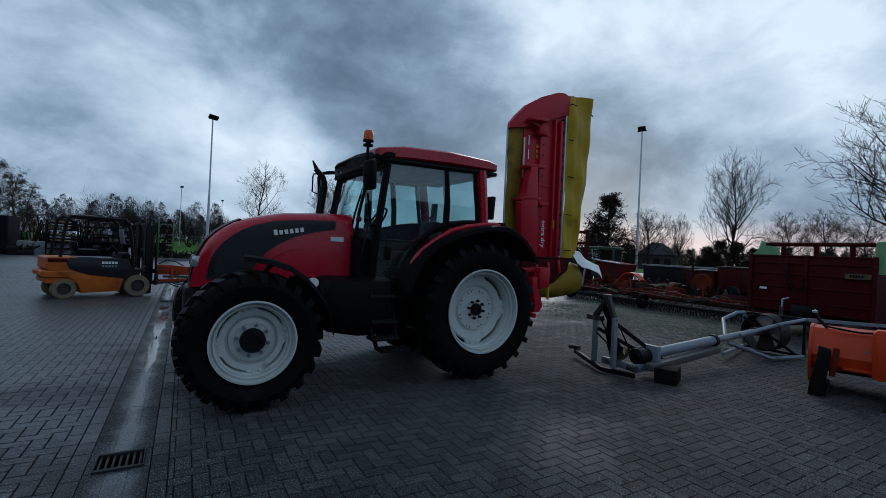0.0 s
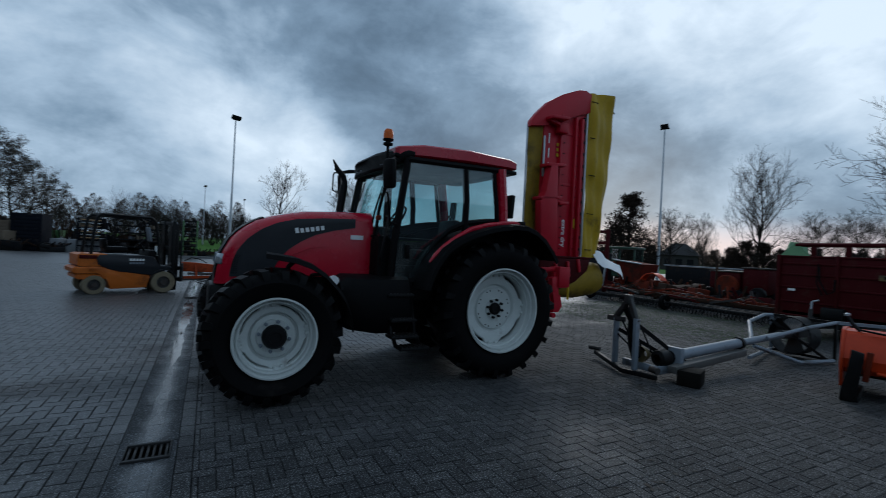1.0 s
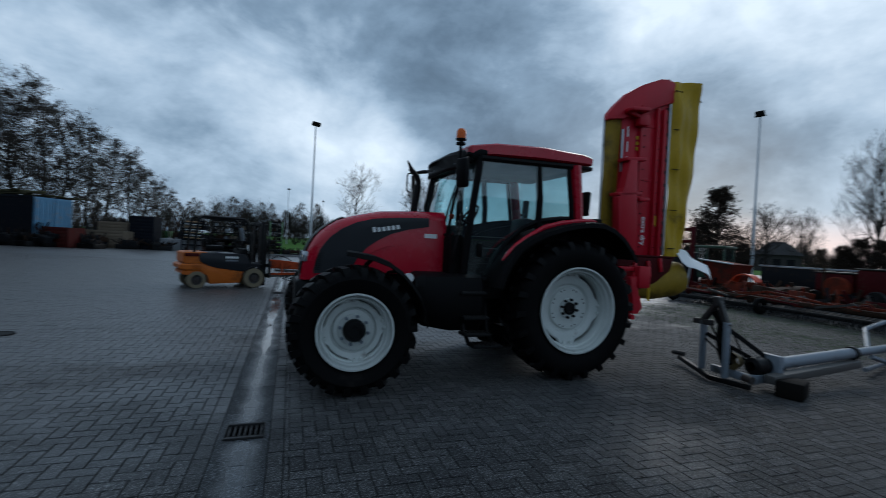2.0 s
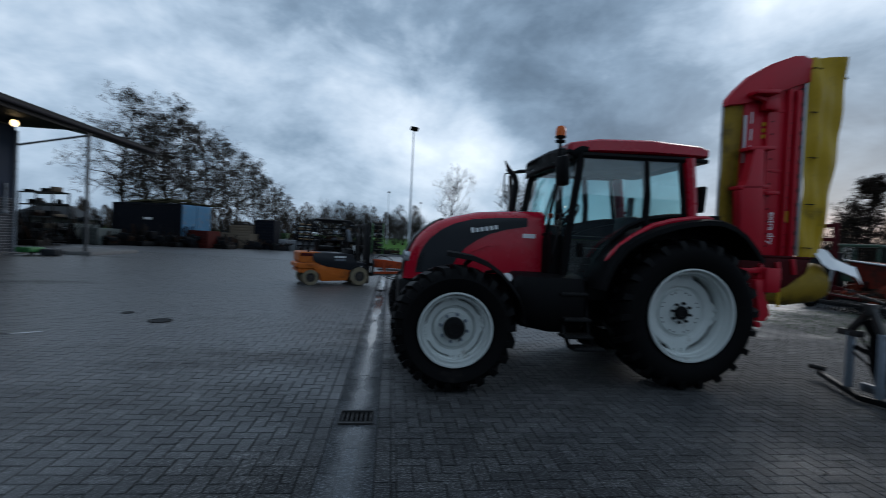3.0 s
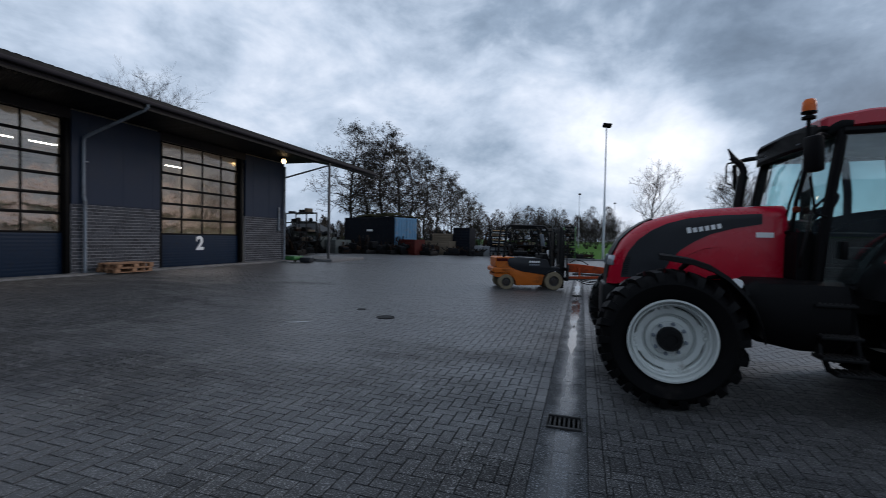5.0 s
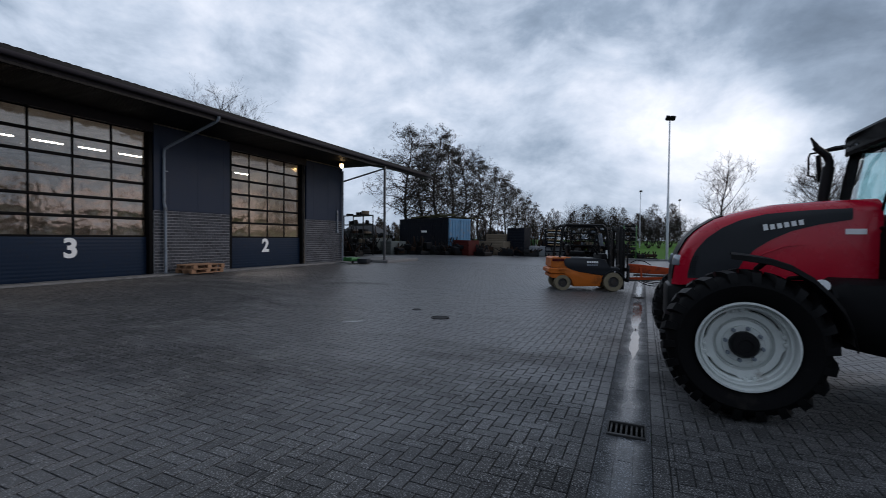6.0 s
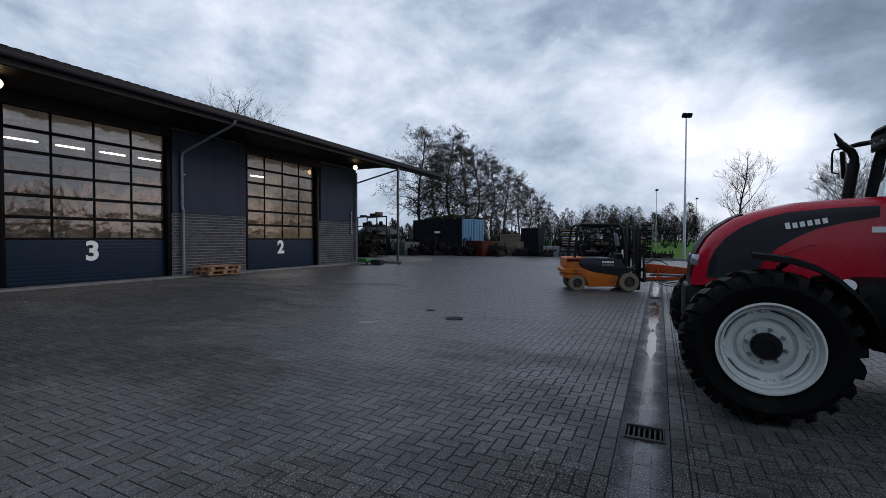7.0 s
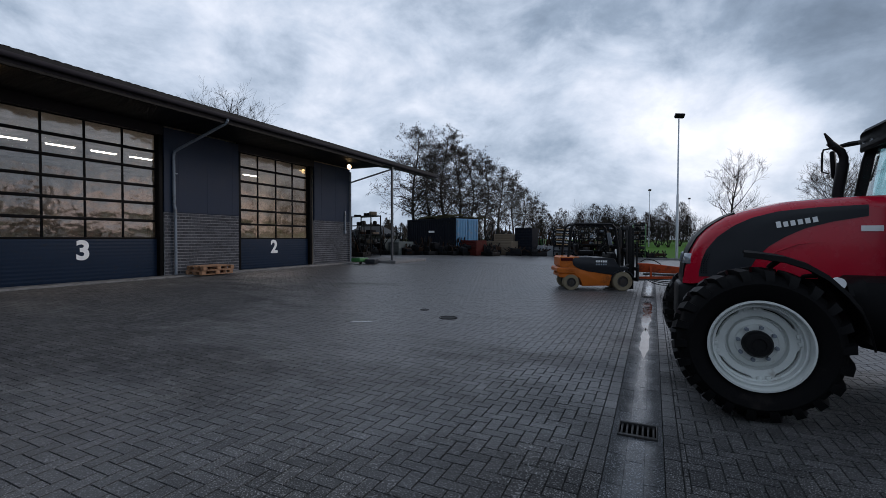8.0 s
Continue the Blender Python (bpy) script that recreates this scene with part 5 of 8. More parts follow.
# rear wheel arches
ARCH = [(1.05, 1.06), (1.00, 1.22), (0.93, 1.36), (0.82, 1.51), (0.66, 1.622), (0.48, 1.705), (0.28, 1.77), (0.08, 1.815), (-0.12, 1.842), (-0.30, 1.838), (-0.46, 1.785), (-0.60, 1.695), (-0.74, 1.545), (-0.82, 1.43)]
for s in (1, -1):
    bm = B()
    rows = []
    for x, z in ARCH:
        n = Vector((x * 0.9, 0, z - 0.86)).normalized()
        rows.append([(x - n.x * 0.05, s * 1.10, z - n.z * 0.055), (x - n.x * 0.012, s * 1.10, z - n.z * 0.012), (x, s * 1.07, z), (x + n.x * 0.004, s * 0.85, z + n.z * 0.004), (x, s * 0.62, z)])
    sheet(bm, rows, 0.016 * s)
    part("rear_fender", bm, BLACKP, TX, "black rear mudguard")
    bm = B()
    tube(bm, [(0.96, s * 0.97, 1.36), (0.90, s * 0.985, 1.44), (0.80, s * 0.985, 1.535), (0.66, s * 0.985, 1.635), (0.45, s * 0.985, 1.757), (0.24, s * 0.985, 1.815), (0.0, s * 0.985, 1.856), (-0.18, s * 0.98, 1.872), (-0.30, s * 0.97, 1.862)],
         [0.012, 0.028, 0.031, 0.032, 0.032, 0.032, 0.031, 0.028, 0.012], 10)
    part("fender_trim", bm, RED, TX, "red trim along the mudguard")
    bm = B()
    rows = [[(x, s * 0.66, max(0.9, z - 0.35)), (x, s * 0.66, z)] for x, z in ARCH]
    sheet(bm, rows, 0.02 * s)
    part("inner_fender", bm, BLACKP, TX)
    bm = B()
    box(bm, (-0.30, s * 0.88, 1.87), (0.10, 0.22, 0.07), bev=0.015)
    part("rear_light", bm, BLACKP, TX)
    # front mudguards
    bm = B()
    rows = []
    for x, z, yo in [(2.66, 1.385, 0.02), (2.56, 1.372, 0.14), (2.42, 1.35, 0.19), (2.28, 1.30, 0.2), (2.15, 1.215, 0.2), (2.04, 1.10, 0.2), (1.955, 0.98, 0.2), (1.90, 0.84, 0.2), (1.87, 0.70, 0.2)]:
        rows.append([(x, s * (0.98 + yo), z - 0.045), (x, s * (0.975 + yo * 0.95), z - 0.008), (x, s * (0.95 + yo * 0.7), z), (x, s * 0.93, z + 0.004), (x, s * (0.95 - yo * 0.8), z)])
    sheet(bm, rows, 0.014 * s)
    part("front_fender", bm, BLACKP, TX, "black front mudguard")
    bm = B()
    tube(bm, [(2.45, s * 0.62, 1.0), (2.42, s * 0.7, 1.25), (2.40, s * 0.95, 1.335)], 0.025)
    tube(bm, [(2.3, s * 0.62, 0.95), (2.2, s * 0.8, 1.18), (2.16, s * 0.95, 1.2)], 0.02)
    part("fender_stay", bm, BLACKM, TX)

# side body under the cab and the rear linkage
for s in (1, -1):
    bm = B()
    plate(bm, [(1.40, 1.06), (1.40, 1.16), (0.98, 1.16), (0.90, 1.40), (0.76, 1.60), (0.60, 1.72), (0.60, 0.9), (1.3, 0.9)], s * 0.62, s * 0.70)
    part("side_body", bm, BLACKP, TX)
bm = B()
for s in (1, -1):
    bar(bm, (-0.35, s * 0.30, 0.72), (-1.22, s * 0.42, 0.62), 0.05, 0.09, 0.01)
    bar(bm, (-0.30, s * 0.30, 1.30), (-0.80, s * 0.42, 1.28), 0.05, 0.09, 0.01)
    cyl(bm, (-0.80, s * 0.42, 1.28), (-0.95, s * 0.40, 0.66), 0.025)
cyl(bm, (-0.40, 0, 1.18), (-1.22, 0, 1.14), 0.032)
part("rear_linkage", bm, BLACKM, TX, "rear three point linkage")
# ---- mower folded upright behind the tractor ----
def text_mesh(name, words, size, material, extrude=0.001, bold=0.0):
    cu = bpy.data.curves.new(name, "FONT")
    cu.body, cu.size, cu.extrude, cu.align_x, cu.align_y, cu.offset = words, size, extrude, "CENTER", "CENTER", bold
    ob = new(name, cu)
    me = bpy.data.meshes.new_from_object(ob.evaluated_get(bpy.context.evaluated_depsgraph_get()))
    bpy.data.objects.remove(ob)
    me.materials.clear()
    me.materials.append(material)
    return new(name, me)


MW = thing("disc_mower", pose(2.719, 5.392, 0, 0, 0, 181), "red disc mower with yellow tarpaulins folded upright", "mower")
bm = B()
box(bm, (-1.74, -0.02, 2.58), (0.88, 0.30, 2.20), bev=0.03)
box(bm, (-1.90, 0.0, 3.72), (0.56, 0.26, 0.4), bev=0.03)
part("main_hood", bm, MOWRED, MW, "red steel hood panel")
bm = B()
cap = [(-1.00, 3.40), (-1.02, 3.50), (-1.12, 3.62), (-1.32, 3.82), (-1.62, 4.00), (-1.95, 4.14), (-2.10, 4.16), (-2.24, 4.12), (-2.30, 3.98), (-2.30, 3.86), (-1.28, 3.46)]
plate(bm, cap, 0.08, 0.175)
bmesh.ops.bevel(bm, geom=list(bm.edges), offset=0.012, segments=2, affect="EDGES", profile=0.5)
part("end_cap", bm, MOWRED, MW, "red curved end cap")
for i, (x, w) in enumerate(((-2.06, 0.05), (-1.93, 0.035), (-1.62, 0.03))):
    bm = B()
    box(bm, (x, 0.14, 2.60), (w, 0.09, 2.2), bev=0.008)
    part("hood_rib", bm, MOWRED, MW)
bm = B()
for k in range(13):
    box(bm, (-2.115, 0.15, 1.62 + k * 0.19), (0.03, 0.04, 0.05), bev=0.006)
tagged(part("hinge_clip", bm, BLACKM, MW), kind="stuff")
for x in (-1.72, -1.995):
    for z in np.arange(1.62, 3.6, 0.165):
        bm = B()
        cyl(bm, (x, 0.125, z), (x, 0.142, z), 0.011, seg=6)
        part("hood_bolt", bm, BLACKM, MW)
for x0, x1, z in ((-1.60, -2.14, 2.62), (-1.60, -2.14, 3.42)):
    bm = B()
    box(bm, ((x0 + x1) / 2, 0.131, z), (abs(x1 - x0), 0.012, 0.04), bev=0.004)
    part("hood_band", bm, MOWRED, MW)
# lift arm and its brackets in front of the hood
bm = B()
plate(bm, [(-1.50, 1.55), (-1.18, 1.55), (-1.14, 2.30), (-1.24, 2.44), (-1.30, 2.86), (-1.44, 2.86)], 0.20, 0.34)
bmesh.ops.bevel(bm, geom=list(bm.edges), offset=0.012, segments=2, affect="EDGES", profile=0.5)
part("lift_arm", bm, MOWRED, MW, "red lift arm")
for z, x, w in ((2.36, -1.34, 0.42), (2.86, -1.42, 0.36), (2.30, -1.60, 0.18), (3.58, -1.46, 0.34)):
    bm = B()
    box(bm, (x, 0.24, z), (w, 0.20, 0.05), (0, 5, 0), bev=0.012)
    part("bracket", bm, MOWRED, MW)
bm = B()
box(bm, (-1.60, 0.20, 3.46), (0.18, 0.12, 0.16), bev=0.02)
box(bm, (-1.46, 0.22, 3.52), (0.30, 0.06, 0.05), (0, -14, 0), bev=0.01)
part("latch_block", bm, MOWRED, MW)
bm = B()
for z in np.arange(1.75, 3.3, 0.22):
    box(bm, (-1.405, 0.142, z), (0.018, 0.004, 0.15))
part("reflex_strip", bm, WHITEPAINT, MW, "white reflective strip")
bm = B()
box(bm, (-1.30, 0.155, 3.0), (0.03, 0.02, 0.62), bev=0.004)
part("guide_rail", bm, GALV, MW)
# tarpaulins
bm = B()
rows = [[(x, 0.10 - 0.02 * math.sin((x + 1.0) * 18) + 0.012 * math.sin(z * 4 + x * 9), z) for x in np.linspace(-1.02, -1.31, 8)] for z in np.linspace(1.50, 3.46, 16)]
sheet(bm, rows, -0.01)
part("front_tarpaulin", bm, TARPDIRTY, MW, "dirty yellow front tarpaulin")
bm = B()
tube(bm, [(-1.015, 0.10, 1.48), (-1.01, 0.10, 3.44)], 0.014)
part("tarp_rod", bm, GALV, MW)
bm = B()
rows = []
for q, z in enumerate(np.linspace(1.50, 4.14, 60)):
    f = (z - 1.5) / 2.64
    w = 0.46 + 0.30 * f ** 0.8 + 0.02 * math.sin(f * 5)
    row = []
    for u in np.linspace(0, 1, 28):
        bulge = 0.10 * math.sin(math.pi * min(1, u * 1.05)) * (0.6 + 0.5 * f)
        fold = 0.036 * math.sin(u * 9 + 2.2 * f + 1.4 * math.sin(f * 6)) * (0.35 + 0.9 * f) + 0.014 * math.sin(u * 4 + f * 23) + 0.012 * math.sin(u * 21 + 6 * f)
        row.append((-2.20 - w * u, 0.12 + bulge + fold - 0.12 * u * u, z + (0.04 * math.sin(u * 2.6) if q == 59 else 0)))
    rows.append(row)
sheet(bm, rows, -0.008)
rear_tarp = part("rear_tarpaulin", bm, YELLOWTARP, MW, "yellow tarpaulin hanging in folds")
for z in (1.62, 2.2, 2.82, 3.42, 4.0):
    bm = B()
    box(bm, (-2.28, 0.20, z), (0.14, 0.012, 0.012))
    part("tarp_strap", bm, BLACKP, rear_tarp)
bm = B()
box(bm, (-2.175, 0.145, 2.80), (0.034, 0.03, 2.58), bev=0.005)
part("edge_strip", bm, GALV, MW, "dirty white edge strip")
bm = B()
rows = []
for z in np.linspace(3.50, 4.12, 8):
    rows.append([(-2.20 - 0.5 * u, -0.10 - 0.25 * u, z) for u in np.linspace(0, 1, 5)])
sheet(bm, rows, 0.01)
part("tarp_back", bm, YELLOWTARP, MW)
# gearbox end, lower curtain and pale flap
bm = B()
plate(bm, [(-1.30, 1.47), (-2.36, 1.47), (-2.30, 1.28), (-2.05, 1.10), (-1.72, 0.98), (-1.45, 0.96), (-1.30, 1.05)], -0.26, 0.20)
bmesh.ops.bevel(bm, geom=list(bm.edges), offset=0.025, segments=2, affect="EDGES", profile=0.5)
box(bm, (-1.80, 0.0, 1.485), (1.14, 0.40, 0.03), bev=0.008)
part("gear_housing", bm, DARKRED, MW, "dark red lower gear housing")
for x, z, w in ((-1.62, 1.24, 0.10), (-1.86, 1.30, 0.08), (-2.08, 1.36, 0.07)):
    bm = B()
    box(bm, (x, 0.215, z), (0.05, 0.04, w * 3), (0, 10, 0), bev=0.008)
    part("housing_rib", bm, MOWRED, MW)
bm = B()
secs = []
for x, r, zc in ((-1.58, 0.04, 0.93), (-1.72, 0.10, 0.97), (-1.92, 0.16, 1.00), (-2.15, 0.22, 1.06), (-2.35, 0.26, 1.12), (-2.50, 0.28, 1.15), (-2.62, 0.24, 1.16), (-2.68, 0.13, 1.15), (-2.69, 0.05, 1.15)):
    secs.append([(x + 0.015 * math.sin(3 * a), 0.02 + (0.05 + 0.7 * r) * math.cos(a), zc + r * math.sin(a) + 0.012 * math.sin(5 * a + x * 9)) for a in (2 * math.pi * k / 22 for k in range(22))])
loft(bm, secs)
part("lower_curtain", bm, TARPDIRTY, MW, "yellow curtain bulging under the mower")
bm = B()
rows = []
for u in np.linspace(0, 1, 12):
    x, z, hw = -2.46 - 0.66 * u, 1.52 - 0.08 * u - 0.16 * u ** 1.5, 0.105 + 0.02 * math.sin(u * 7)
    rows.append([(x + 0.35 * hw * q, 0.18 + 0.10 * q + 0.02 * math.sin(u * 9 + q), z - hw * q + 0.008 * math.sin(u * 14 + 2 * q)) for q in (-1, -0.5, 0, 0.5, 1)])
sheet(bm, rows, 0.006)
part("swath_flap", bm, WHITEPAINT, MW, "crumpled white plastic flap")
bm = B()
tube(bm, [(-2.70, 0.05, 4.06), (-2.82, 0.05, 4.02), (-2.90, 0.06, 3.96)], [0.03, 0.02, 0.006])
part("hook", bm, BLACKM, MW)
# headstock on the tractor's linkage
bm = B()
box(bm, (-1.40, 0.52, 1.195), (0.20, 0.22, 0.30), bev=0.015)
box(bm, (-1.34, 0.25, 1.20), (0.14, 0.60, 0.14), bev=0.02)
box(bm, (-1.18, 0.50, 1.30), (0.26, 0.08, 0.06), bev=0.01)
box(bm, (-1.27, 0.55, 1.02), (0.12, 0.10, 0.36), (0, 8, 0), bev=0.015)
plate(bm, [(-1.20, 0.98), (-1.34, 0.94), (-1.38, 0.78), (-1.32, 0.70), (-1.22, 0.70), (-1.24, 0.80)], 0.48, 0.62)
box(bm, (-1.20, 0.50, 0.78), (0.16, 0.10, 0.22), (0, 20, 0), bev=0.02)
box(bm, (-1.24, -0.3, 1.10), (0.14, 0.8, 0.14), bev=0.02)
plate(bm, [(-1.18, 0.60), (-1.32, 0.60), (-1.40, 1.5), (-1.26, 1.5)], -0.10, 0.06)
part("headstock", bm, MOWRED, MW, "bright red hitch frame")
for s in (0.5, -0.42):
    bm = B()
    cyl(bm, (-1.20, s - 0.10, 0.66), (-1.20, s + 0.16, 0.66), 0.035)
    part("hitch_pin", bm, MOWRED, MW)
bm = B()
cyl(bm, (-1.48, 0.62, 0.88), (-1.48, 0.62, 1.06), 0.018)
part("grease_cap", bm, YELLOWTARP, MW)
t = text_mesh("lettering", "extra dry", 0.115, WHITEPAINT, bold=0.001)
t.parent = MW
t["label"] = "white lettering extra dry"
t.matrix_local = Matrix.Translation((-1.79, 0.134, 1.86)) @ Matrix(((0, -1, 0, 0), (0, 0, 1, 0), (-1, 0, 0, 0), (0, 0, 0, 1)))
for spot, size in (((-1.585, 0.142, 3.06), 0.05), ((-1.585, 0.142, 3.14), 0.05), ((-1.585, 0.142, 3.22), 0.05),
                   ((-1.98, 0.135, 2.02), 0.09)):
    bm = B()
    box(bm, spot, (size, 0.004, 0.05 if size < 0.06 else 0.16))
    part("warning_sticker", bm, YELLOWTARP, MW)

# ---- forklift ----
def small_wheel(parent, c, R, W, name="wheel"):
    bm = B()
    lathe(bm, [(R * 0.55, -W / 2), (R * 0.92, -W / 2), (R, -W / 2 + 0.03), (R, W / 2 - 0.03), (R * 0.92, W / 2), (R * 0.55, W / 2)], 28, "Y", (0, 0, 0))
    w = part(name, bm, CREAM, parent, "pale solid rubber tyre")
    w.location = c
    bm = B()
    lathe(bm, [(0, -W / 2 + 0.02), (R * 0.25, -W / 2 + 0.02), (R * 0.28, -W / 2 + 0.05), (R * 0.48, -W / 2 + 0.05), (R * 0.56, -W / 2), (R * 0.56, W / 2), (R * 0.48, W / 2 - 0.05), (0, W / 2 - 0.03)], 24)
    part("rim", bm, STEEL, w)
    return w


FL = thing("forklift", pose(-1.59, 13.94, 0.012, 0, 0, 21), "orange and black electric forklift with pale tyres on the wet paving", "forklift")
for s in (1, -1):
    small_wheel(FL, (0, s * 0.47, 0.275), 0.275, 0.20)
    small_wheel(FL, (-1.42, s * 0.44, 0.235), 0.235, 0.17)
bm = B()
for za, zb, x0, w in ((0.665, 0.965, -1.74, 0.52), (0.51, 0.655, -1.82, 0.54), (0.37, 0.50, -1.76, 0.51)):
    secs = []
    for x, k, e in ((x0, 0.86, 0.03), (x0 + 0.05, 0.96, 0.0), (x0 + 0.14, 1.0, 0.0), (-1.62 if zb < 0.5 else -1.2, 1.0, 0.0)):
        ww = w * k
        secs.append([(x, -ww, za + e), (x, -ww, zb - 0.03 - e), (x, -ww * 0.95, zb - e), (x, ww * 0.95, zb - e), (x, ww, zb - 0.03 - e), (x, ww, za + e)])
    loft(bm, secs)
part("counterweight", bm, FORKYELLOW, FL, "orange cast counterweight in stepped layers")
bm = B()
box(bm, (-1.44, 0, 0.64), (0.50, 0.84, 0.56), bev=0.01)
part("counterweight_core", bm, BLACKM, FL)
bm = B()
box(bm, (-1.55, 0.525, 0.87), (0.30, 0.02, 0.10), bev=0.006)
part("tail_lamp", bm, DARKRED, FL)
bm = B()
box(bm, (-1.55, -0.525, 0.89), (0.34, 0.02, 0.08), bev=0.006)
part("tail_lamp", bm, DARKRED, FL)
bm = B()
plate(bm, [(-1.12, 0.13), (-0.36, 0.15), (-0.33, 0.30), (-0.27, 0.455), (-0.98, 0.54), (-1.14, 0.60), (-1.30, 0.66), (-1.56, 0.66), (-1.56, 0.54), (-1.38, 0.535), (-1.24, 0.47), (-1.155, 0.34)], -0.54, 0.54)
bmesh.ops.bevel(bm, geom=list(bm.edges), offset=0.02, segments=2, affect="EDGES", profile=0.5)
part("chassis", bm, FORKYELLOW, FL, "orange chassis side")
bm = B()
plate(bm, [(-1.36, 0.72), (-1.28, 0.665), (-1.12, 0.605), (-0.96, 0.545), (-0.27, 0.46), (0.16, 0.62), (0.20, 0.66), (0.10, 0.70), (-0.1, 0.66), (-0.22, 0.92), (-0.5, 0.945), (-1.34, 0.945), (-1.40, 0.85)], -0.55, 0.55)
bmesh.ops.bevel(bm, geom=list(bm.edges), offset=0.02, segments=2, affect="EDGES", profile=0.5)
part("side_cover", bm, GRAPHITE, FL, "dark battery cover")
for s in (1, -1):
    bm = B()
    rows = []
    for a in np.linspace(radians(20), radians(165), 11):
        rows.append([(0.335 * math.cos(a), s * 0.37, 0.275 + 0.335 * math.sin(a)), (0.335 * math.cos(a), s * 0.575, 0.275 + 0.335 * math.sin(a))])
    sheet(bm, rows, 0.02 * s)
    part("wheel_arch", bm, GRAPHITE, FL)
    bm = B()
    for k in range(5):
        box(bm, (-0.72 + k * 0.065, s * 0.553, 0.84), (0.048, 0.006, 0.055))
    part("name_badge", bm, WHITEPAINT, FL, "pale badge blocks")
    bm = B()
    for k in range(5):
        box(bm, (-0.72 + k * 0.065, s * 0.553, 0.755), (0.044, 0.006, 0.045))
    part("type_badge", bm, GREYPAINT, FL)
# overhead guard
gp = {"rear": [(-1.50, 0.95), (-1.46, 1.45), (-1.41, 1.82), (-1.32, 1.90)], "front": [(-0.08, 0.66), (-0.12, 1.3), (-0.20, 1.80), (-0.30, 1.89)]}
for s in (1, -1):
    for nm, pts in gp.items():
        bm = B()
        tube(bm, [(x, s * 0.47, z) for x, z in pts], 0.036)
        part("guard_leg", bm, BLACKM, FL)
    bm = B()
    tube(bm, [(-1.34, s * 0.47, 1.90), (-0.28, s * 0.47, 1.89)], 0.034)
    part("guard_rail", bm, BLACKM, FL)
for k in range(7):
    bm = B()
    box(bm, (-1.28 + k * 0.155, 0, 1.91), (0.03, 0.92, 0.05), bev=0.004)
    part("guard_bar", bm, BLACKM, FL)
bm = B()
box(bm, (-0.95, 0, 1.07), (0.46, 0.48, 0.14), bev=0.04)
box(bm, (-1.18, 0, 1.20), (0.10, 0.40, 0.26), (0, -8, 0), bev=0.04)
part("driver_seat", bm, BLACKP, FL, "black driver's seat")
bm = B()
tube(bm, [(-0.42 + 0.15 * math.cos(a) * 0.6, 0.15 * math.sin(a), 1.24 + 0.15 * math.cos(a) * 0.8) for a in np.linspace(0, 2 * math.pi, 19)], 0.013)
tube(bm, [(-0.42, 0, 1.24), (-0.22, 0, 0.92)], 0.03)
part("steering_wheel", bm, BLACKP, FL)
bm = B()
box(bm, (-0.20, 0, 0.90), (0.22, 0.9, 0.36), bev=0.05)
part("dashboard", bm, BLACKP, FL)
bm = B()
box(bm, (-0.30, -0.30, 1.48), (0.03, 0.30, 0.36), (0, -10, 0), bev=0.01)
part("clipboard", bm, GREYPAINT, FL, "pale document holder")
bm = B()
box(bm, (-0.14, -0.40, 1.06), (0.06, 0.10, 0.26), bev=0.02)
part("bottle", bm, WHITEPAINT, FL)
# mast
for s in (1, -1):
    for x, w, zt in ((0.26, 0.09, 1.82), (0.36, 0.06, 1.76)):
        bm = B()
        box(bm, (x, s * (0.34 if x < 0.3 else 0.27), zt / 2 + 0.04), (w, 0.07, zt), bev=0.008)
        part("mast_rail", bm, BLACKM, FL)
    bm = B()
    cyl(bm, (0.20, s * 0.30, 0.3), (0.20, s * 0.30, 1.75), 0.03)
    part("lift_cylinder", bm, STEEL, FL)
    bm = B()
    cyl(bm, (-0.1, s * 0.36, 0.52), (0.22, s * 0.36, 0.75), 0.035)
    part("tilt_cylinder", bm, STEEL, FL)
for z in (0.25, 1.15, 1.80):
    bm = B()
    box(bm, (0.28, 0, z), (0.06, 0.70, 0.09), bev=0.008)
    part("mast_cross_bar", bm, BLACKM, FL)
bm = B()
box(bm, (0.36, 0.10, 1.3), (0.02, 0.05, 1.1))
part("lift_chain", bm, GALV, FL)
for z in (0.32, 0.62):
    bm = B()
    box(bm, (0.44, 0, z), (0.06, 0.95, 0.10), bev=0.01)
    part("fork_carriage", bm, BLACKM, FL)
for y in (-0.4, 0.4, -0.13, 0.13):
    bm = B()
    box(bm, (0.44, y, 0.85), (0.04, 0.04, 1.1), bev=0.006)
    part("load_backrest", bm, BLACKM, FL)
for s in (1, -1):
    bm = B()
    plate(bm, [(0.47, 0.28), (1.62, 0.33), (1.62, 0.345), (0.53, 0.34), (0.53, 0.75), (0.48, 0.75)], s * 0.28 - 0.06, s * 0.28 + 0.06)
    part("fork", bm, STEEL, FL)
# the orange boom it carries
BOOM = thing("crane_boom", pose(-1.59, 13.94, 0.012, 0, 0, 14), "worn orange crane boom resting on the forks of a forklift", "boom")
bm = B()
plate(bm, [(0.55, 0.52), (1.75, 0.50), (2.1, 0.42), (2.15, 0.52), (1.85, 0.66), (0.95, 0.76), (0.60, 0.78), (0.55, 0.72)], -0.10, 0.12)
bmesh.ops.bevel(bm, geom=list(bm.edges), offset=0.02, segments=2, affect="EDGES", profile=0.5)
part("beam", bm, BOOMORANGE, BOOM, "orange box beam")
bm = B()
bar(bm, (0.5, -0.22, 0.36), (1.75, -0.22, 0.40), 0.05, 0.07)
bar(bm, (0.9, -0.22, 0.40), (0.9, -0.12, 0.7), 0.05, 0.05)
part("lower_rail", bm, BOOMORANGE, BOOM)
bm = B()
cyl(bm, (0.7, -0.17, 0.47), (1.7, -0.17, 0.45), 0.03)
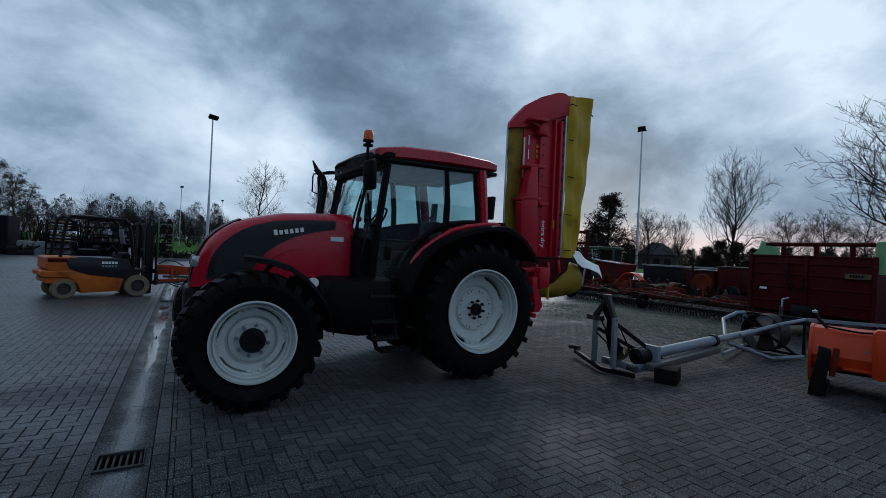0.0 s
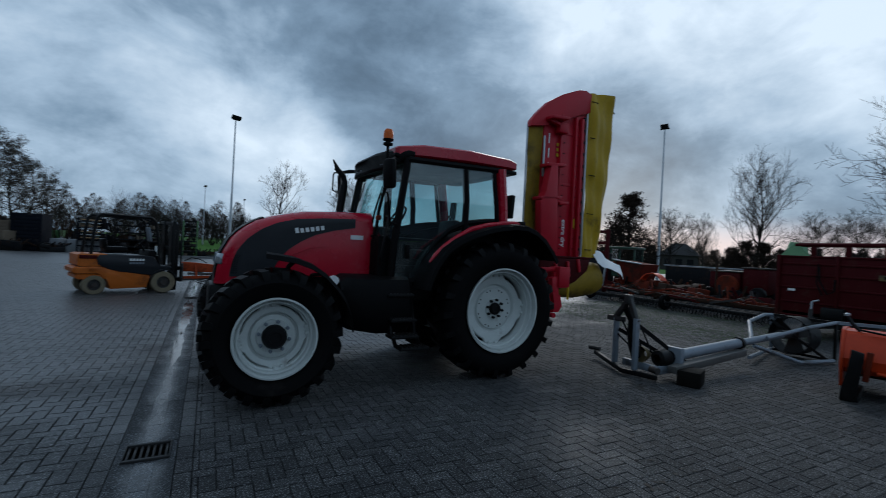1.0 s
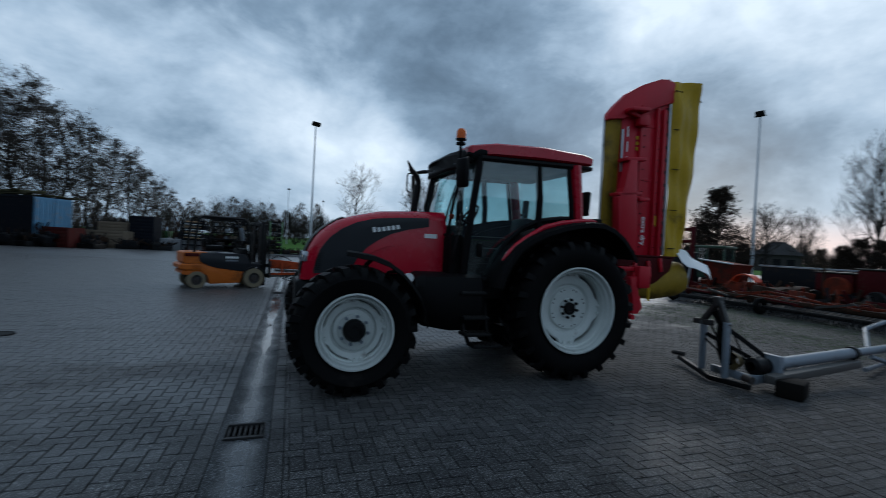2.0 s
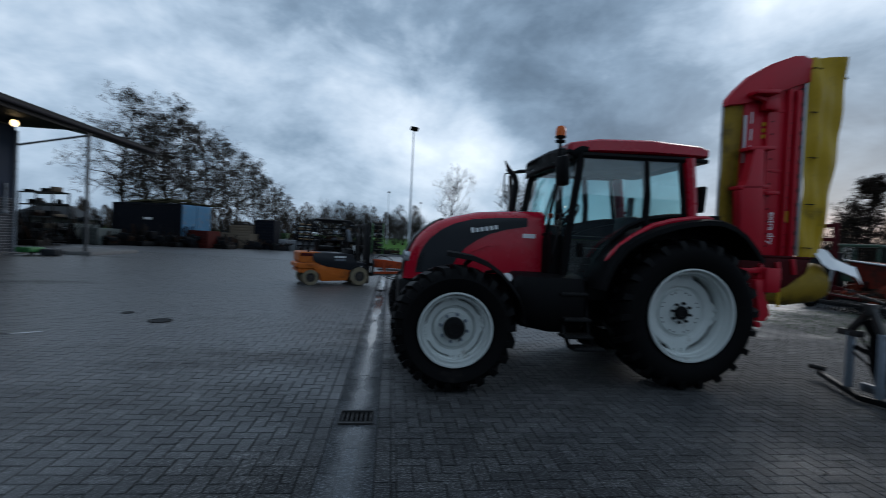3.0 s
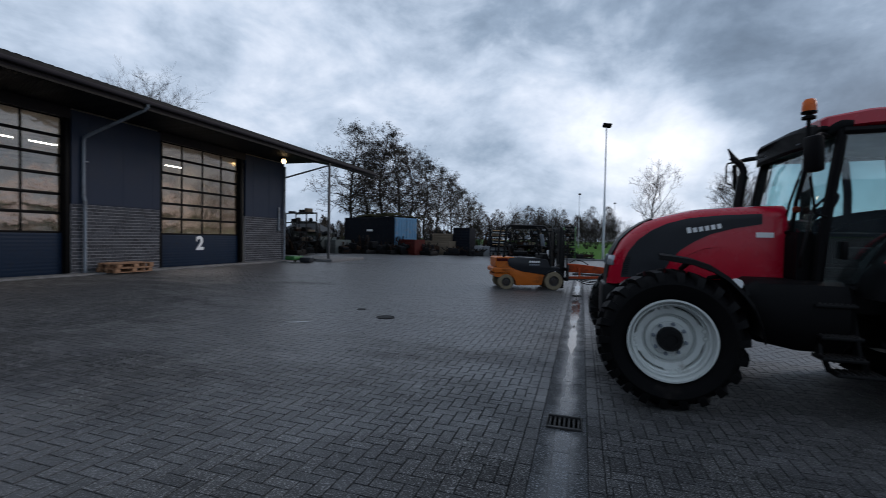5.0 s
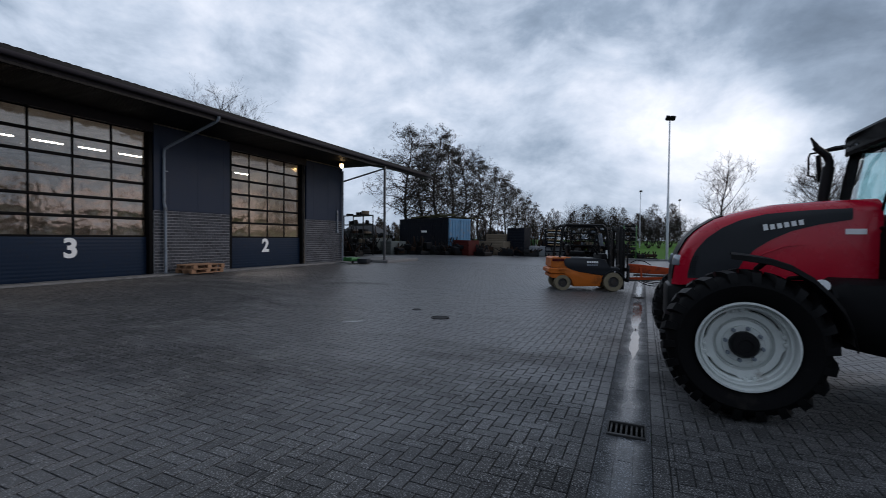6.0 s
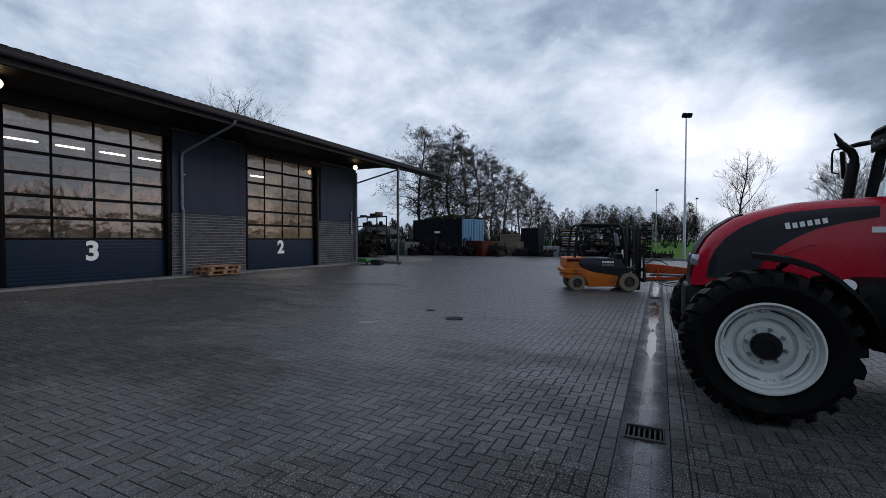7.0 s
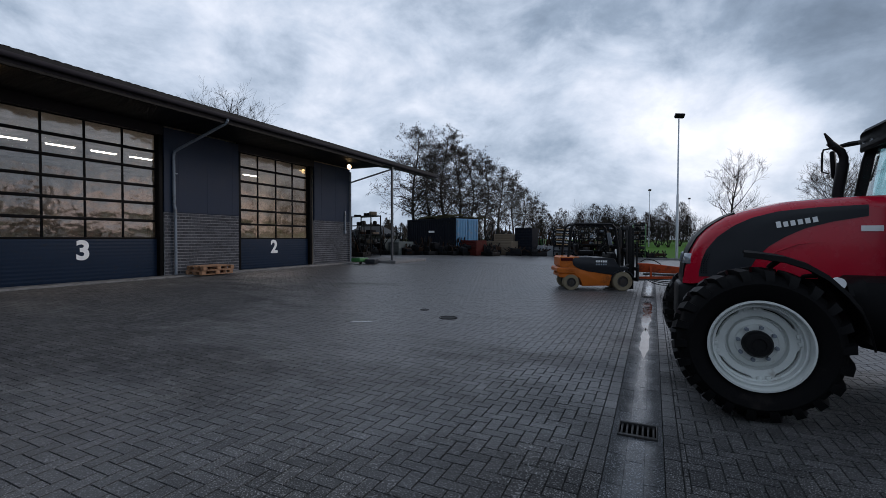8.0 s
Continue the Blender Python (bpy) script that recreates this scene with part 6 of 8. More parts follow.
part("hydraulic_ram", bm, STEEL, BOOM)
for k, sag in enumerate((0.20, 0.14, 0.10)):
    bm = B()
    tube(bm, [(0.7 + 1.1 * u + 0.2 * k * u, -0.20, 0.36 - sag * math.sin(math.pi * u)) for u in np.linspace(0, 1, 12)], 0.012)
    part("hose", bm, BLACKP, BOOM)
bm = B()
tube(bm, [(0.62, -0.05, 0.80), (0.8, -0.05, 0.90), (1.02, -0.05, 0.86), (1.2, -0.05, 0.75)], 0.013)
part("hose", bm, BLACKP, BOOM)
for s in (1, -1):
    bm = B()
    pts = [(2.05, 0.10 * s, 0.42), (1.92, 0.16 * s, 0.60), (1.86, 0.2 * s, 0.78), (1.92, 0.22 * s, 0.92), (2.0, 0.2 * s, 0.96)]
    tube(bm, pts, [0.10, 0.09, 0.07, 0.05, 0.015])
    part("grab_claw", bm, BLACKM, BOOM)
# ---- machines on the far side of the tractor ----
# slurry mixer lying on the paving: A-frame, long pipe, propeller guard
MX = thing("slurry_mixer", Matrix(), "grey tractor slurry mixer lying on the paving with its propeller guard", "slurry mixer")


def mpart(name, bm, material=GREYPAINT, label=""):
    return part(name, bm, material, MX, label)


bm = B()
bar(bm, (4.82, 4.80, 0.09), (4.46, 4.00, 0.05), 0.05, 0.06, 0.01)
bar(bm, (4.46, 4.00, 0.05), (4.55, 3.55, 0.06), 0.05, 0.06, 0.01)
mpart("skid", bm, BLACKM)
bm = B()
cyl(bm, (4.80, 4.90, 0.14), (4.86, 4.74, 0.14), 0.03)
mpart("hitch_pin", bm, STEEL)
bm = B()
cyl(bm, (4.52, 3.62, 0.16), (4.50, 3.50, 0.16), 0.04)
mpart("hitch_pin", bm, STEEL)
for (x, y), zt in (((4.60, 4.24), 0.68), ((4.50, 3.84), 0.72)):
    bm = B()
    box(bm, (x, y, zt / 2 + 0.06), (0.07, 0.05, zt - 0.06), bev=0.006)
    mpart("upright", bm)
bm = B()
bar(bm, (4.60, 4.26, 0.70), (4.54, 4.02, 0.96), 0.05, 0.07, 0.008)
bar(bm, (4.50, 3.84, 0.70), (4.53, 3.98, 0.98), 0.05, 0.07, 0.008)
bar(bm, (4.66, 4.42, 0.68), (4.56, 4.10, 0.70), 0.08, 0.07, 0.01)
mpart("top_frame", bm, STEEL)
bm = B()
box(bm, (4.53, 4.0, 0.98), (0.10, 0.09, 0.12), bev=0.015)
mpart("top_hitch", bm, STEEL)
bm = B()
pts = [(4.56, 4.06, 0.86), (4.62, 4.0, 0.70), (4.58, 3.98, 0.50), (4.62, 3.96, 0.32), (4.66, 3.93, 0.22)]
tube(bm, pts, [0.05, 0.055, 0.05, 0.055, 0.05])
mpart("drive_shaft", bm, BLACKP)
bm = B()
lathe(bm, [(0.11, 0), (0.10, 0.06), (0.07, 0.14), (0.05, 0.16)], 20, "X", (4.66, 3.90, 0.27))
mpart("shaft_guard", bm, DULLYELLOW, "faded yellow shaft guard")
P0, P1, P2 = Vector((4.86, 3.66, 0.27)), Vector((6.55, 3.70, 0.36)), Vector((8.15, 3.78, 0.42))
bm = B()
cyl(bm, P0, P1, 0.070, seg=20)
mpart("outer_pipe", bm, GREYPAINT, "grey painted steel pipe")
bm = B()
cyl(bm, P1, P2, 0.052, seg=18)
mpart("inner_pipe", bm)
for p in (P0 + Vector((0.05, 0, 0)), P1):
    bm = B()
    d = (P1 - P0).normalized()
    cyl(bm, p - d * 0.03, p + d * 0.03, 0.088, seg=20)
    mpart("flange", bm, BLACKM)
bm = B()
lathe(bm, [(0.05, -0.12), (0.10, -0.10), (0.11, 0.02), (0.09, 0.08)], 18, "X", (4.80, 3.66, 0.27))
mpart("gear_housing", bm, BLACKM)
bm = B()
box(bm, (4.96, 3.62, 0.24), (0.07, 0.24, 0.34), bev=0.01)
mpart("bearing_plate", bm)
bm = B()
bar(bm, (4.60, 3.62, 0.13), (5.25, 3.58, 0.15), 0.05, 0.10, 0.008)
bar(bm, (4.68, 4.16, 0.12), (4.70, 3.60, 0.12), 0.06, 0.09, 0.008)
mpart("base_frame", bm)
for a, b in (((4.52, 3.90, 0.70), (5.18, 3.56, 0.18)), ((4.60, 4.20, 0.55), (4.95, 3.84, 0.30))):
    bm = B()
    bar(bm, a, b, 0.03, 0.05)
    mpart("stay", bm, BLACKM)
bm = B()
bar(bm, (4.72, 3.47, 0.17), (6.55, 3.64, 0.24), 0.12, 0.09, 0.008)
mpart("timber", bm, WETWOOD, "grey wooden bearer under the pipe")
# guard round the propeller
gc = Vector((8.35, 3.80, 0.38))
bm = B()
rows = []
for a in np.linspace(0, 2 * math.pi, 33):
    rows.append([(gc.x - 0.18, gc.y + 0.30 * math.cos(a), gc.z + 0.30 * math.sin(a)), (gc.x + 0.16, gc.y + 0.30 * math.cos(a), gc.z + 0.30 * math.sin(a))])
sheet(bm, rows, 0.012)
mpart("propeller_ring", bm, BLACKM)
for k in range(3):
    bm = B()
    a = 2 * math.pi * k / 3 + 0.5
    c, s = math.cos(a), math.sin(a)
    rows = []
    for u in np.linspace(0.06, 0.30, 6):
        w = 0.05 + 0.28 * u
        rows.append([(gc.x - 0.05, gc.y + u * c - w * s, gc.z + u * s + w * c), (gc.x + 0.05, gc.y + u * c + w * s, gc.z + u * s - w * c)])
    sheet(bm, rows, 0.01)
    mpart("propeller_blade", bm, STEEL)
bm = B()
cyl(bm, P2 - Vector((0.3, 0, 0)), gc + Vector((0.05, 0, 0)), 0.07)
mpart("propeller_hub", bm, STEEL)
for pts in ([(6.95, 3.74, 0.40), (7.6, 4.12, 0.58), (8.25, 4.22, 0.66), (8.45, 4.2, 0.66)], [(7.15, 3.62, 0.42), (7.9, 3.44, 0.58), (8.55, 3.32, 0.66)], [(6.95, 3.70, 0.30), (7.7, 3.42, 0.06), (8.52, 3.32, 0.05)], [(8.45, 4.2, 0.66), (8.48, 4.2, 0.06), (7.0, 3.78, 0.10)]):
    bm = B()
    tube(bm, pts, 0.030)
    mpart("guard_tube", bm)
for a, b in (((8.55, 3.32, 0.66), (8.55, 3.32, 0.04)), ((8.5, 4.2, 0.06), (8.55, 3.32, 0.05)), ((8.47, 4.2, 0.66), (8.55, 3.32, 0.66)), ((8.0, 4.0, 0.62), (8.35, 3.35, 0.08))):
    bm = B()
    bar(bm, a, b, 0.04, 0.04)
    mpart("guard_bar", bm, BLACKM)
bm = B()
bar(bm, (8.55, 3.30, 0.66), (9.7, 2.6, 0.62), 0.05, 0.05)
mpart("guard_tube", bm)
bm = B()
box(bm, (4.93, 3.36, 0.095), (0.34, 0.26, 0.19), (0, 0, 24), bev=0.02)
solid("timber_block", bm, mat("wet_dark_timber", (0.008, 0.007, 0.006), 0.8, spec=0.1, var=0.3, scale=8, bump=0.03), "dark wet timber block under the mixer frame", "timber block")

# ropes and hoses tangled in the mixer's frame
for pts, rr in (([(4.56, 4.08, 0.92), (4.66, 4.02, 0.74), (4.60, 3.92, 0.52), (4.70, 3.90, 0.34), (4.82, 3.80, 0.30)], 0.014), ([(4.58, 4.16, 0.72), (4.50, 4.0, 0.60), (4.58, 3.92, 0.40), (4.52, 3.86, 0.20)], 0.012),
                ([(4.52, 3.90, 0.78), (4.62, 3.86, 0.62), (4.74, 3.84, 0.42), (4.70, 3.70, 0.24)], 0.010), ([(4.60, 4.24, 0.50), (4.68, 4.10, 0.36), (4.66, 4.0, 0.18)], 0.012)):
    bm = B()
    tube(bm, pts, rr, 6)
    mpart("hose", bm, BLACKP)
# wet leaves and dirt trodden on the paving
r = random.Random(17)
bm = B()
for k in range(260):
    cx, cy_, sp = r.choice(((4.02, 3.72, 0.16), (4.25, 3.45, 0.12), (3.2, 3.0, 0.9), (5.2, 2.6, 0.9), (2.6, 2.2, 0.7), (-3.4, 6.3, 1.6)))
    x, y, s, a = r.gauss(cx, sp), r.gauss(cy_, sp * 0.7), r.uniform(0.008, 0.024), r.uniform(0, 6.28)
    if -1.0 < x < -0.4:
        continue
    z = zg(x) + 0.0025
    p = [bm.verts.new((x + s * q * math.cos(a + w), y + s * q * math.sin(a + w), z + 0.004 * (w > 3))) for w, q in ((0, 1.3), (1.4, 0.7), (3.2, 1.1), (4.6, 0.6))]
    bm.faces.new(p)
solid("fallen_leaves", bm, mat("wet_dead_leaves", (0.012, 0.009, 0.007), 0.6, var=0.3, spec=0.2), "dark wet leaves and dirt scattered on the paving", "leaves", kind="stuff", smooth=0)

# flail mulcher
MU = thing("flail_mulcher", pose(6.36, 2.42, 0, 0, 0, -74), "bright orange flail mulcher with a black skid standing on the paving", "mulcher")
bm = B()
prof = [(0.05, 0.30), (0.0, 0.36), (-0.02, 0.44), (-0.03, 0.47), (0.01, 0.62), (0.03, 0.66), (0.07, 0.755), (0.11, 0.785), (0.30, 0.80), (0.66, 0.77), (0.90, 0.66), (0.98, 0.44), (0.96, 0.20), (0.86, 0.20), (0.84, 0.44), (0.64, 0.66), (0.14, 0.70), (0.08, 0.46), (0.10, 0.30)]
plate(bm, prof, 0.0, 2.1, "X")
part("hood", bm, ORANGE, MU, "bright orange folded sheet hood", smooth=20)
for x in (0.0, 2.1):
    bm = B()
    plate(bm, [(0.06, 0.12), (-0.05, 0.34), (-0.06, 0.48), (-0.01, 0.66), (0.05, 0.77), (0.10, 0.80), (0.30, 0.815), (0.67, 0.785), (0.92, 0.67), (1.0, 0.44), (0.96, 0.10)], x - 0.022, x + 0.010, "X")
    part("side_plate", bm, ORANGE, MU)
bm = B()
plate(bm, [(0.0, 0.0), (0.135, 0.0), (0.175, 0.30), (0.20, 0.50), (0.20, 0.57), (0.085, 0.60), (0.06, 0.36), (0.01, 0.14)], -0.20, -0.13)
bmesh.ops.bevel(bm, geom=list(bm.edges), offset=0.012, segments=2, affect="EDGES", profile=0.5)
box(bm, (0.09, 0.25, 0.03), (0.16, 0.85, 0.06), bev=0.012)
part("skid", bm, BLACKM, MU, "worn black skid")
bm = B()
box(bm, (0.23, -0.135, 0.42), (0.06, 0.05, 0.34), (0, 6, 0), bev=0.01)
part("skid_bracket", bm, RUSTYORANGE, MU)
bm = B()
tube(bm, [(0.14, 0.12, 0.79), (0.06, 0.14, 0.88), (0.02, 0.15, 0.96)], 0.02)
part("lever", bm, BLACKM, MU)
bm = B()
lathe(bm, [(0, 0), (0.028, 0.01), (0.030, 0.035), (0, 0.05)], 12, "Z", (0.015, 0.15, 0.95))
part("lever_knob", bm, GALV, MU)
bm = B()
tube(bm, [(0.14, 0.10, 0.81), (0.30, 0.0, 0.80), (0.45, 0.02, 0.785), (0.62, 0.06, 0.80)], 0.012)
part("hose", bm, BLACKP, MU)
bm = B()
plate(bm, [(0.55, 0.30), (0.55, 0.80), (0.58, 0.85), (0.95, 0.86), (0.98, 0.80), (0.98, 0.66), (0.70, 0.60), (0.66, 0.52), (0.70, 0.42), (0.98, 0.44), (0.98, 0.34), (0.62, 0.28)], -0.14, 0.02)
bmesh.ops.bevel(bm, geom=list(bm.edges), offset=0.012, segments=2, affect="EDGES", profile=0.5)
part("hitch_frame", bm, ORANGE, MU, "orange hitch frame")
bm = B()
box(bm, (0.76, -0.16, 0.62), (0.12, 0.012, 0.17), (0, 14, 0), bev=0.004)
part("maker_plate", bm, WHITEPAINT, MU)
for x0, x1, z in ((0.30, 0.56, 0.345), (1.1, 2.0, 0.345)):
    bm = B()
    box(bm, ((x0 + x1) / 2, -0.03, z), (x1 - x0, 0.06, 0.03), bev=0.006)
    part("hood_rib", bm, ORANGE, MU)
bm = B()
lathe(bm, [(0, -0.012), (0.014, -0.012), (0.016, 0), (0, 0.004)], 10, "Y", (0.50, -0.005, 0.57))
part("bolt", bm, GALV, MU)
bm = B()
cyl(bm, (0.1, 0.48, 0.36), (2.0, 0.48, 0.36), 0.16, seg=20)
part("flail_rotor", bm, STEEL, MU)
bm = B()
bar(bm, (0.74, -0.12, 0.36), (0.74, -0.30, 0.02), 0.05, 0.05)
box(bm, (0.73, -0.30, 0.012), (0.16, 0.14, 0.024), bev=0.004)
part("stand", bm, BLACKM, MU)

# forage wagon seen from its end
WG = thing("forage_wagon", pose(11.2, 4.3, 0), "dark red forage wagon with pale green upper frames", "wagon")
WY0, WY1 = -1.08, 1.12
bm = B()
box(bm, (0.03, 0.02, 1.10), (0.06, WY1 - WY0, 1.34), bev=0.01)
part("end_wall", bm, DARKRED, WG, "dark red pressed steel end wall")
for z in (0.46, 0.76, 1.08, 1.36, 1.60, 1.76):
    bm = B()
    box(bm, (-0.008, 0.02, z), (0.03, WY1 - WY0, 0.04), bev=0.008)
    part("end_wall_rib", bm, DARKRED, WG)
for y in (WY0, 0.04, WY1):
    bm = B()
    box(bm, (-0.015, y, 1.10), (0.06, 0.07, 1.38), bev=0.012)
    part("end_post", bm, DARKRED, WG)
for y in (WY0 + 0.02, WY1 - 0.02):
    bm = B()
    box(bm, (3.0, y, 1.10), (6.0, 0.05, 1.30), bev=0.01)
    part("side_wall", bm, DARKRED, WG)
bm = B()
box(bm, (3.0, 0.02, 0.50), (6.0, 2.0, 0.10), bev=0.01)
box(bm, (3.0, 0.35, 0.40), (6.2, 0.12, 0.16))
box(bm, (3.0, -0.35, 0.40), (6.2, 0.12, 0.16))
part("floor_frame", bm, BLACKM, WG)
for y, s in ((WY1 - 0.1, 1), (WY0 + 0.02, -1)):
    bm = B()
    plate(bm, [(0.02, 1.78), (1.1, 1.78), (0.9, 2.06), (0.22, 2.10)], y - 0.02, y + 0.02)
    part("green_extension", bm, PALEGREEN, WG, "pale green sheet extension")
bm = B()
plate(bm, [(WY1, 1.78), (WY1 - 0.30, 2.08), (WY1 - 0.34, 2.05), (WY1 - 0.50, 1.86), (WY1 - 0.56, 1.78)], 0.02, 0.05, "X")
part("green_extension", bm, PALEGREEN, WG)
bm = B()
plate(bm, [(WY0, 1.45), (WY0 - 0.12, 1.45), (WY0 - 0.12, 2.10), (WY0 + 0.02, 2.06)], 0.0, 0.05, "X")
part("green_extension", bm, PALEGREEN, WG)
bm = B()
tube(bm, [(0.05, WY1 - 0.28, 2.02), (0.05, WY0 - 0.1, 2.03)], 0.045)
part("top_bar", bm, DARKRED, WG)
for y in (-0.7, -0.1, 0.5):
    bm = B()
    box(bm, (0.06, y, 1.90), (0.06, 0.09, 0.24), bev=0.01)
    part("top_bar_post", bm, DARKRED, WG)
bm = B()
box(bm, (-0.06, -0.83, 1.39), (0.01, 0.40, 0.11))
part("name_plate", bm, DULLYELLOW, WG, "small yellow plate")
bm = B()
for k in range(5):
    box(bm, (-0.068, -0.72 - k * 0.045, 1.39), (0.004, 0.03, 0.05))
part("plate_marks", bm, BLACKP, WG)
bm = B()
box(bm, (-0.06, 0.83, 1.02), (0.01, 0.14, 0.05))
part("sticker", bm, WHITEPAINT, WG)
bm = B()
tube(bm, [(-0.05, 0.34, 1.55), (-0.12, 0.30, 1.25), (-0.14, 0.15, 0.98), (-0.10, 0.05, 1.05), (-0.06, 0.06, 1.3)], 0.016)
tube(bm, [(-0.05, 0.36, 1.62), (-0.10, 0.36, 1.2), (-0.14, 0.24, 0.95)], 0.014)
part("hydraulic_hose", bm, BLACKP, WG)
bm = B()
tube(bm, [(-0.10, 0.42, 0.80), (-0.12, 0.42, 0.58), (-0.12, 0.40, 0.40)], 0.02)
tube(bm, [(-0.10, 0.42, 0.80), (-0.10, 0.30, 0.84)], 0.02)
part("pipe_end", bm, GALV, WG)
# black block put in for the shade of a recess in the end wall
bm = B()
box(bm, (-0.10, 0.05, 0.58), (0.16, 0.40, 0.26), bev=0.04)
part("gear_case", bm, BLACKM, WG)
for y in (0.75, -0.72):
    bm = B()
    lathe(bm, [(0.18, -0.14), (0.36, -0.14), (0.40, -0.09), (0.40, 0.09), (0.36, 0.14), (0.18, 0.14)], 30, "Y", (2.4, y, 0.40))
    part("tyre", bm, RUBBER, WG)
bm = B()
for s in (1, -1):
    bar(bm, (0.1, 0.02 + s * 0.35, 0.42), (-1.2, 0.02 + s * 0.05, 0.40), 0.08, 0.12, 0.01)
part("drawbar", bm, BLACKM, WG)
bm = B()
cyl(bm, (-0.9, 0.1, 0.0), (-0.9, 0.1, 0.7), 0.035)
box(bm, (-0.9, 0.1, 0.015), (0.2, 0.2, 0.03))
part("jack_leg", bm, STEEL, WG)

# long tine rake / bale sledge lying along the yard edge
RK = thing("hay_rake", pose(12.2, 0, 0), "long worn red hay rake with rows of steel tines", "hay rake")
for x, z, m in ((0.0, 0.42, RUST), (0.35, 0.40, RUST), (0.9, 0.44, RUSTYORANGE)):
    bm = B()
    bar(bm, (x, 6.0, z), (x + 0.10, 12.2, z + 0.02), 0.07, 0.10, 0.01)
    part("frame_beam", bm, m, RK)
for y in (6.4, 8.0, 9.6, 11.2):
    bm = B()
    bar(bm, (-0.05, y, 0.40), (1.0, y + 0.15, 0.42), 0.05, 0.07)
    part("cross_beam", bm, RUST, RK)
bm = B()
bar(bm, (0.2, 12.3, 0.46), (-0.25, 10.4, 0.44), 0.10, 0.06, 0.008)
part("pale_red_plank", bm, DARKRED, RK)
for x in (0.0, 0.35, 0.7):
    bm = B()
    cyl(bm, (x, 6.1, 0.24), (x + 0.05, 11.8, 0.24), 0.03)
    part("tine_shaft", bm, STEEL, RK)
bm = B()
r = random.Random(4)
for x in (0.0, 0.35, 0.7):
    y = 6.2
    while y < 11.7:
        a = r.uniform(-0.5, 0.5)
        tube(bm, [(x, y, 0.26), (x - 0.06 + 0.05 * a, y + 0.05 * a, 0.16), (x - 0.12 + 0.10 * a, y + 0.12 * a, 0.04), (x - 0.06, y + 0.09 * a, 0.008)], 0.014, 5)
        y += 0.10
tagged(part("tine", bm, BLACKM, RK), kind="stuff")
for y in (8.9, 11.9):
    bm = B()
    lathe(bm, [(0.12, -0.06), (0.22, -0.06), (0.24, 0), (0.22, 0.06), (0.12, 0.06), (0.12, -0.06)], 22, "Y", (-0.12, y, 0.24))
    part("support_wheel", bm, RUBBER, RK)
for a, b in (((-0.05, 6.6, 0.46), (0.6, 9.2, 0.62)), ((0.6, 9.2, 0.62), (0.1, 10.0, 0.46)), ((0.0, 7.6, 0.46), (0.9, 10.8, 0.50)), ((0.6, 9.2, 0.62), (0.62, 9.25, 0.40))):
    bm = B()
    bar(bm, a, b, 0.04, 0.05)
    part("stay", bm, RUSTYORANGE, RK)

r = random.Random(21)
for k in range(34):
    bm = B()
    y = r.uniform(6.2, 11.8)
    x = r.uniform(-0.1, 0.9)
    q = r.random()
    if q < 0.4:
        bar(bm, (x, y, 0.40), (x + r.uniform(-0.5, 0.5), y + r.uniform(-0.9, 0.9), r.uniform(0.42, 0.62)), 0.035, 0.05)
        nm = "stay"
    elif q < 0.7:
        rad = r.uniform(0.10, 0.20)
        tube(bm, [(x + 0.05 * math.sin(a), y + rad * math.cos(a), 0.40 + rad * math.sin(a)) for a in np.linspace(0, math.pi, 9)], 0.018, 6)
        nm = "hoop"
    else:
        lathe(bm, [(0, -0.05), (0.09, -0.05), (0.11, 0), (0.09, 0.05), (0, 0.05)], 14, "Y", (x, y, r.uniform(0.3, 0.5)))
        nm = "roller"
    part(nm, bm, r.choice((RUST, STEEL, RUSTYORANGE, BLACKM, DARKRED)), RK)

# worn machines in a row behind
def drum(bm, c, r, w, axis="Y", seg=24):
    lathe(bm, [(0, -w / 2), (r * 0.9, -w / 2), (r, -w / 2 + 0.03), (r, w / 2 - 0.03), (r * 0.9, w / 2), (0, w / 2)], seg, axis, c)


RT = thing("rotary_tedder", pose(14.0, 10.7, 0), "orange rotary tedder with rusty rotor arms, parked by the yard edge", "tedder")
bm = B()
drum(bm, (0, 0, 0.62), 0.20, 0.32, "Z")
part("gear_head", bm, RUSTYORANGE, RT)
for k in range(7):
    a = 2 * math.pi * k / 7
    bm = B()
    tube(bm, [(0.1 * math.cos(a), 0.1 * math.sin(a), 0.62), (0.55 * math.cos(a), 0.55 * math.sin(a), 0.78), (0.80 * math.cos(a + 0.1), 0.80 * math.sin(a + 0.1), 0.55), (0.85 * math.cos(a + 0.15), 0.85 * math.sin(a + 0.15), 0.12)], 0.03)
    part("rotor_arm", bm, RUSTYORANGE, RT)
bm = B()
rows = [[(x, 0.5 * math.cos(a), 0.55 + 0.5 * math.sin(a)) for a in np.linspace(0.2, 2.6, 10)] for x in (-0.25, 0.05)]
sheet(bm, rows, 0.03)
part("guard_hoop", bm, ORANGE, RT)
bm = B()
bar(bm, (-0.6, -1.2, 0.45), (0.3, 1.4, 0.60), 0.10, 0.12)
bar(bm, (-0.6, 1.2, 0.50), (0.6, -0.8, 0.70), 0.06, 0.06)
part("frame", bm, RUST, RT)

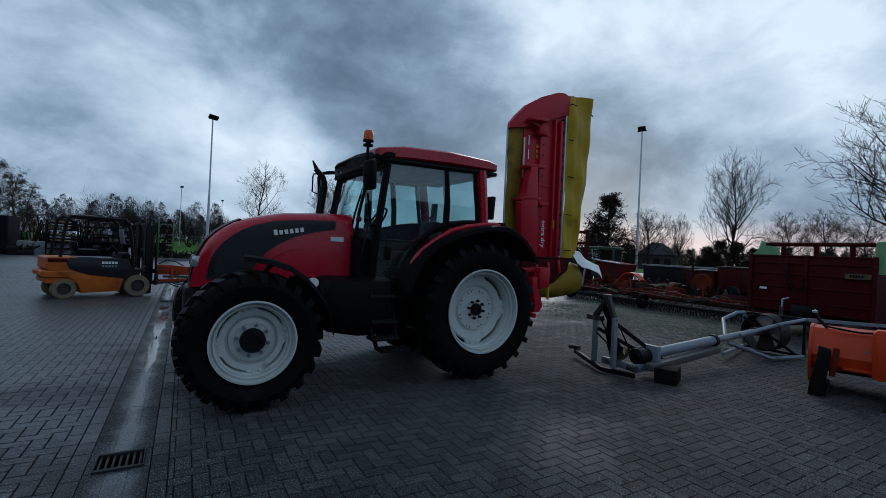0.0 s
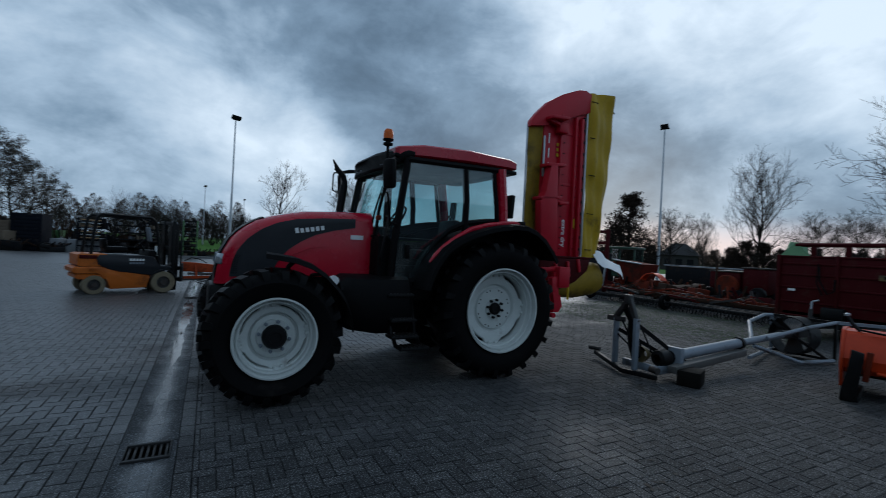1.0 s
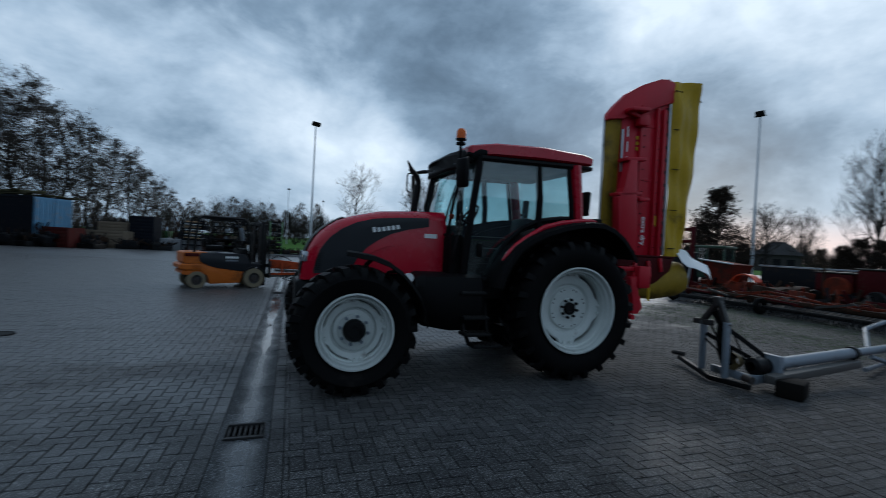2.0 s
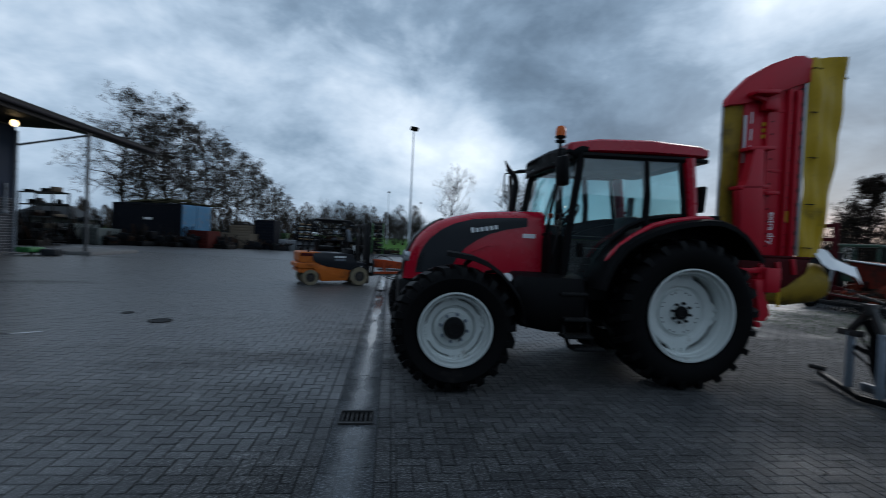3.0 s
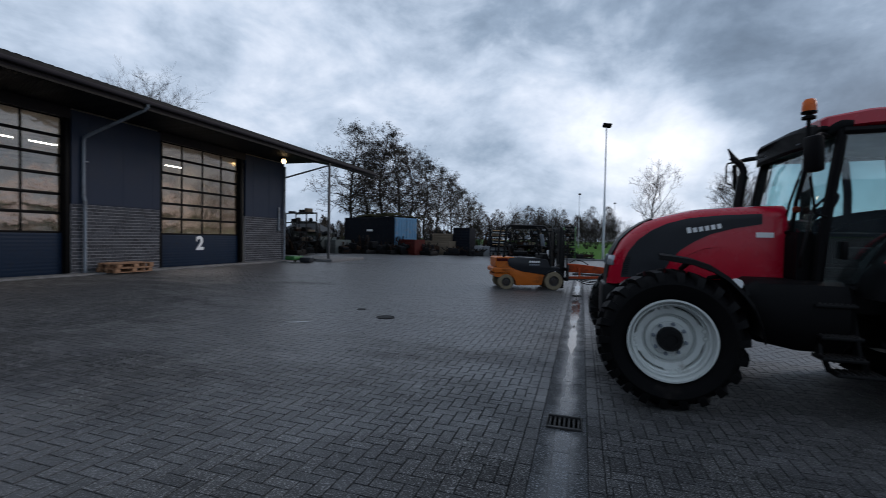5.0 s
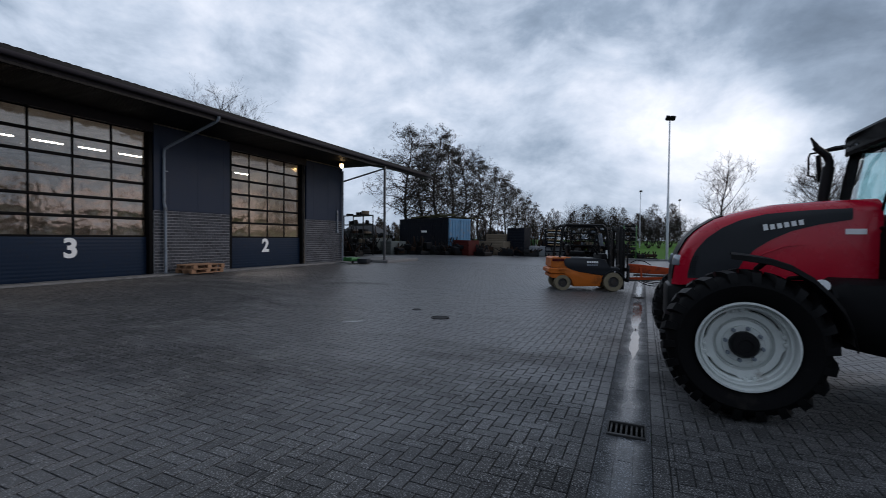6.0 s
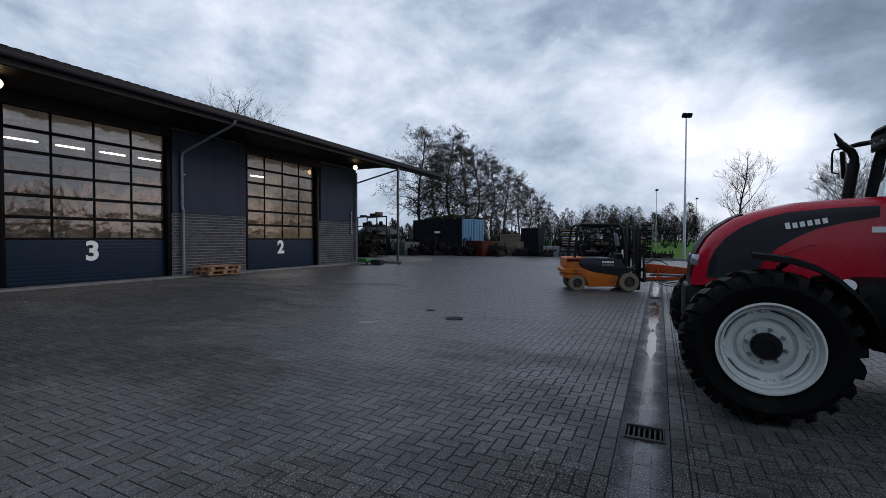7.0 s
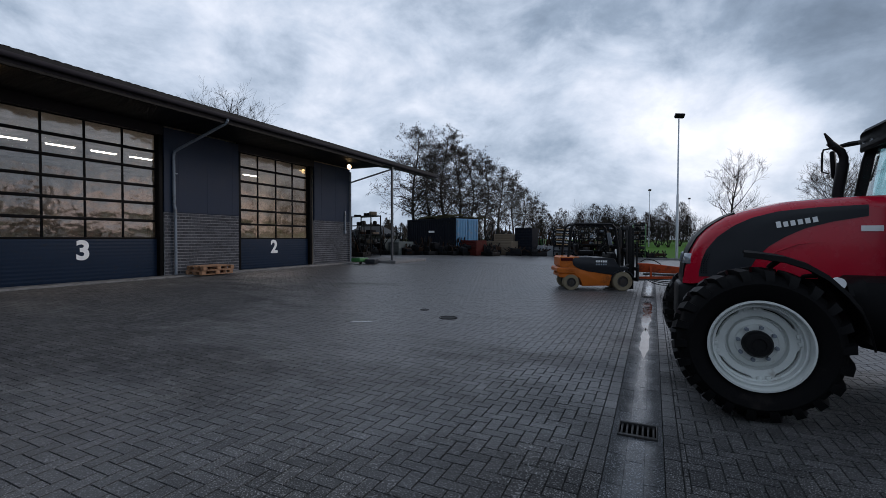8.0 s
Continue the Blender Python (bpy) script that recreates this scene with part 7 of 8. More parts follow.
HP = thing("hopper_spreader", pose(14.6, 12.0, 0), "faded orange hopper spreader standing by the yard edge", "spreader")
bm = B()
loft(bm, [[(-0.45, -0.45, 0.62), (0.45, -0.45, 0.62), (0.45, 0.45, 0.62), (-0.45, 0.45, 0.62)], [(-0.5, -0.62, 1.32), (0.5, -0.62, 1.32), (0.5, 0.62, 1.44), (-0.5, 0.62, 1.44)]])
part("hopper", bm, mat("faded_hopper_paint", (0.10, 0.014, 0.008), 0.75, var=0.4, scale=4, spec=0.1, dirt=(0.03, 0.014, 0.01), dirt_amount=0.5), HP)
bm = B()
for x, y in ((-0.4, -0.4), (0.4, -0.4), (-0.4, 0.4), (0.4, 0.4)):
    bar(bm, (x, y, 0.7), (x * 1.2, y * 1.2, 0.0), 0.06, 0.06)
part("stand_frame", bm, RUST, HP)
bm = B()
tube(bm, [(-0.55, 0.65, 1.45), (-0.55, -0.65, 1.34)], 0.03)
part("rim_rail", bm, GALV, HP)

RM = thing("mast_attachment", pose(13.7, 13.2, 0), "dark red lifting mast frame standing upright", "lifting mast")
for y in (-0.50, 0.50):
    bm = B()
    box(bm, (0, y, 1.5 if y > 0 else 1.4), (0.12, 0.12, 2.7 if y > 0 else 2.5), bev=0.01)
    part("upright", bm, DARKRED, RM)
for z in (0.4, 1.7, 2.1, 2.55):
    bm = B()
    box(bm, (0, 0, z), (0.09, 1.0, 0.12), bev=0.01)
    part("cross_bar", bm, DARKRED, RM)
bm = B()
box(bm, (0.2, 0, 1.1), (0.5, 0.8, 1.2), bev=0.05)
part("winch_case", bm, DARKGEN, RM)
bm = B()
bar(bm, (-0.3, -0.6, 0.7), (-0.4, 0.6, 0.72), 0.05, 0.05)
bar(bm, (-0.3, -0.75, 1.2), (-0.2, -0.5, 0.3), 0.05, 0.07)
part("stay", bm, GALV, RM)

GT = thing("old_tractor", pose(17.6, 15.0, 0, 0, 0, 20), "old green tractor with a glazed cab behind the machines", "tractor")
bm = B()
box(bm, (0, 0, 1.0), (2.4, 0.8, 0.7), bev=0.08)
part("body", bm, OLDGREEN, GT)
for x in (-0.55, 0.55):
    for y in (-0.55, 0.55):
        bm = B()
        box(bm, (x, y, 1.55), (0.07, 0.07, 0.9), bev=0.01)
        part("cab_pillar", bm, OLDGREEN, GT)
bm = B()
box(bm, (0, 0, 2.02), (1.35, 1.3, 0.10), bev=0.03)
part("cab_roof", bm, OLDGREEN, GT)
for y in (-0.56, 0.56):
    bm = B()
    box(bm, (0, y, 1.6), (1.04, 0.01, 0.72))
    part("cab_glass", bm, CABGLASS, GT)
for x, rr in ((-0.7, 0.65), (1.1, 0.45)):
    for y in (-0.7, 0.7):
        bm = B()
        drum(bm, (x, y, rr), rr, 0.3)
        part("tyre", bm, RUBBER, GT)

BT_ = thing("flat_trailer", pose(17.0, 9.6, 0), "long dark trailer with a pale top rail", "trailer")
bm = B()
box(bm, (0, 0, 0.95), (1.6, 4.6, 0.72), bev=0.03)
part("body", bm, DARKGEN, BT_)
bm = B()
box(bm, (-0.8, 0, 1.34), (0.06, 4.7, 0.05), bev=0.008)
part("top_rail", bm, GREYPAINT, BT_)
for y in (-1.6, 1.6):
    bm = B()
    drum(bm, (-0.7, y, 0.36), 0.36, 0.25, "X")
    part("tyre", bm, RUBBER, BT_)

BP = thing("baler", pose(14.9, 8.0, 0), "faded red baler with a round side cover and rusty drives", "baler")
bm = B()
box(bm, (0.2, 0.55, 0.92), (1.2, 0.95, 0.66), bev=0.05)
box(bm, (0.2, -0.35, 1.0), (1.1, 0.75, 0.78), (0, 0, 0), bev=0.05)
part("body", bm, DARKRED, BP)
bm = B()
box(bm, (0.2, 0.55, 1.275), (1.25, 1.0, 0.03), bev=0.005)
box(bm, (0.2, -0.35, 1.42), (1.15, 0.8, 0.03), bev=0.005)
part("top_sheet", bm, STEEL, BP)
bm = B()
drum(bm, (-0.45, 0.42, 0.80), 0.36, 0.16, "X", 30)
part("side_cover", bm, RUSTYORANGE, BP)
bm = B()
drum(bm, (-0.52, -0.55, 0.62), 0.22, 0.16, "X")
part("drive_wheel", bm, BLACKM, BP)
bm = B()
drum(bm, (-0.5, 0.95, 0.55), 0.18, 0.14, "X")
part("drive_wheel", bm, BLACKM, BP)
bm = B()
bar(bm, (-0.5, 0.75, 0.4), (-0.52, 0.72, 1.5), 0.05, 0.06)
bar(bm, (-0.5, -0.9, 0.55), (-0.5, 0.9, 0.45), 0.07, 0.07)
part("lever", bm, RUST, BP)
for y in (-0.7, 0.8):
    bm = B()
    drum(bm, (0.2, y, 0.36), 0.36, 0.22)
    part("tyre", bm, RUBBER, BP)
# moss strip by the machines, thickened to darken the glare on the paving
bm = B()
r = random.Random(9)
for k in range(9000):
    x, y = r.uniform(7.8, 12.6), r.uniform(4.5, 11.0)
    if r.random() < 0.38 + 0.32 * math.sin(x * 2.2 + y) * math.sin(y * 1.3 - x):
        continue
    s, a = r.uniform(0.012, 0.045), r.uniform(0, 6.28)
    h = r.uniform(0.005, 0.010)
    p = [bm.verts.new((x + s * math.cos(a + q), y + s * math.sin(a + q), 0.003)) for q in (0, 2.1, 4.2)] + [bm.verts.new((x + r.uniform(-.01, .01), y, h))]
    for i in range(3):
        bm.faces.new((p[i], p[(i + 1) % 3], p[3]))
solid("moss", bm, mat("moss", (0.026, 0.046, 0.014), 0.95, var=0.4, scale=5), "green moss between the paving blocks, thickened to darken their glare", "moss", kind="stuff", smooth=0)
# ---- far side of the yard, lamps and trees ----
EYE = (-0.6, -0.16)


def at(az, d):
    """A place d metres off at a bearing from +y towards +x."""
    return EYE[0] + d * math.sin(radians(az)), EYE[1] + d * math.cos(radians(az))


def lamp_post(x, y, h, turn, label, heads=1):
    p = thing("lamp_post", pose(x, y, zg(x) - 0.05, 0, 0, turn), label, "lamp post", "yard lamp posts")
    bm = B()
    tube(bm, [(0, 0, 0), (0, 0, h * 0.45), (0, 0, h * 0.46), (0, 0, h - 0.15)], [0.105, 0.085, 0.065, 0.05], 12)
    part("pole", bm, GALV, p)
    bm = B()
    box(bm, (0, 0, h - 0.08), (0.10, 0.62, 0.08), bev=0.01)
    part("bracket", bm, BLACKM, p)
    for y in ((-0.2, 0.2) if heads > 1 else (0.0,)):
        bm = B()
        box(bm, (0.10, y, h + 0.06), (0.16, 0.36 if heads > 1 else 0.52, 0.34), (0, 35, 0), bev=0.02)
        part("flood_head", bm, BLACKM, p)
    bm = B()
    box(bm, (0, 0, 0.5), (0.16, 0.12, 0.5), bev=0.01)
    part("service_door", bm, GALV, p)
    return p


lamp_post(1.07, 39.3, 11.05, -60, "tall grey steel lamp post with flood heads beyond the kerb", 2)
lx, ly = at(53.5, 35.5)
lamp_post(lx, ly, 11.0, 200, "tall grey steel lamp post with one flood head behind the machines", 1)
lx, ly = at(-0.45, 96)
lamp_post(lx, ly, 11.0, -60, "tall grey lamp post far off in the field", 1)
lx, ly = at(3.6, 120)
lamp_post(lx, ly, 11.0, -60, "tall grey lamp post far off by the trees", 1)


# trees
def twig_mesh(name, segs, material, sides=4):
    S = len(segs)
    v = np.zeros((S, 2 * sides, 3))
    for i, (a, b, ra, rb) in enumerate(segs):
        d = (b - a).normalized()
        u = d.orthogonal().normalized()
        w = d.cross(u)
        for k in range(sides):
            q = 2 * math.pi * k / sides
            o = math.cos(q) * u + math.sin(q) * w
            v[i, k], v[i, sides + k] = a + ra * o, b + rb * o
    f = np.array([(k, (k + 1) % sides, sides + (k + 1) % sides, sides + k) for k in range(sides)])
    F = (f[None] + 2 * sides * np.arange(S)[:, None, None]).reshape(-1, 4)
    me = quads_mesh(name, v.reshape(-1, 3), F, material)
    me.polygons.foreach_set("use_smooth", [True] * len(me.polygons))
    return me


def leaf_mesh(name, spots, size, rnd, material):
    n = len(spots)
    v = np.zeros((n, 4, 3))
    for i, p in enumerate(spots):
        a = Vector((rnd.gauss(0, 1), rnd.gauss(0, 1), rnd.gauss(0, 1))).normalized()
        b = a.orthogonal().normalized()
        c = a.cross(b)
        s = size * rnd.uniform(0.5, 1.25)
        for k, (x, y) in enumerate(((-1, 0), (0, -0.55), (1, 0.1), (0.05, 0.6))):
            v[i, k] = p + s * (x * b + y * c)
    return quads_mesh(name, v.reshape(-1, 3), np.arange(4 * n).reshape(-1, 4), material)


def grow(rnd, p, d, length, r, level, wood, twigs, tips, up=0.12, kids=5, spread=0.75, wander=0.16, minr=0.006):
    n = 5 if level > 1 else 3
    pts, dd = [p.copy()], d.copy()
    for k in range(n):
        dd = (dd + Vector((rnd.gauss(0, wander), rnd.gauss(0, wander), rnd.gauss(0, wander) + up))).normalized()
        pts.append(pts[-1] + dd * (length / n))
    rr = [max(minr, r * (1 - 0.72 * k / n)) for k in range(n + 1)]
    for k in range(n):
        (wood if level > 1 else twigs).append((pts[k], pts[k + 1], rr[k], rr[k + 1]))
    if level == 0:
        tips.append(pts[-1])
        tips.append(pts[-2])
        return
    for c in range(kids + (1 if level > 1 else 0)):
        u = rnd.uniform(0.25, 1.0)
        k = min(n - 1, int(u * n))
        base = pts[k].lerp(pts[k + 1], u * n - k)
        side = dd.orthogonal().normalized()
        side.rotate(Matrix.Rotation(rnd.uniform(0, 6.283), 3, dd))
        nd = (dd * rnd.uniform(0.5, 0.9) + side * spread * rnd.uniform(0.7, 1.2)).normalized()
        grow(rnd, base, nd, length * rnd.uniform(0.42, 0.68), rr[k] * 0.6, level - 1, wood, twigs, tips, up, kids, spread, wander, minr)


def tree(name, m, seed, height, style, label, group, limbs=34):
    rnd = random.Random(seed)
    wood, twigs, tips = [], [], []
    t = thing(name, m, label, "tree", group)
    if style == "alder":
        n = 16
        pts = [Vector((0.35 * math.sin(k * 0.35 + seed), 0.3 * math.sin(k * 0.5 + 2 * seed), height * k / n)) for k in range(n + 1)]
        rr = [0.19 * (1 - 0.9 * k / n) * height / 12 + 0.015 for k in range(n + 1)]
        for k in range(n):
            wood.append((pts[k], pts[k + 1], rr[k], rr[k + 1]))
        wide = seed in (3, 8)
        for k in range(46):
            u = 0.24 + 0.76 * (k + rnd.random()) / 46
            i = min(n - 1, int(u * n))
            base = pts[i].lerp(pts[i + 1], u * n - i)
            a = k * 2.4 + rnd.uniform(-0.6, 0.6)
            ln = height * ((0.30 if wide else 0.23) * (1 - u) ** 0.55 * min(1.0, 0.55 + u) + 0.05) * rnd.uniform(0.5, 1.3)
            d = Vector((math.cos(a), math.sin(a), rnd.uniform(0.0, 0.55) + (0.25 if wide else 0.0))).normalized()
            grow(rnd, base, d, ln, 0.065 * (1.1 - u) + 0.014, 2, wood, twigs, tips, 0.05, 4, 0.8, 0.2, 0.011)
        spots = []
        for p in tips:
            if rnd.random() < 0.66:
                for q in range(rnd.choice((5, 8, 12))):
                    spots.append(p + Vector((rnd.gauss(0, 0.17), rnd.gauss(0, 0.17), rnd.gauss(0, 0.10))))
        leaf, lm = 0.066, LEAFBROWN
    elif style == "bare":
        n = 14
        fork = rnd.uniform(0.16, 0.24)
        pts = [Vector((0.03 * height * math.sin(k * 0.45 + seed), 0.03 * height * math.sin(k * 0.6 + 2 * seed), height * k / n)) for k in range(n + 1)]
        rr = [height * 0.016 * (1 - 0.93 * k / n) + 0.006 for k in range(n + 1)]
        for k in range(n):
            wood.append((pts[k], pts[k + 1], rr[k], rr[k + 1]))
        for k in range(limbs):
            u = fork + (0.97 - fork) * (k + rnd.random()) / limbs
            i = min(n - 1, int(u * n))
            base = pts[i].lerp(pts[i + 1], u * n - i)
            a = k * 2.4 + rnd.uniform(-0.5, 0.5)
            ln = height * (0.40 * (1 - u) ** 0.7 * min(1.0, 0.55 + u) + 0.06) * rnd.uniform(0.7, 1.15)
            d = Vector((math.cos(a), math.sin(a), rnd.uniform(0.40, 1.0))).normalized()
            grow(rnd, base, d, ln, rr[i] * 0.55, 3 if u < 0.75 else 2, wood, twigs, tips, 0.10, 4, 0.62, 0.11, 0.006)
        spots, leaf, lm = [], 0, None
    elif style == "shrubby":
        for k in range(6):
            a = k + rnd.random()
            grow(rnd, Vector((0.2 * math.cos(a), 0.2 * math.sin(a), 0)), Vector((0.5 * math.cos(a), 0.5 * math.sin(a), 1)).normalized(), height * 0.6, height * 0.012, 3, wood, twigs, tips, 0.12, 5, 0.6, 0.14, 0.010)
        spots, leaf, lm = [], 0, None
    else:
        n = 10
        for k in range(n):
            wood.append((Vector((0, 0, height * k / n)), Vector((0, 0, height * (k + 1) / n)), 0.14 * (1 - k / n) + 0.02, 0.14 * (1 - (k + 1) / n) + 0.02))
        for k in range(150):
            u = 0.10 + 0.88 * rnd.random()
            a = rnd.uniform(0, 6.283)
            ln = height * (0.33 * (1 - u) ** 0.8 + 0.06) * rnd.uniform(0.7, 1.2)
            d = Vector((math.cos(a), math.sin(a), rnd.uniform(-0.1, 0.5))).normalized()
            grow(rnd, Vector((0, 0, height * u)), d, ln, 0.03, 1, wood, twigs, tips, 0.05, 6, 0.8, 0.2, 0.010)
        spots = []
        for a, b, ra, rb in twigs:
            for q in range(8):
                spots.append(a.lerp(b, rnd.random()) + Vector((rnd.gauss(0, 0.08), rnd.gauss(0, 0.08), rnd.gauss(0, 0.06))))
        leaf, lm = 0.055, LEAFDARK
    tr_ = new("trunk", twig_mesh("trunk", wood, BARK, 6))
    tr_.parent = t
    cr = new("crown", twig_mesh("crown", twigs, BARK, 3))
    cr.parent = t
    if spots:
        lv = new("leaves", leaf_mesh("leaves", spots, leaf, rnd, lm))
        lv.parent = cr
        tagged(lv, kind="stuff")
    return t


def again(src, az, d, h, h0, turn, label=""):
    x, y = at(az, d)
    k = h / h0
    t = copy_thing(src, Matrix.Translation((x, y, zg(x) - 0.1)) @ Matrix.Rotation(radians(turn), 4, "Z") @ Matrix.Diagonal((k, k, k, 1)))
    if label:
        t["label"] = label
    return t


ROW = [(-28.8, 49, 12.4, 0), (-25.0, 50, 12.4, 40), (-27.0, 56, 11.8, 100), (-23.2, 54, 11.8, 170), (-21.7, 58, 12.0, 230), (-19.6, 62, 12.0, 300), (-17.9, 68, 11.3, 20), (-16.4, 75, 11.0, 130), (-15.0, 84, 10.6, 200), (-13.8, 95, 9.6, 280), (-12.8, 108, 9.0, 60)]
alders = []
for k, seed in enumerate((3, 8, 14)):
    az, d, h, turn = ROW[k]
    x, y = at(az, d)
    alders.append(tree("alder_tree", pose(x, y, zg(x) - 0.1, 0, 0, turn), seed, h, "alder", "tall alder tree with sparse withered leaves in a row", "row of alders"))
for k, (az, d, h, turn) in enumerate(ROW[3:]):
    again(alders[k % 3], az, d, h, ROW[k % 3][2], turn)
x, y = at(-50.5, 42)
tree("bare_tree", pose(x, y, 0), 31, 13.4, "bare", "bare tree top showing above the workshop roof", "bare trees")
x, y = at(7.9, 46)
b0 = tree("bare_tree", pose(x, y, -0.1) @ Matrix.Diagonal((0.85, 0.85, 1.04, 1)), 21, 8.6, "bare", "slender bare tree at the edge of the field", "bare trees", 17)
x, y = at(16.0, 44)
b1 = tree("bare_tree", pose(x, y, -0.1), 22, 7.6, "bare", "spreading bare tree at the edge of the field", "bare trees")
x, y = at(62.9, 36)
b2 = tree("bare_tree", pose(x, y, -0.1) @ Matrix.Diagonal((0.66, 0.66, 1.0, 1)), 25, 8.7, "bare", "large bare tree with a dense twiggy crown", "bare trees")
x, y = at(77.3, 24)
b3 = tree("bare_tree", pose(x, y, -0.1), 27, 8.2, "bare", "big bare tree with long low limbs", "bare trees")
again(b1, 54.6, 41, 5.6, 7.6, 70)
again(b2, 57.8, 60, 7.0, 8.7, 200)
for az, d, h, turn in ((67.5, 48, 6.0, 30), (70.5, 52, 6.5, 90), (73.5, 46, 5.5, 150), (76.5, 50, 6.5, 260), (85, 45, 8, 10)):
    again((b0, b1)[turn % 20 == 10], az, d, h, 8.6 if turn % 20 != 10 else 7.6, turn, "bare tree in the hedge behind the machines")
x, y = at(50.3, 36)
e0 = tree("evergreen_tree", pose(x, y, -0.1), 41, 6.3, "evergreen", "dark evergreen tree behind the machines", "evergreen trees")
for az, d, h, turn in ((60.6, 30, 2.5, 80), (61.8, 30.5, 2.9, 10), (63.4, 30, 2.8, 150), (65.0, 30.5, 2.5, 220)):
    again(e0, az, d, h, 6.3, turn, "dense dark evergreen shrub behind the machines")
x, y = at(-7.5, 105)
s0 = tree("bare_tree", pose(x, y, -0.1), 51, 9.0, "shrubby", "many-stemmed bare tree in the far hedge", "far hedge trees")
rnd = random.Random(77)
for k in range(70):
    az = -11.5 + k * 1.42 + rnd.uniform(-0.4, 0.4)
    d = rnd.uniform(105, 150)
    again(s0, az, d, rnd.uniform(5.0, 9.0) * (1.05 if az < 4 else 0.85), 9.0, rnd.uniform(0, 360))
for k in range(26):
    az = 24 + k * 2.7 + rnd.uniform(-1, 1)
    again(e0, az, rnd.uniform(95, 120), rnd.uniform(3.0, 5.4), 6.3, rnd.uniform(0, 360), "low dark bush in the far hedge")
for az, d, h in ((-5.4, 90, 7.0), (-4.0, 90, 7.4), (-2.8, 91, 6.2), (0.5, 95, 6.5), (1.6, 95, 6.0)):
    c = again(s0, az, d, h, 9.0, az * 50, "rounded brown bush at the edge of the field")

# the far wood: a dense belt of twigs and withered leaves behind the single trees
nr = np.random.RandomState(5)


def crowns(n_trees, per, az0, az1, d0, d1, height):
    """Twig clusters in many small crowns between two bearings; height gives the tops."""
    out = []
    for k in range(n_trees):
        az, d = nr.uniform(az0, az1), nr.uniform(d0, d1)
        h = height(az) * nr.uniform(0.55, 1.1)
        x, y = at(az, d)
        w = h * nr.uniform(0.22, 0.36)
        u = nr.uniform(0.05, 1.0, per) ** 0.85
        taper = np.sin(np.pi * np.clip(u * 0.82 + 0.16, 0, 1)) ** 0.8
        ang, rad = nr.uniform(0, 2 * np.pi, per), w * taper * np.sqrt(nr.uniform(0, 1, per))
        out.append(np.stack((x + rad * np.cos(ang), y + rad * np.sin(ang), h * u), 1))
    return np.concatenate(out)


def twig_cards(points, long, thick):
    """One thin leaning sliver for each point."""
    n = len(points)
    d = nr.normal(0, 1, (n, 3)) * (0.7, 0.7, 1.0) + (0, 0, 0.5)
    d /= np.linalg.norm(d, axis=1)[:, None]
    e = np.cross(d, nr.normal(0, 1, (n, 3)))
    e /= np.linalg.norm(e, axis=1)[:, None]
    ln, th = long * nr.uniform(0.4, 1.3, (n, 1)), thick * nr.uniform(0.5, 1.3, (n, 1))
    v = np.stack((points - d * ln, points - e * th, points + d * ln, points + e * th), 1)
    return v.reshape(-1, 3), np.arange(4 * n).reshape(-1, 4)


def wood_top(az):
    return (6.0 if az < -12 else 10.0 if az < 4 else 5.2) + 1.2 * math.sin(az * 0.9) + 0.7 * math.sin(az * 2.3 + 1)


v, f = twig_cards(crowns(420, 620, -38, 96, 118, 165, wood_top), 0.55, 0.040)
wood_ = new("far_wood", quads_mesh("far_wood", v, f, mat("far_brushwood", (0.050, 0.038, 0.032), 0.9, var=0.3, spec=0.1, rand=0.5, island=True)))
tagged(wood_, "distant belt of bare brown brushwood beyond the field", "wood", kind="stuff")

# houses among the far trees
def house(az, d, w, dep, eaves, ridge, turn, label):
    x, y = at(az, d)
    h = thing("house", pose(x, y, -0.1, 0, 0, turn), label, "house", "far houses")
    bm = B()
    box(bm, (0, 0, eaves / 2), (w, dep, eaves))
    part("wall", bm, HOUSEWALL, h)
    bm = B()
    o = 0.4
    A = [(-w / 2 - o, -dep / 2 - o, eaves), (w / 2 + o, -dep / 2 - o, eaves), (w / 2 + o, dep / 2 + o, eaves), (-w / 2 - o, dep / 2 + o, eaves)]
    r1, r2 = (-w / 6, 0, ridge), (w / 6, 0, ridge)
    V = [bm.verts.new(p) for p in A + [r1, r2]]
    for f in ((0, 1, 5, 4), (1, 2, 5), (2, 3, 4, 5), (3, 0, 4), (3, 2, 1, 0)):
        bm.faces.new([V[i] for i in f])
    part("roof", bm, ROOFTILE, h)
    for k in (-1, 0, 1):
        bm = B()
        box(bm, (k * w / 3.4, -dep / 2 - 0.01, eaves * 0.55), (w / 6, 0.04, eaves * 0.4))
        win = part("window", bm, DARKGEN, h)
    return h


house(55.6, 92, 6.0, 5.5, 2.7, 4.9, -56, "low house with a dark hipped roof among the trees")
house(-34.2, 75, 7, 6, 2.0, 3.9, 10, "grey roofed shed behind the yard clutter")

# clutter along the edge of the yard
def stand(name, az, d, turn, label, category, group=""):
    x, y = at(az, d)
    return thing(name, pose(x, y, zg(x) - (0.0 if y < YARD_END else 0.10), 0, 0, turn), label, category, group)


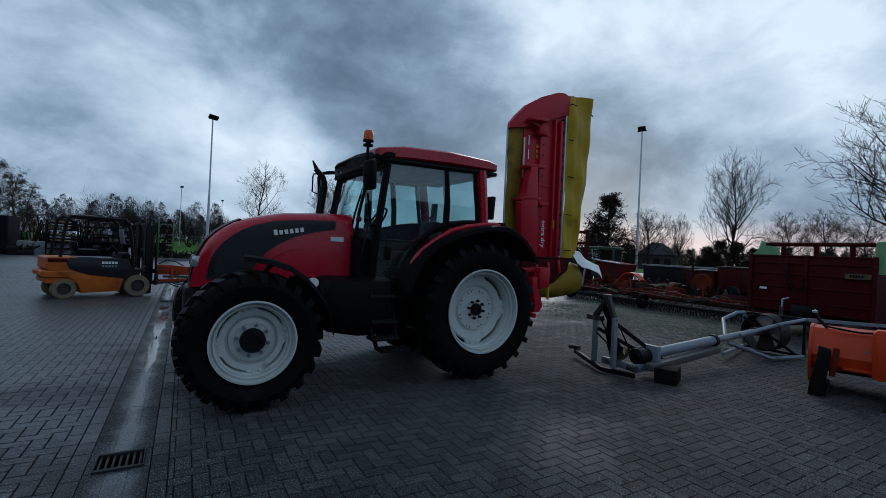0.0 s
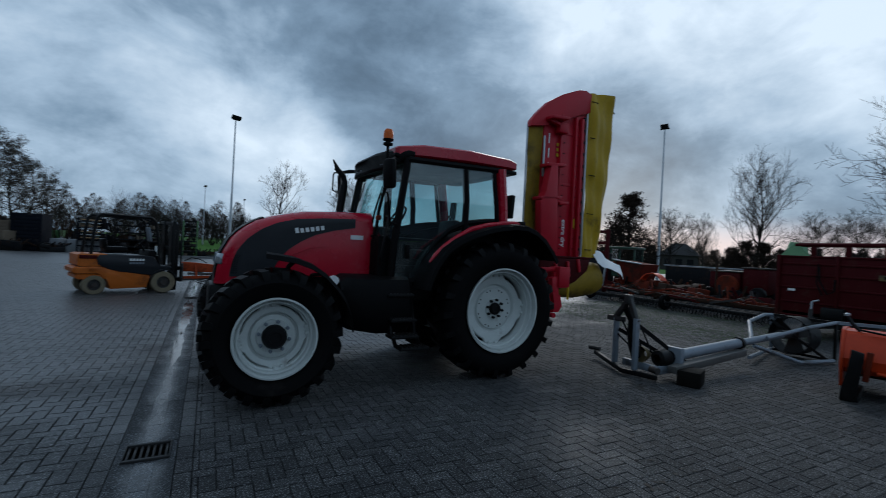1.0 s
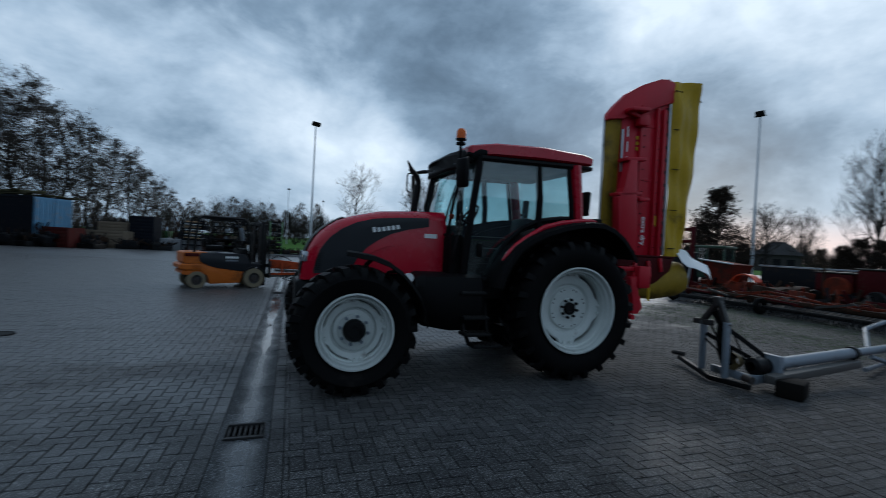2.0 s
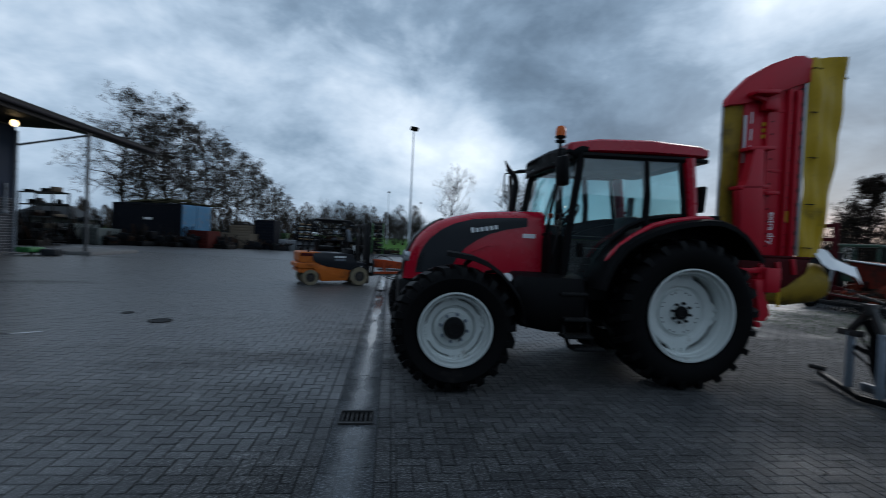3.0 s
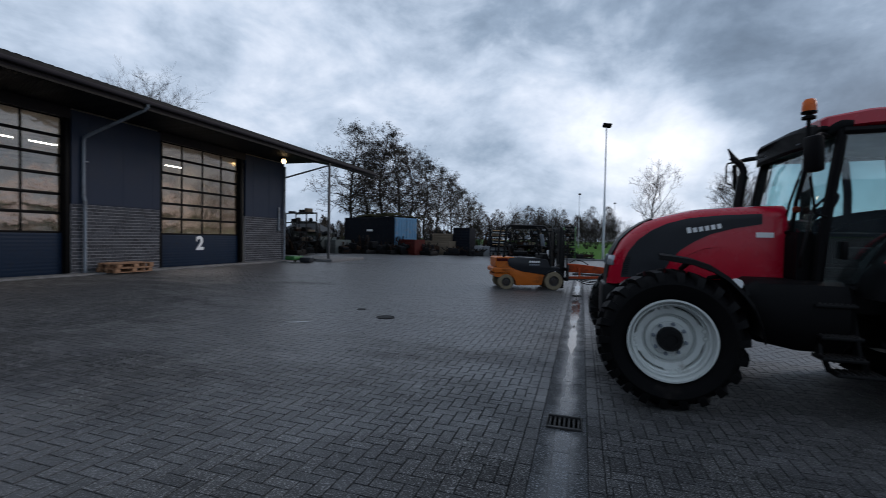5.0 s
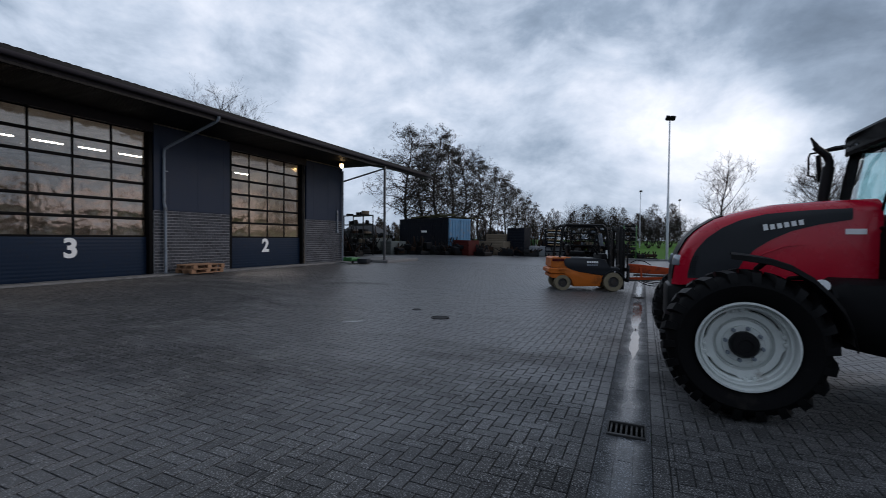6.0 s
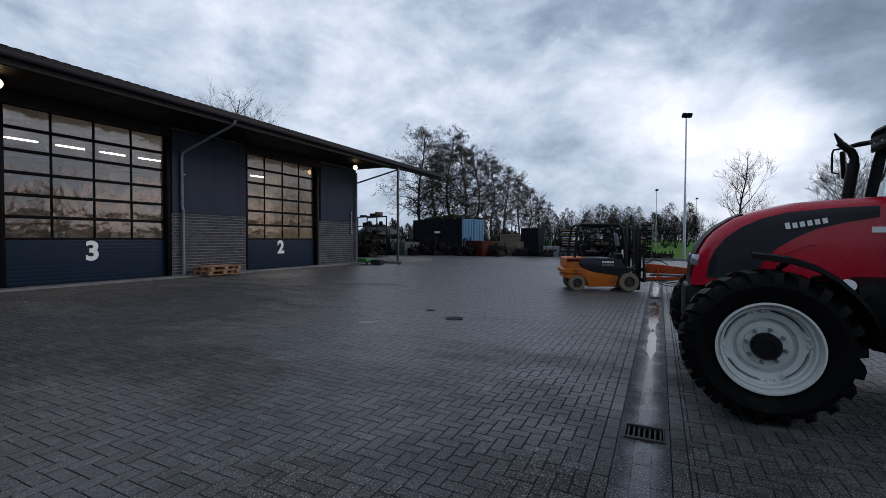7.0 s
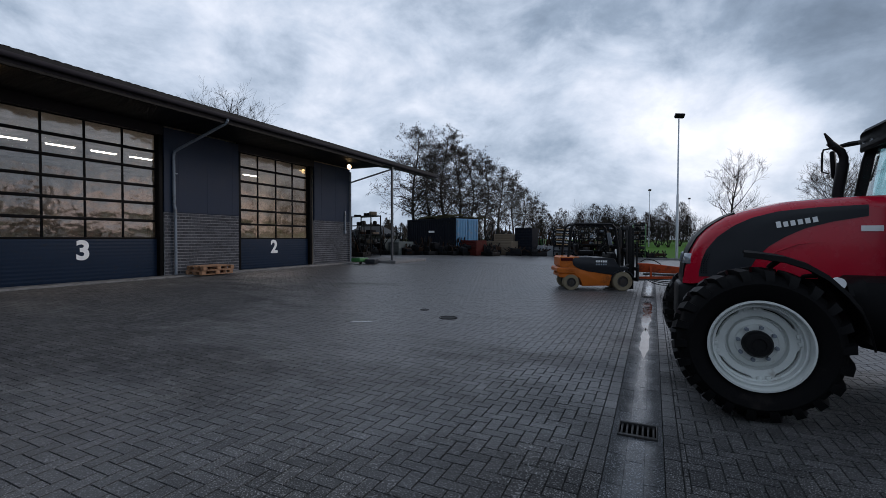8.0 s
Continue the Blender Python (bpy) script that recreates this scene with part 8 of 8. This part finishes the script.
BLUE = mat("faded_blue_container", (0.065, 0.20, 0.34), 0.6, var=0.2, scale=1.5, dirt=(0.16, 0.17, 0.18), dirt_amount=0.4)
NAVY = mat("dark_container_paint", (0.006, 0.008, 0.013), 0.7, var=0.2, scale=2, spec=0.1, dirt=(0.04, 0.03, 0.025), dirt_amount=0.3)
BAG = mat("white_bulk_bag", (0.21, 0.22, 0.235), 0.8, var=0.15, scale=3, bump=0.03, bscale=12)
OLIVE = mat("grey_green_paint", (0.10, 0.115, 0.11), 0.6, var=0.15, scale=3)
CRATE = mat("pale_plywood", (0.15, 0.115, 0.08), 0.75, var=0.2, scale=3, rand=0.15)


CONT_D = 37.6
OLDPLANK = mat("mossy_old_planks", (0.060, 0.055, 0.030), 0.85, var=0.4, scale=4, spec=0.1, rand=0.4)


def container():
    c = stand("shipping_container", -25.4, CONT_D, -23, "dark shipping container with a faded blue end", "container")
    L, W, H = 6.06, 2.44, 2.35
    z0 = 0.50
    bm = B()
    box(bm, (0, 0, z0 + H / 2), (L, W, H))
    part("shell", bm, NAVY, c)
    bm = B()
    box(bm, (0, -W / 2 - 0.015, z0 + H / 2), (0.13, 0.03, H - 0.3))
    rib_me = mesh_of("wall_rib", bm, NAVY)
    for k in range(22):
        o = new("wall_rib", rib_me)
        o.parent, o.location = c, (-L / 2 + 0.2 + k * 0.265, 0, 0)
    for k in (0, 1):
        bm = B()
        box(bm, (L / 2 + 0.03, -W / 4 + k * W / 2, z0 + H / 2), (0.05, W / 2 - 0.05, H - 0.1))
        leaf_ = part("door", bm, BLUE, c, "faded blue door leaf")
        for q in range(4):
            bm = B()
            box(bm, (L / 2 + 0.07, -W / 4 + k * W / 2 - 0.45 + q * 0.3, z0 + H / 2), (0.03, 0.10, H - 0.3))
            part("door_rib", bm, BLUE, leaf_)
    bm = B()
    for x in (-L / 2 + 0.05, L / 2 - 0.05):
        box(bm, (x, -W / 2 - 0.02, z0 + H / 2), (0.14, 0.08, H))
    box(bm, (0, -W / 2 - 0.02, z0 + H - 0.06), (L, 0.08, 0.12))
    part("frame", bm, NAVY, c)
    bm = B()
    box(bm, (0.2, -W / 2 - 0.05, z0 + H * 0.55), (0.7, 0.02, 0.16))
    part("label_plate", bm, WHITEPAINT, c)
    for x in (-2.3, 2.3):
        bm = B()
        box(bm, (x, 0, z0 / 2), (0.4, 2.4, z0))
        part("bearer", bm, WOOD, c)
    return c


cont = container()
cx, cyy = at(-25.4, CONT_D)
rr_ = random.Random(12)
for k in range(10):
    p = thing("plank_bundle", pose(cx + rr_.uniform(-2.2, 2.8), cyy + rr_.uniform(-0.6, 0.6), 2.91 + zg(cx) + 0.09 * (k % 4), 0, rr_.uniform(-3, 3), -23 + rr_.uniform(-14, 14)), "bundle of weathered planks stacked on the container roof", "planks", "planks on the container")
    for q in range(3):
        bm = B()
        box(bm, (0, -0.22 + 0.22 * q, 0.0), (rr_.uniform(1.4, 2.8), 0.18, 0.08), bev=0.005)
        part("plank", bm, OLDPLANK, p)


def crate(az, d, w, h, dep, material, turn, label, slats=True):
    c = stand("crate", az, d, turn, label, "crate", "crates at the yard edge")
    bm = B()
    box(bm, (0, 0, h / 2), (w, dep, h))
    part("box", bm, material, c)
    n = max(2, int(h / 0.22))
    for k in range(n):
        bm = B()
        box(bm, (0, -dep / 2 - 0.012, 0.12 + (k + 0.5) * (h - 0.1) / n), (w, 0.022, (h - 0.1) / n - 0.025), bev=0.004)
        part("slat", bm, material, c)
    for x in (-w / 2 + 0.06, w / 2 - 0.06):
        bm = B()
        box(bm, (x, -dep / 2 - 0.035, h / 2), (0.09, 0.03, h), bev=0.004)
        part("corner_batten", bm, material, c)
    return c


crate(-21.3, 34.6, 1.6, 1.15, 1.2, mat("scrap_crate_red", (0.060, 0.008, 0.007), 0.65, var=0.3, scale=4, spec=0.15, dirt=(0.05, 0.02, 0.015), dirt_amount=0.4), -18, "dark red steel crate full of scrap at the yard edge")
crate(-17.6, 36.6, 2.3, 1.1, 1.2, CRATE, -12, "pale plywood crate at the yard edge")
crate(-17.0, 38.2, 1.9, 1.8, 1.2, CRATE, -12, "tall pale crate behind another crate")
crate(-14.6, 36.8, 1.5, 2.3, 1.2, NAVY, -10, "stack of black plastic crates at the yard edge")
crate(-32.8, 36.5, 2.4, 1.2, 1.5, OLIVE, -25, "grey green box trailer at the yard edge")
crate(-30.6, 34.5, 1.5, 1.0, 1.3, OLIVE, -25, "small grey green bin at the yard edge")
crate(-13.0, 39.2, 1.0, 1.4, 0.9, GREENP, -8, "green slatted crate behind white bags")


def bulk_bag(az, d, label):
    b = stand("bulk_bag", az, d, rr_.uniform(-15, 15), label, "bulk bag", "white bulk bags")
    bm = B()
    secs = []
    for z, s in ((0, 0.40), (0.05, 0.47), (0.4, 0.50), (0.75, 0.48), (0.88, 0.44), (0.9, 0.36)):
        secs.append([(s * math.copysign(abs(math.cos(a)) ** 0.2, math.cos(a)) + 0.02 * math.sin(5 * a + z * 9), s * math.copysign(abs(math.sin(a)) ** 0.2, math.sin(a)), z) for a in (2 * math.pi * k / 20 for k in range(20))])
    loft(bm, secs)
    part("bag", bm, BAG, b)
    for x in (-0.35, 0.35):
        bm = B()
        tube(bm, [(x, -0.3, 0.86), (x, -0.1, 1.02), (x, 0.2, 0.88)], 0.02, 5)
        part("loop", bm, BAG, b)
    return b


for az in (-12.9, -11.3, -9.9):
    bulk_bag(az, 37.2, "white woven bulk bag standing at the yard edge")


def rack(az, d, w, h, material, turn, label, levels, loads):
    r = stand("storage_rack", az, d, turn, label, "rack", "steel racks at the yard edge")
    for x in (-w / 2, w / 2):
        for y in (-0.4, 0.4):
            bm = B()
            box(bm, (x, y, h / 2), (0.07, 0.07, h), bev=0.006)
            part("upright", bm, material, r)
    for k in range(levels):
        z = 0.15 + k * (h - 0.2) / max(1, levels - 1)
        bm = B()
        for y in (-0.4, 0.4):
            box(bm, (0, y, z), (w, 0.05, 0.08))
        box(bm, (0, 0, z + 0.03), (w, 0.7, 0.03))
        part("shelf", bm, material if material is not GREENP else BLACKM, r)
    x, y = at(az, d)
    for k in range(levels):
        z = 0.15 + k * (h - 0.2) / max(1, levels - 1) + 0.05
        for q in range(loads):
            bm = B()
            if rr_.random() < 0.22:
                bm.free()
                continue
            s = rr_.uniform(0.14, 0.36) * min(1.0, 2.2 / levels * 2)
            if rr_.random() < 0.3:
                drum(bm, (0, 0, s / 2), s * 0.55, s * 0.7, "Y" if rr_.random() < 0.6 else "X", 14)
            else:
                box(bm, (0, 0, s / 2), (s * rr_.uniform(0.8, 2.0), 0.5, s), (0, 0, rr_.uniform(-25, 25)), bev=0.02)
            lx_ = -w / 2 + (q + 0.5) * w / loads + rr_.uniform(-0.05, 0.05)
            o = Matrix.Translation((x, y, zg(x) - (0.0 if y < YARD_END else 0.10))) @ Matrix.Rotation(radians(turn), 4, "Z") @ Matrix.Translation((lx_, rr_.uniform(-0.1, 0.1), z))
            solid("machine_part", bm, rr_.choice((DARKGEN, BLACKM, STEEL, RUST, GREYPAINT, DARKGEN, CRATE)), "dark worn machine part lying on a rack shelf", "machine part", "parts on the racks", m=o)
    return r


slat_rack = rack(-10.0, 36.8, 1.5, 2.1, NAVY, 0, "blue steel rack stacked with dark parts and slats", 6, 3)
rack(-6.8, 36.8, 1.9, 2.5, BLACKM, 0, "black steel rack crowded with machine parts", 6, 5)
rack(-4.9, 36.9, 1.5, 2.3, BLACKM, 0, "black steel rack with hanging machine parts", 6, 4)
rack(-1.5, 36.4, 0.85, 2.65, GREENP, 0, "tall green rack stacked with dark machine parts", 8, 2)
rack(-35.0, 33.5, 2.8, 2.9, BLACKM, -25, "dark open steel rack loaded with scrap machinery", 5, 6)
for k in range(7):
    bm = B()
    box(bm, (-0.06, -0.55, 1.05 + 0.19 * k), (0.95, 0.3, 0.06), (0, 2, 3), bev=0.01)
    part("slat", bm, GALV if k % 2 else WOOD, slat_rack, "pale flat slat")


def scrap(az, d, seed, n, spread, hmax, label, paints=None):
    """A heap of one tangled machine: bars, wheels and plates on one base."""
    r = random.Random(seed)
    s = stand("scrap_machine", az, d, r.uniform(-30, 30), label, "machine", "scrap machines")
    bm = B()
    box(bm, (0, 0, 0.14), (spread * 1.5, 0.9, 0.30), bev=0.02)
    part("base_frame", bm, BLACKM, s)
    for k in range(n):
        bm = B()
        x, y = r.uniform(-spread, spread) * 0.7, r.uniform(-0.4, 0.4)
        q = r.random()
        if q < 0.09:
            drum(bm, (x, y, r.uniform(0.22, hmax * 0.5)), r.uniform(0.12, 0.26), r.uniform(0.08, 0.2), "Y", 16)
            nm = "wheel"
        elif q < 0.84:
            bar(bm, (x, y, 0.2), (x + r.uniform(-0.6, 0.6), y + r.uniform(-0.3, 0.3), r.uniform(0.5, hmax)), 0.05, 0.07)
            nm = "arm"
        else:
            box(bm, (x, y, r.uniform(0.3, hmax * 0.6)), (r.uniform(0.3, 0.8), 0.5, r.uniform(0.2, 0.5)), (0, r.uniform(-15, 15), 0), bev=0.03)
            nm = "housing"
        part(nm, bm, r.choice(paints or (DARKGEN, RUST, DARKGEN, DARKGEN, BLACKM)), s)
    return s


scrap(0.3, 36.3, 5, 26, 0.9, 0.8, "low rusty scrap machine lying at the kerb")
scrap(-20.4, 34.6, 6, 16, 0.8, 0.8, "rusty scrap machine under the container")
scrap(-25.2, 34.6, 7, 18, 1.4, 0.55, "dark scrap machine in front of the container")
scrap(-29.0, 35.6, 8, 18, 1.0, 0.9, "dark scrap machine by the container")
for k, az in enumerate((-30.2, -28.6, -27.2, -25.6, -24.2, -22.8, -19.4)):
    scrap(az, 34.2 + 0.3 * (k % 2), 160 + k, 30, 1.0, 0.9 + 0.25 * (k % 3), "dark tangled machine parts lying before the container", (DARKGEN, RUST, BLACKM, DARKGEN, RUST))
for k, az in enumerate((-38.0, -36.2, -34.2)):
    scrap(az, 33.0 + 1.2 * k, 180 + k, 34, 1.3, 2.2 - 0.3 * k, "dark worn machine crowded against the workshop gable", (DARKGEN, RUST, BLACKM, STEEL, GREYPAINT))
for k, (az, d, hm) in enumerate(((-18.9, 35.9, 1.0), (-16.2, 35.7, 0.75), (-19.6, 38.4, 2.0), (-16.0, 38.6, 2.3), (-13.2, 35.9, 0.6), (-12.4, 38.4, 2.1))):
    scrap(az, d, 240 + k, 30, 0.8, hm, "dark rusty machine parts crowded round the crates", (DARKGEN, RUST, BLACKM, DARKGEN, RUST))
for k, az in enumerate((-9.2, -7.7, -6.2, -5.0, -3.8, -2.4)):
    scrap(az, 38.0 + 0.4 * (k % 2), 200 + k, 34, 1.0, 1.7 + 0.2 * (k % 3), "dark machine parts crowded behind the steel racks", (DARKGEN, RUST, BLACKM, STEEL, DARKGEN))
scrap(-36.5, 31.5, 9, 34, 1.5, 2.4, "dark tangled farm machine behind the workshop corner")
scrap(-33.5, 35.0, 10, 30, 1.3, 1.6, "dark worn farm machine by the slab")
scrap(-8.3, 37.5, 11, 30, 1.0, 1.9, "dark machine parts piled between the racks")
scrap(-3.2, 37.0, 13, 28, 0.9, 1.7, "dark machine parts piled beside the green rack")
scrap(-17.8, 41.5, 14, 34, 1.6, 2.8, "dark machine behind the crates")
scrap(-12.0, 41.5, 15, 34, 1.6, 2.6, "dark machine behind the white bags")

for k in range(22):
    az = -31.5 + k * 1.02
    if -15.6 < az < -13.6 or -31.0 < az < -19.8:
        continue
    scrap(az, rr_.uniform(39.5, 42.0), 100 + k, 30, rr_.uniform(1.0, 1.7), rr_.uniform(1.3, 2.7), "dark worn farm machine in the row along the kerb")

# worn machines crowded along the kerb behind the rake
WORN = (RUST, DARKRED, DARKGEN, RUSTYORANGE, RUST, STEEL, DARKGEN)
for k, (az, d, n, sp, hm) in enumerate(((46.5, 20.5, 16, 0.9, 1.1), (49.0, 19.5, 18, 0.9, 0.95), (51.5, 18.6, 18, 0.8, 0.9), (53.6, 18.2, 20, 0.9, 0.85), (55.8, 17.8, 18, 0.8, 0.95), (58.0, 17.6, 18, 0.9, 0.9), (60.3, 17.0, 18, 0.8, 0.95), (62.3, 16.6, 16, 0.7, 0.8), (47.8, 22.5, 16, 1.0, 1.5))):
    scrap(az, d, 300 + k, n, sp, hm, "rusty worn farm machine standing in the row behind the rake", WORN)

# green bin on the slab by the workshop corner
GB = thing("green_bin", pose(-13.9, 18.3, zg(-13.9)), "green tool cart beside the workshop corner", "cart")
bm = B()
box(bm, (0, 0, 0.20), (0.55, 0.75, 0.20), bev=0.05)
part("tray", bm, mat("dark_green_plastic", (0.02, 0.13, 0.03), 0.5, var=0.15), GB)
bm = B()
tube(bm, [(0, 0.35, 0.25), (0.05, 0.55, 0.7), (0.05, 0.58, 0.8)], 0.02)
part("handle", bm, BLACKM, GB)
for y in (-0.28, 0.28):
    bm = B()
    drum(bm, (0.25, y, 0.08), 0.08, 0.05, "X", 14)
    part("wheel", bm, BLACKP, GB)
bm = B()
box(bm, (-13.35, 18.55, zg(-13.3) + 0.13), (0.5, 0.6, 0.24), (0, 0, 15), bev=0.03)
solid("dark_crate", bm, GRAPHITE, "small dark green plastic crate on the paving", "crate")
# ---- single paving blocks nearest to the walk ----
block_meshes = {}
for a, b, c, d in near:
    key = round((b - a) / BW)
    if key not in block_meshes:
        w, h, ch, g = (b - a) / 2, (d - c) / 2, 0.0035, 0.0024
        low = [(-w + g, -h + g, -0.014), (w - g, -h + g, -0.014), (w - g, h - g, -0.014), (-w + g, h - g, -0.014)]
        top = [(x - math.copysign(ch, x), y - math.copysign(ch, y), 0.0) for x, y, z in low]
        f = np.array([(4, 5, 6, 7), (0, 1, 5, 4), (1, 2, 6, 5), (2, 3, 7, 6), (3, 0, 4, 7)])
        block_meshes[key] = quads_mesh("paving_block", np.array(low + top), f, PAVER)
    o = new("paving_block", block_meshes[key])
    o.parent = pavement
    mx = (a + b) / 2
    o.matrix_local = pose(mx, (c + d) / 2, zg(mx) + rng.uniform(-0.0012, 0.001), rng.normal(0, 0.14), rng.normal(0, 0.14), 0)
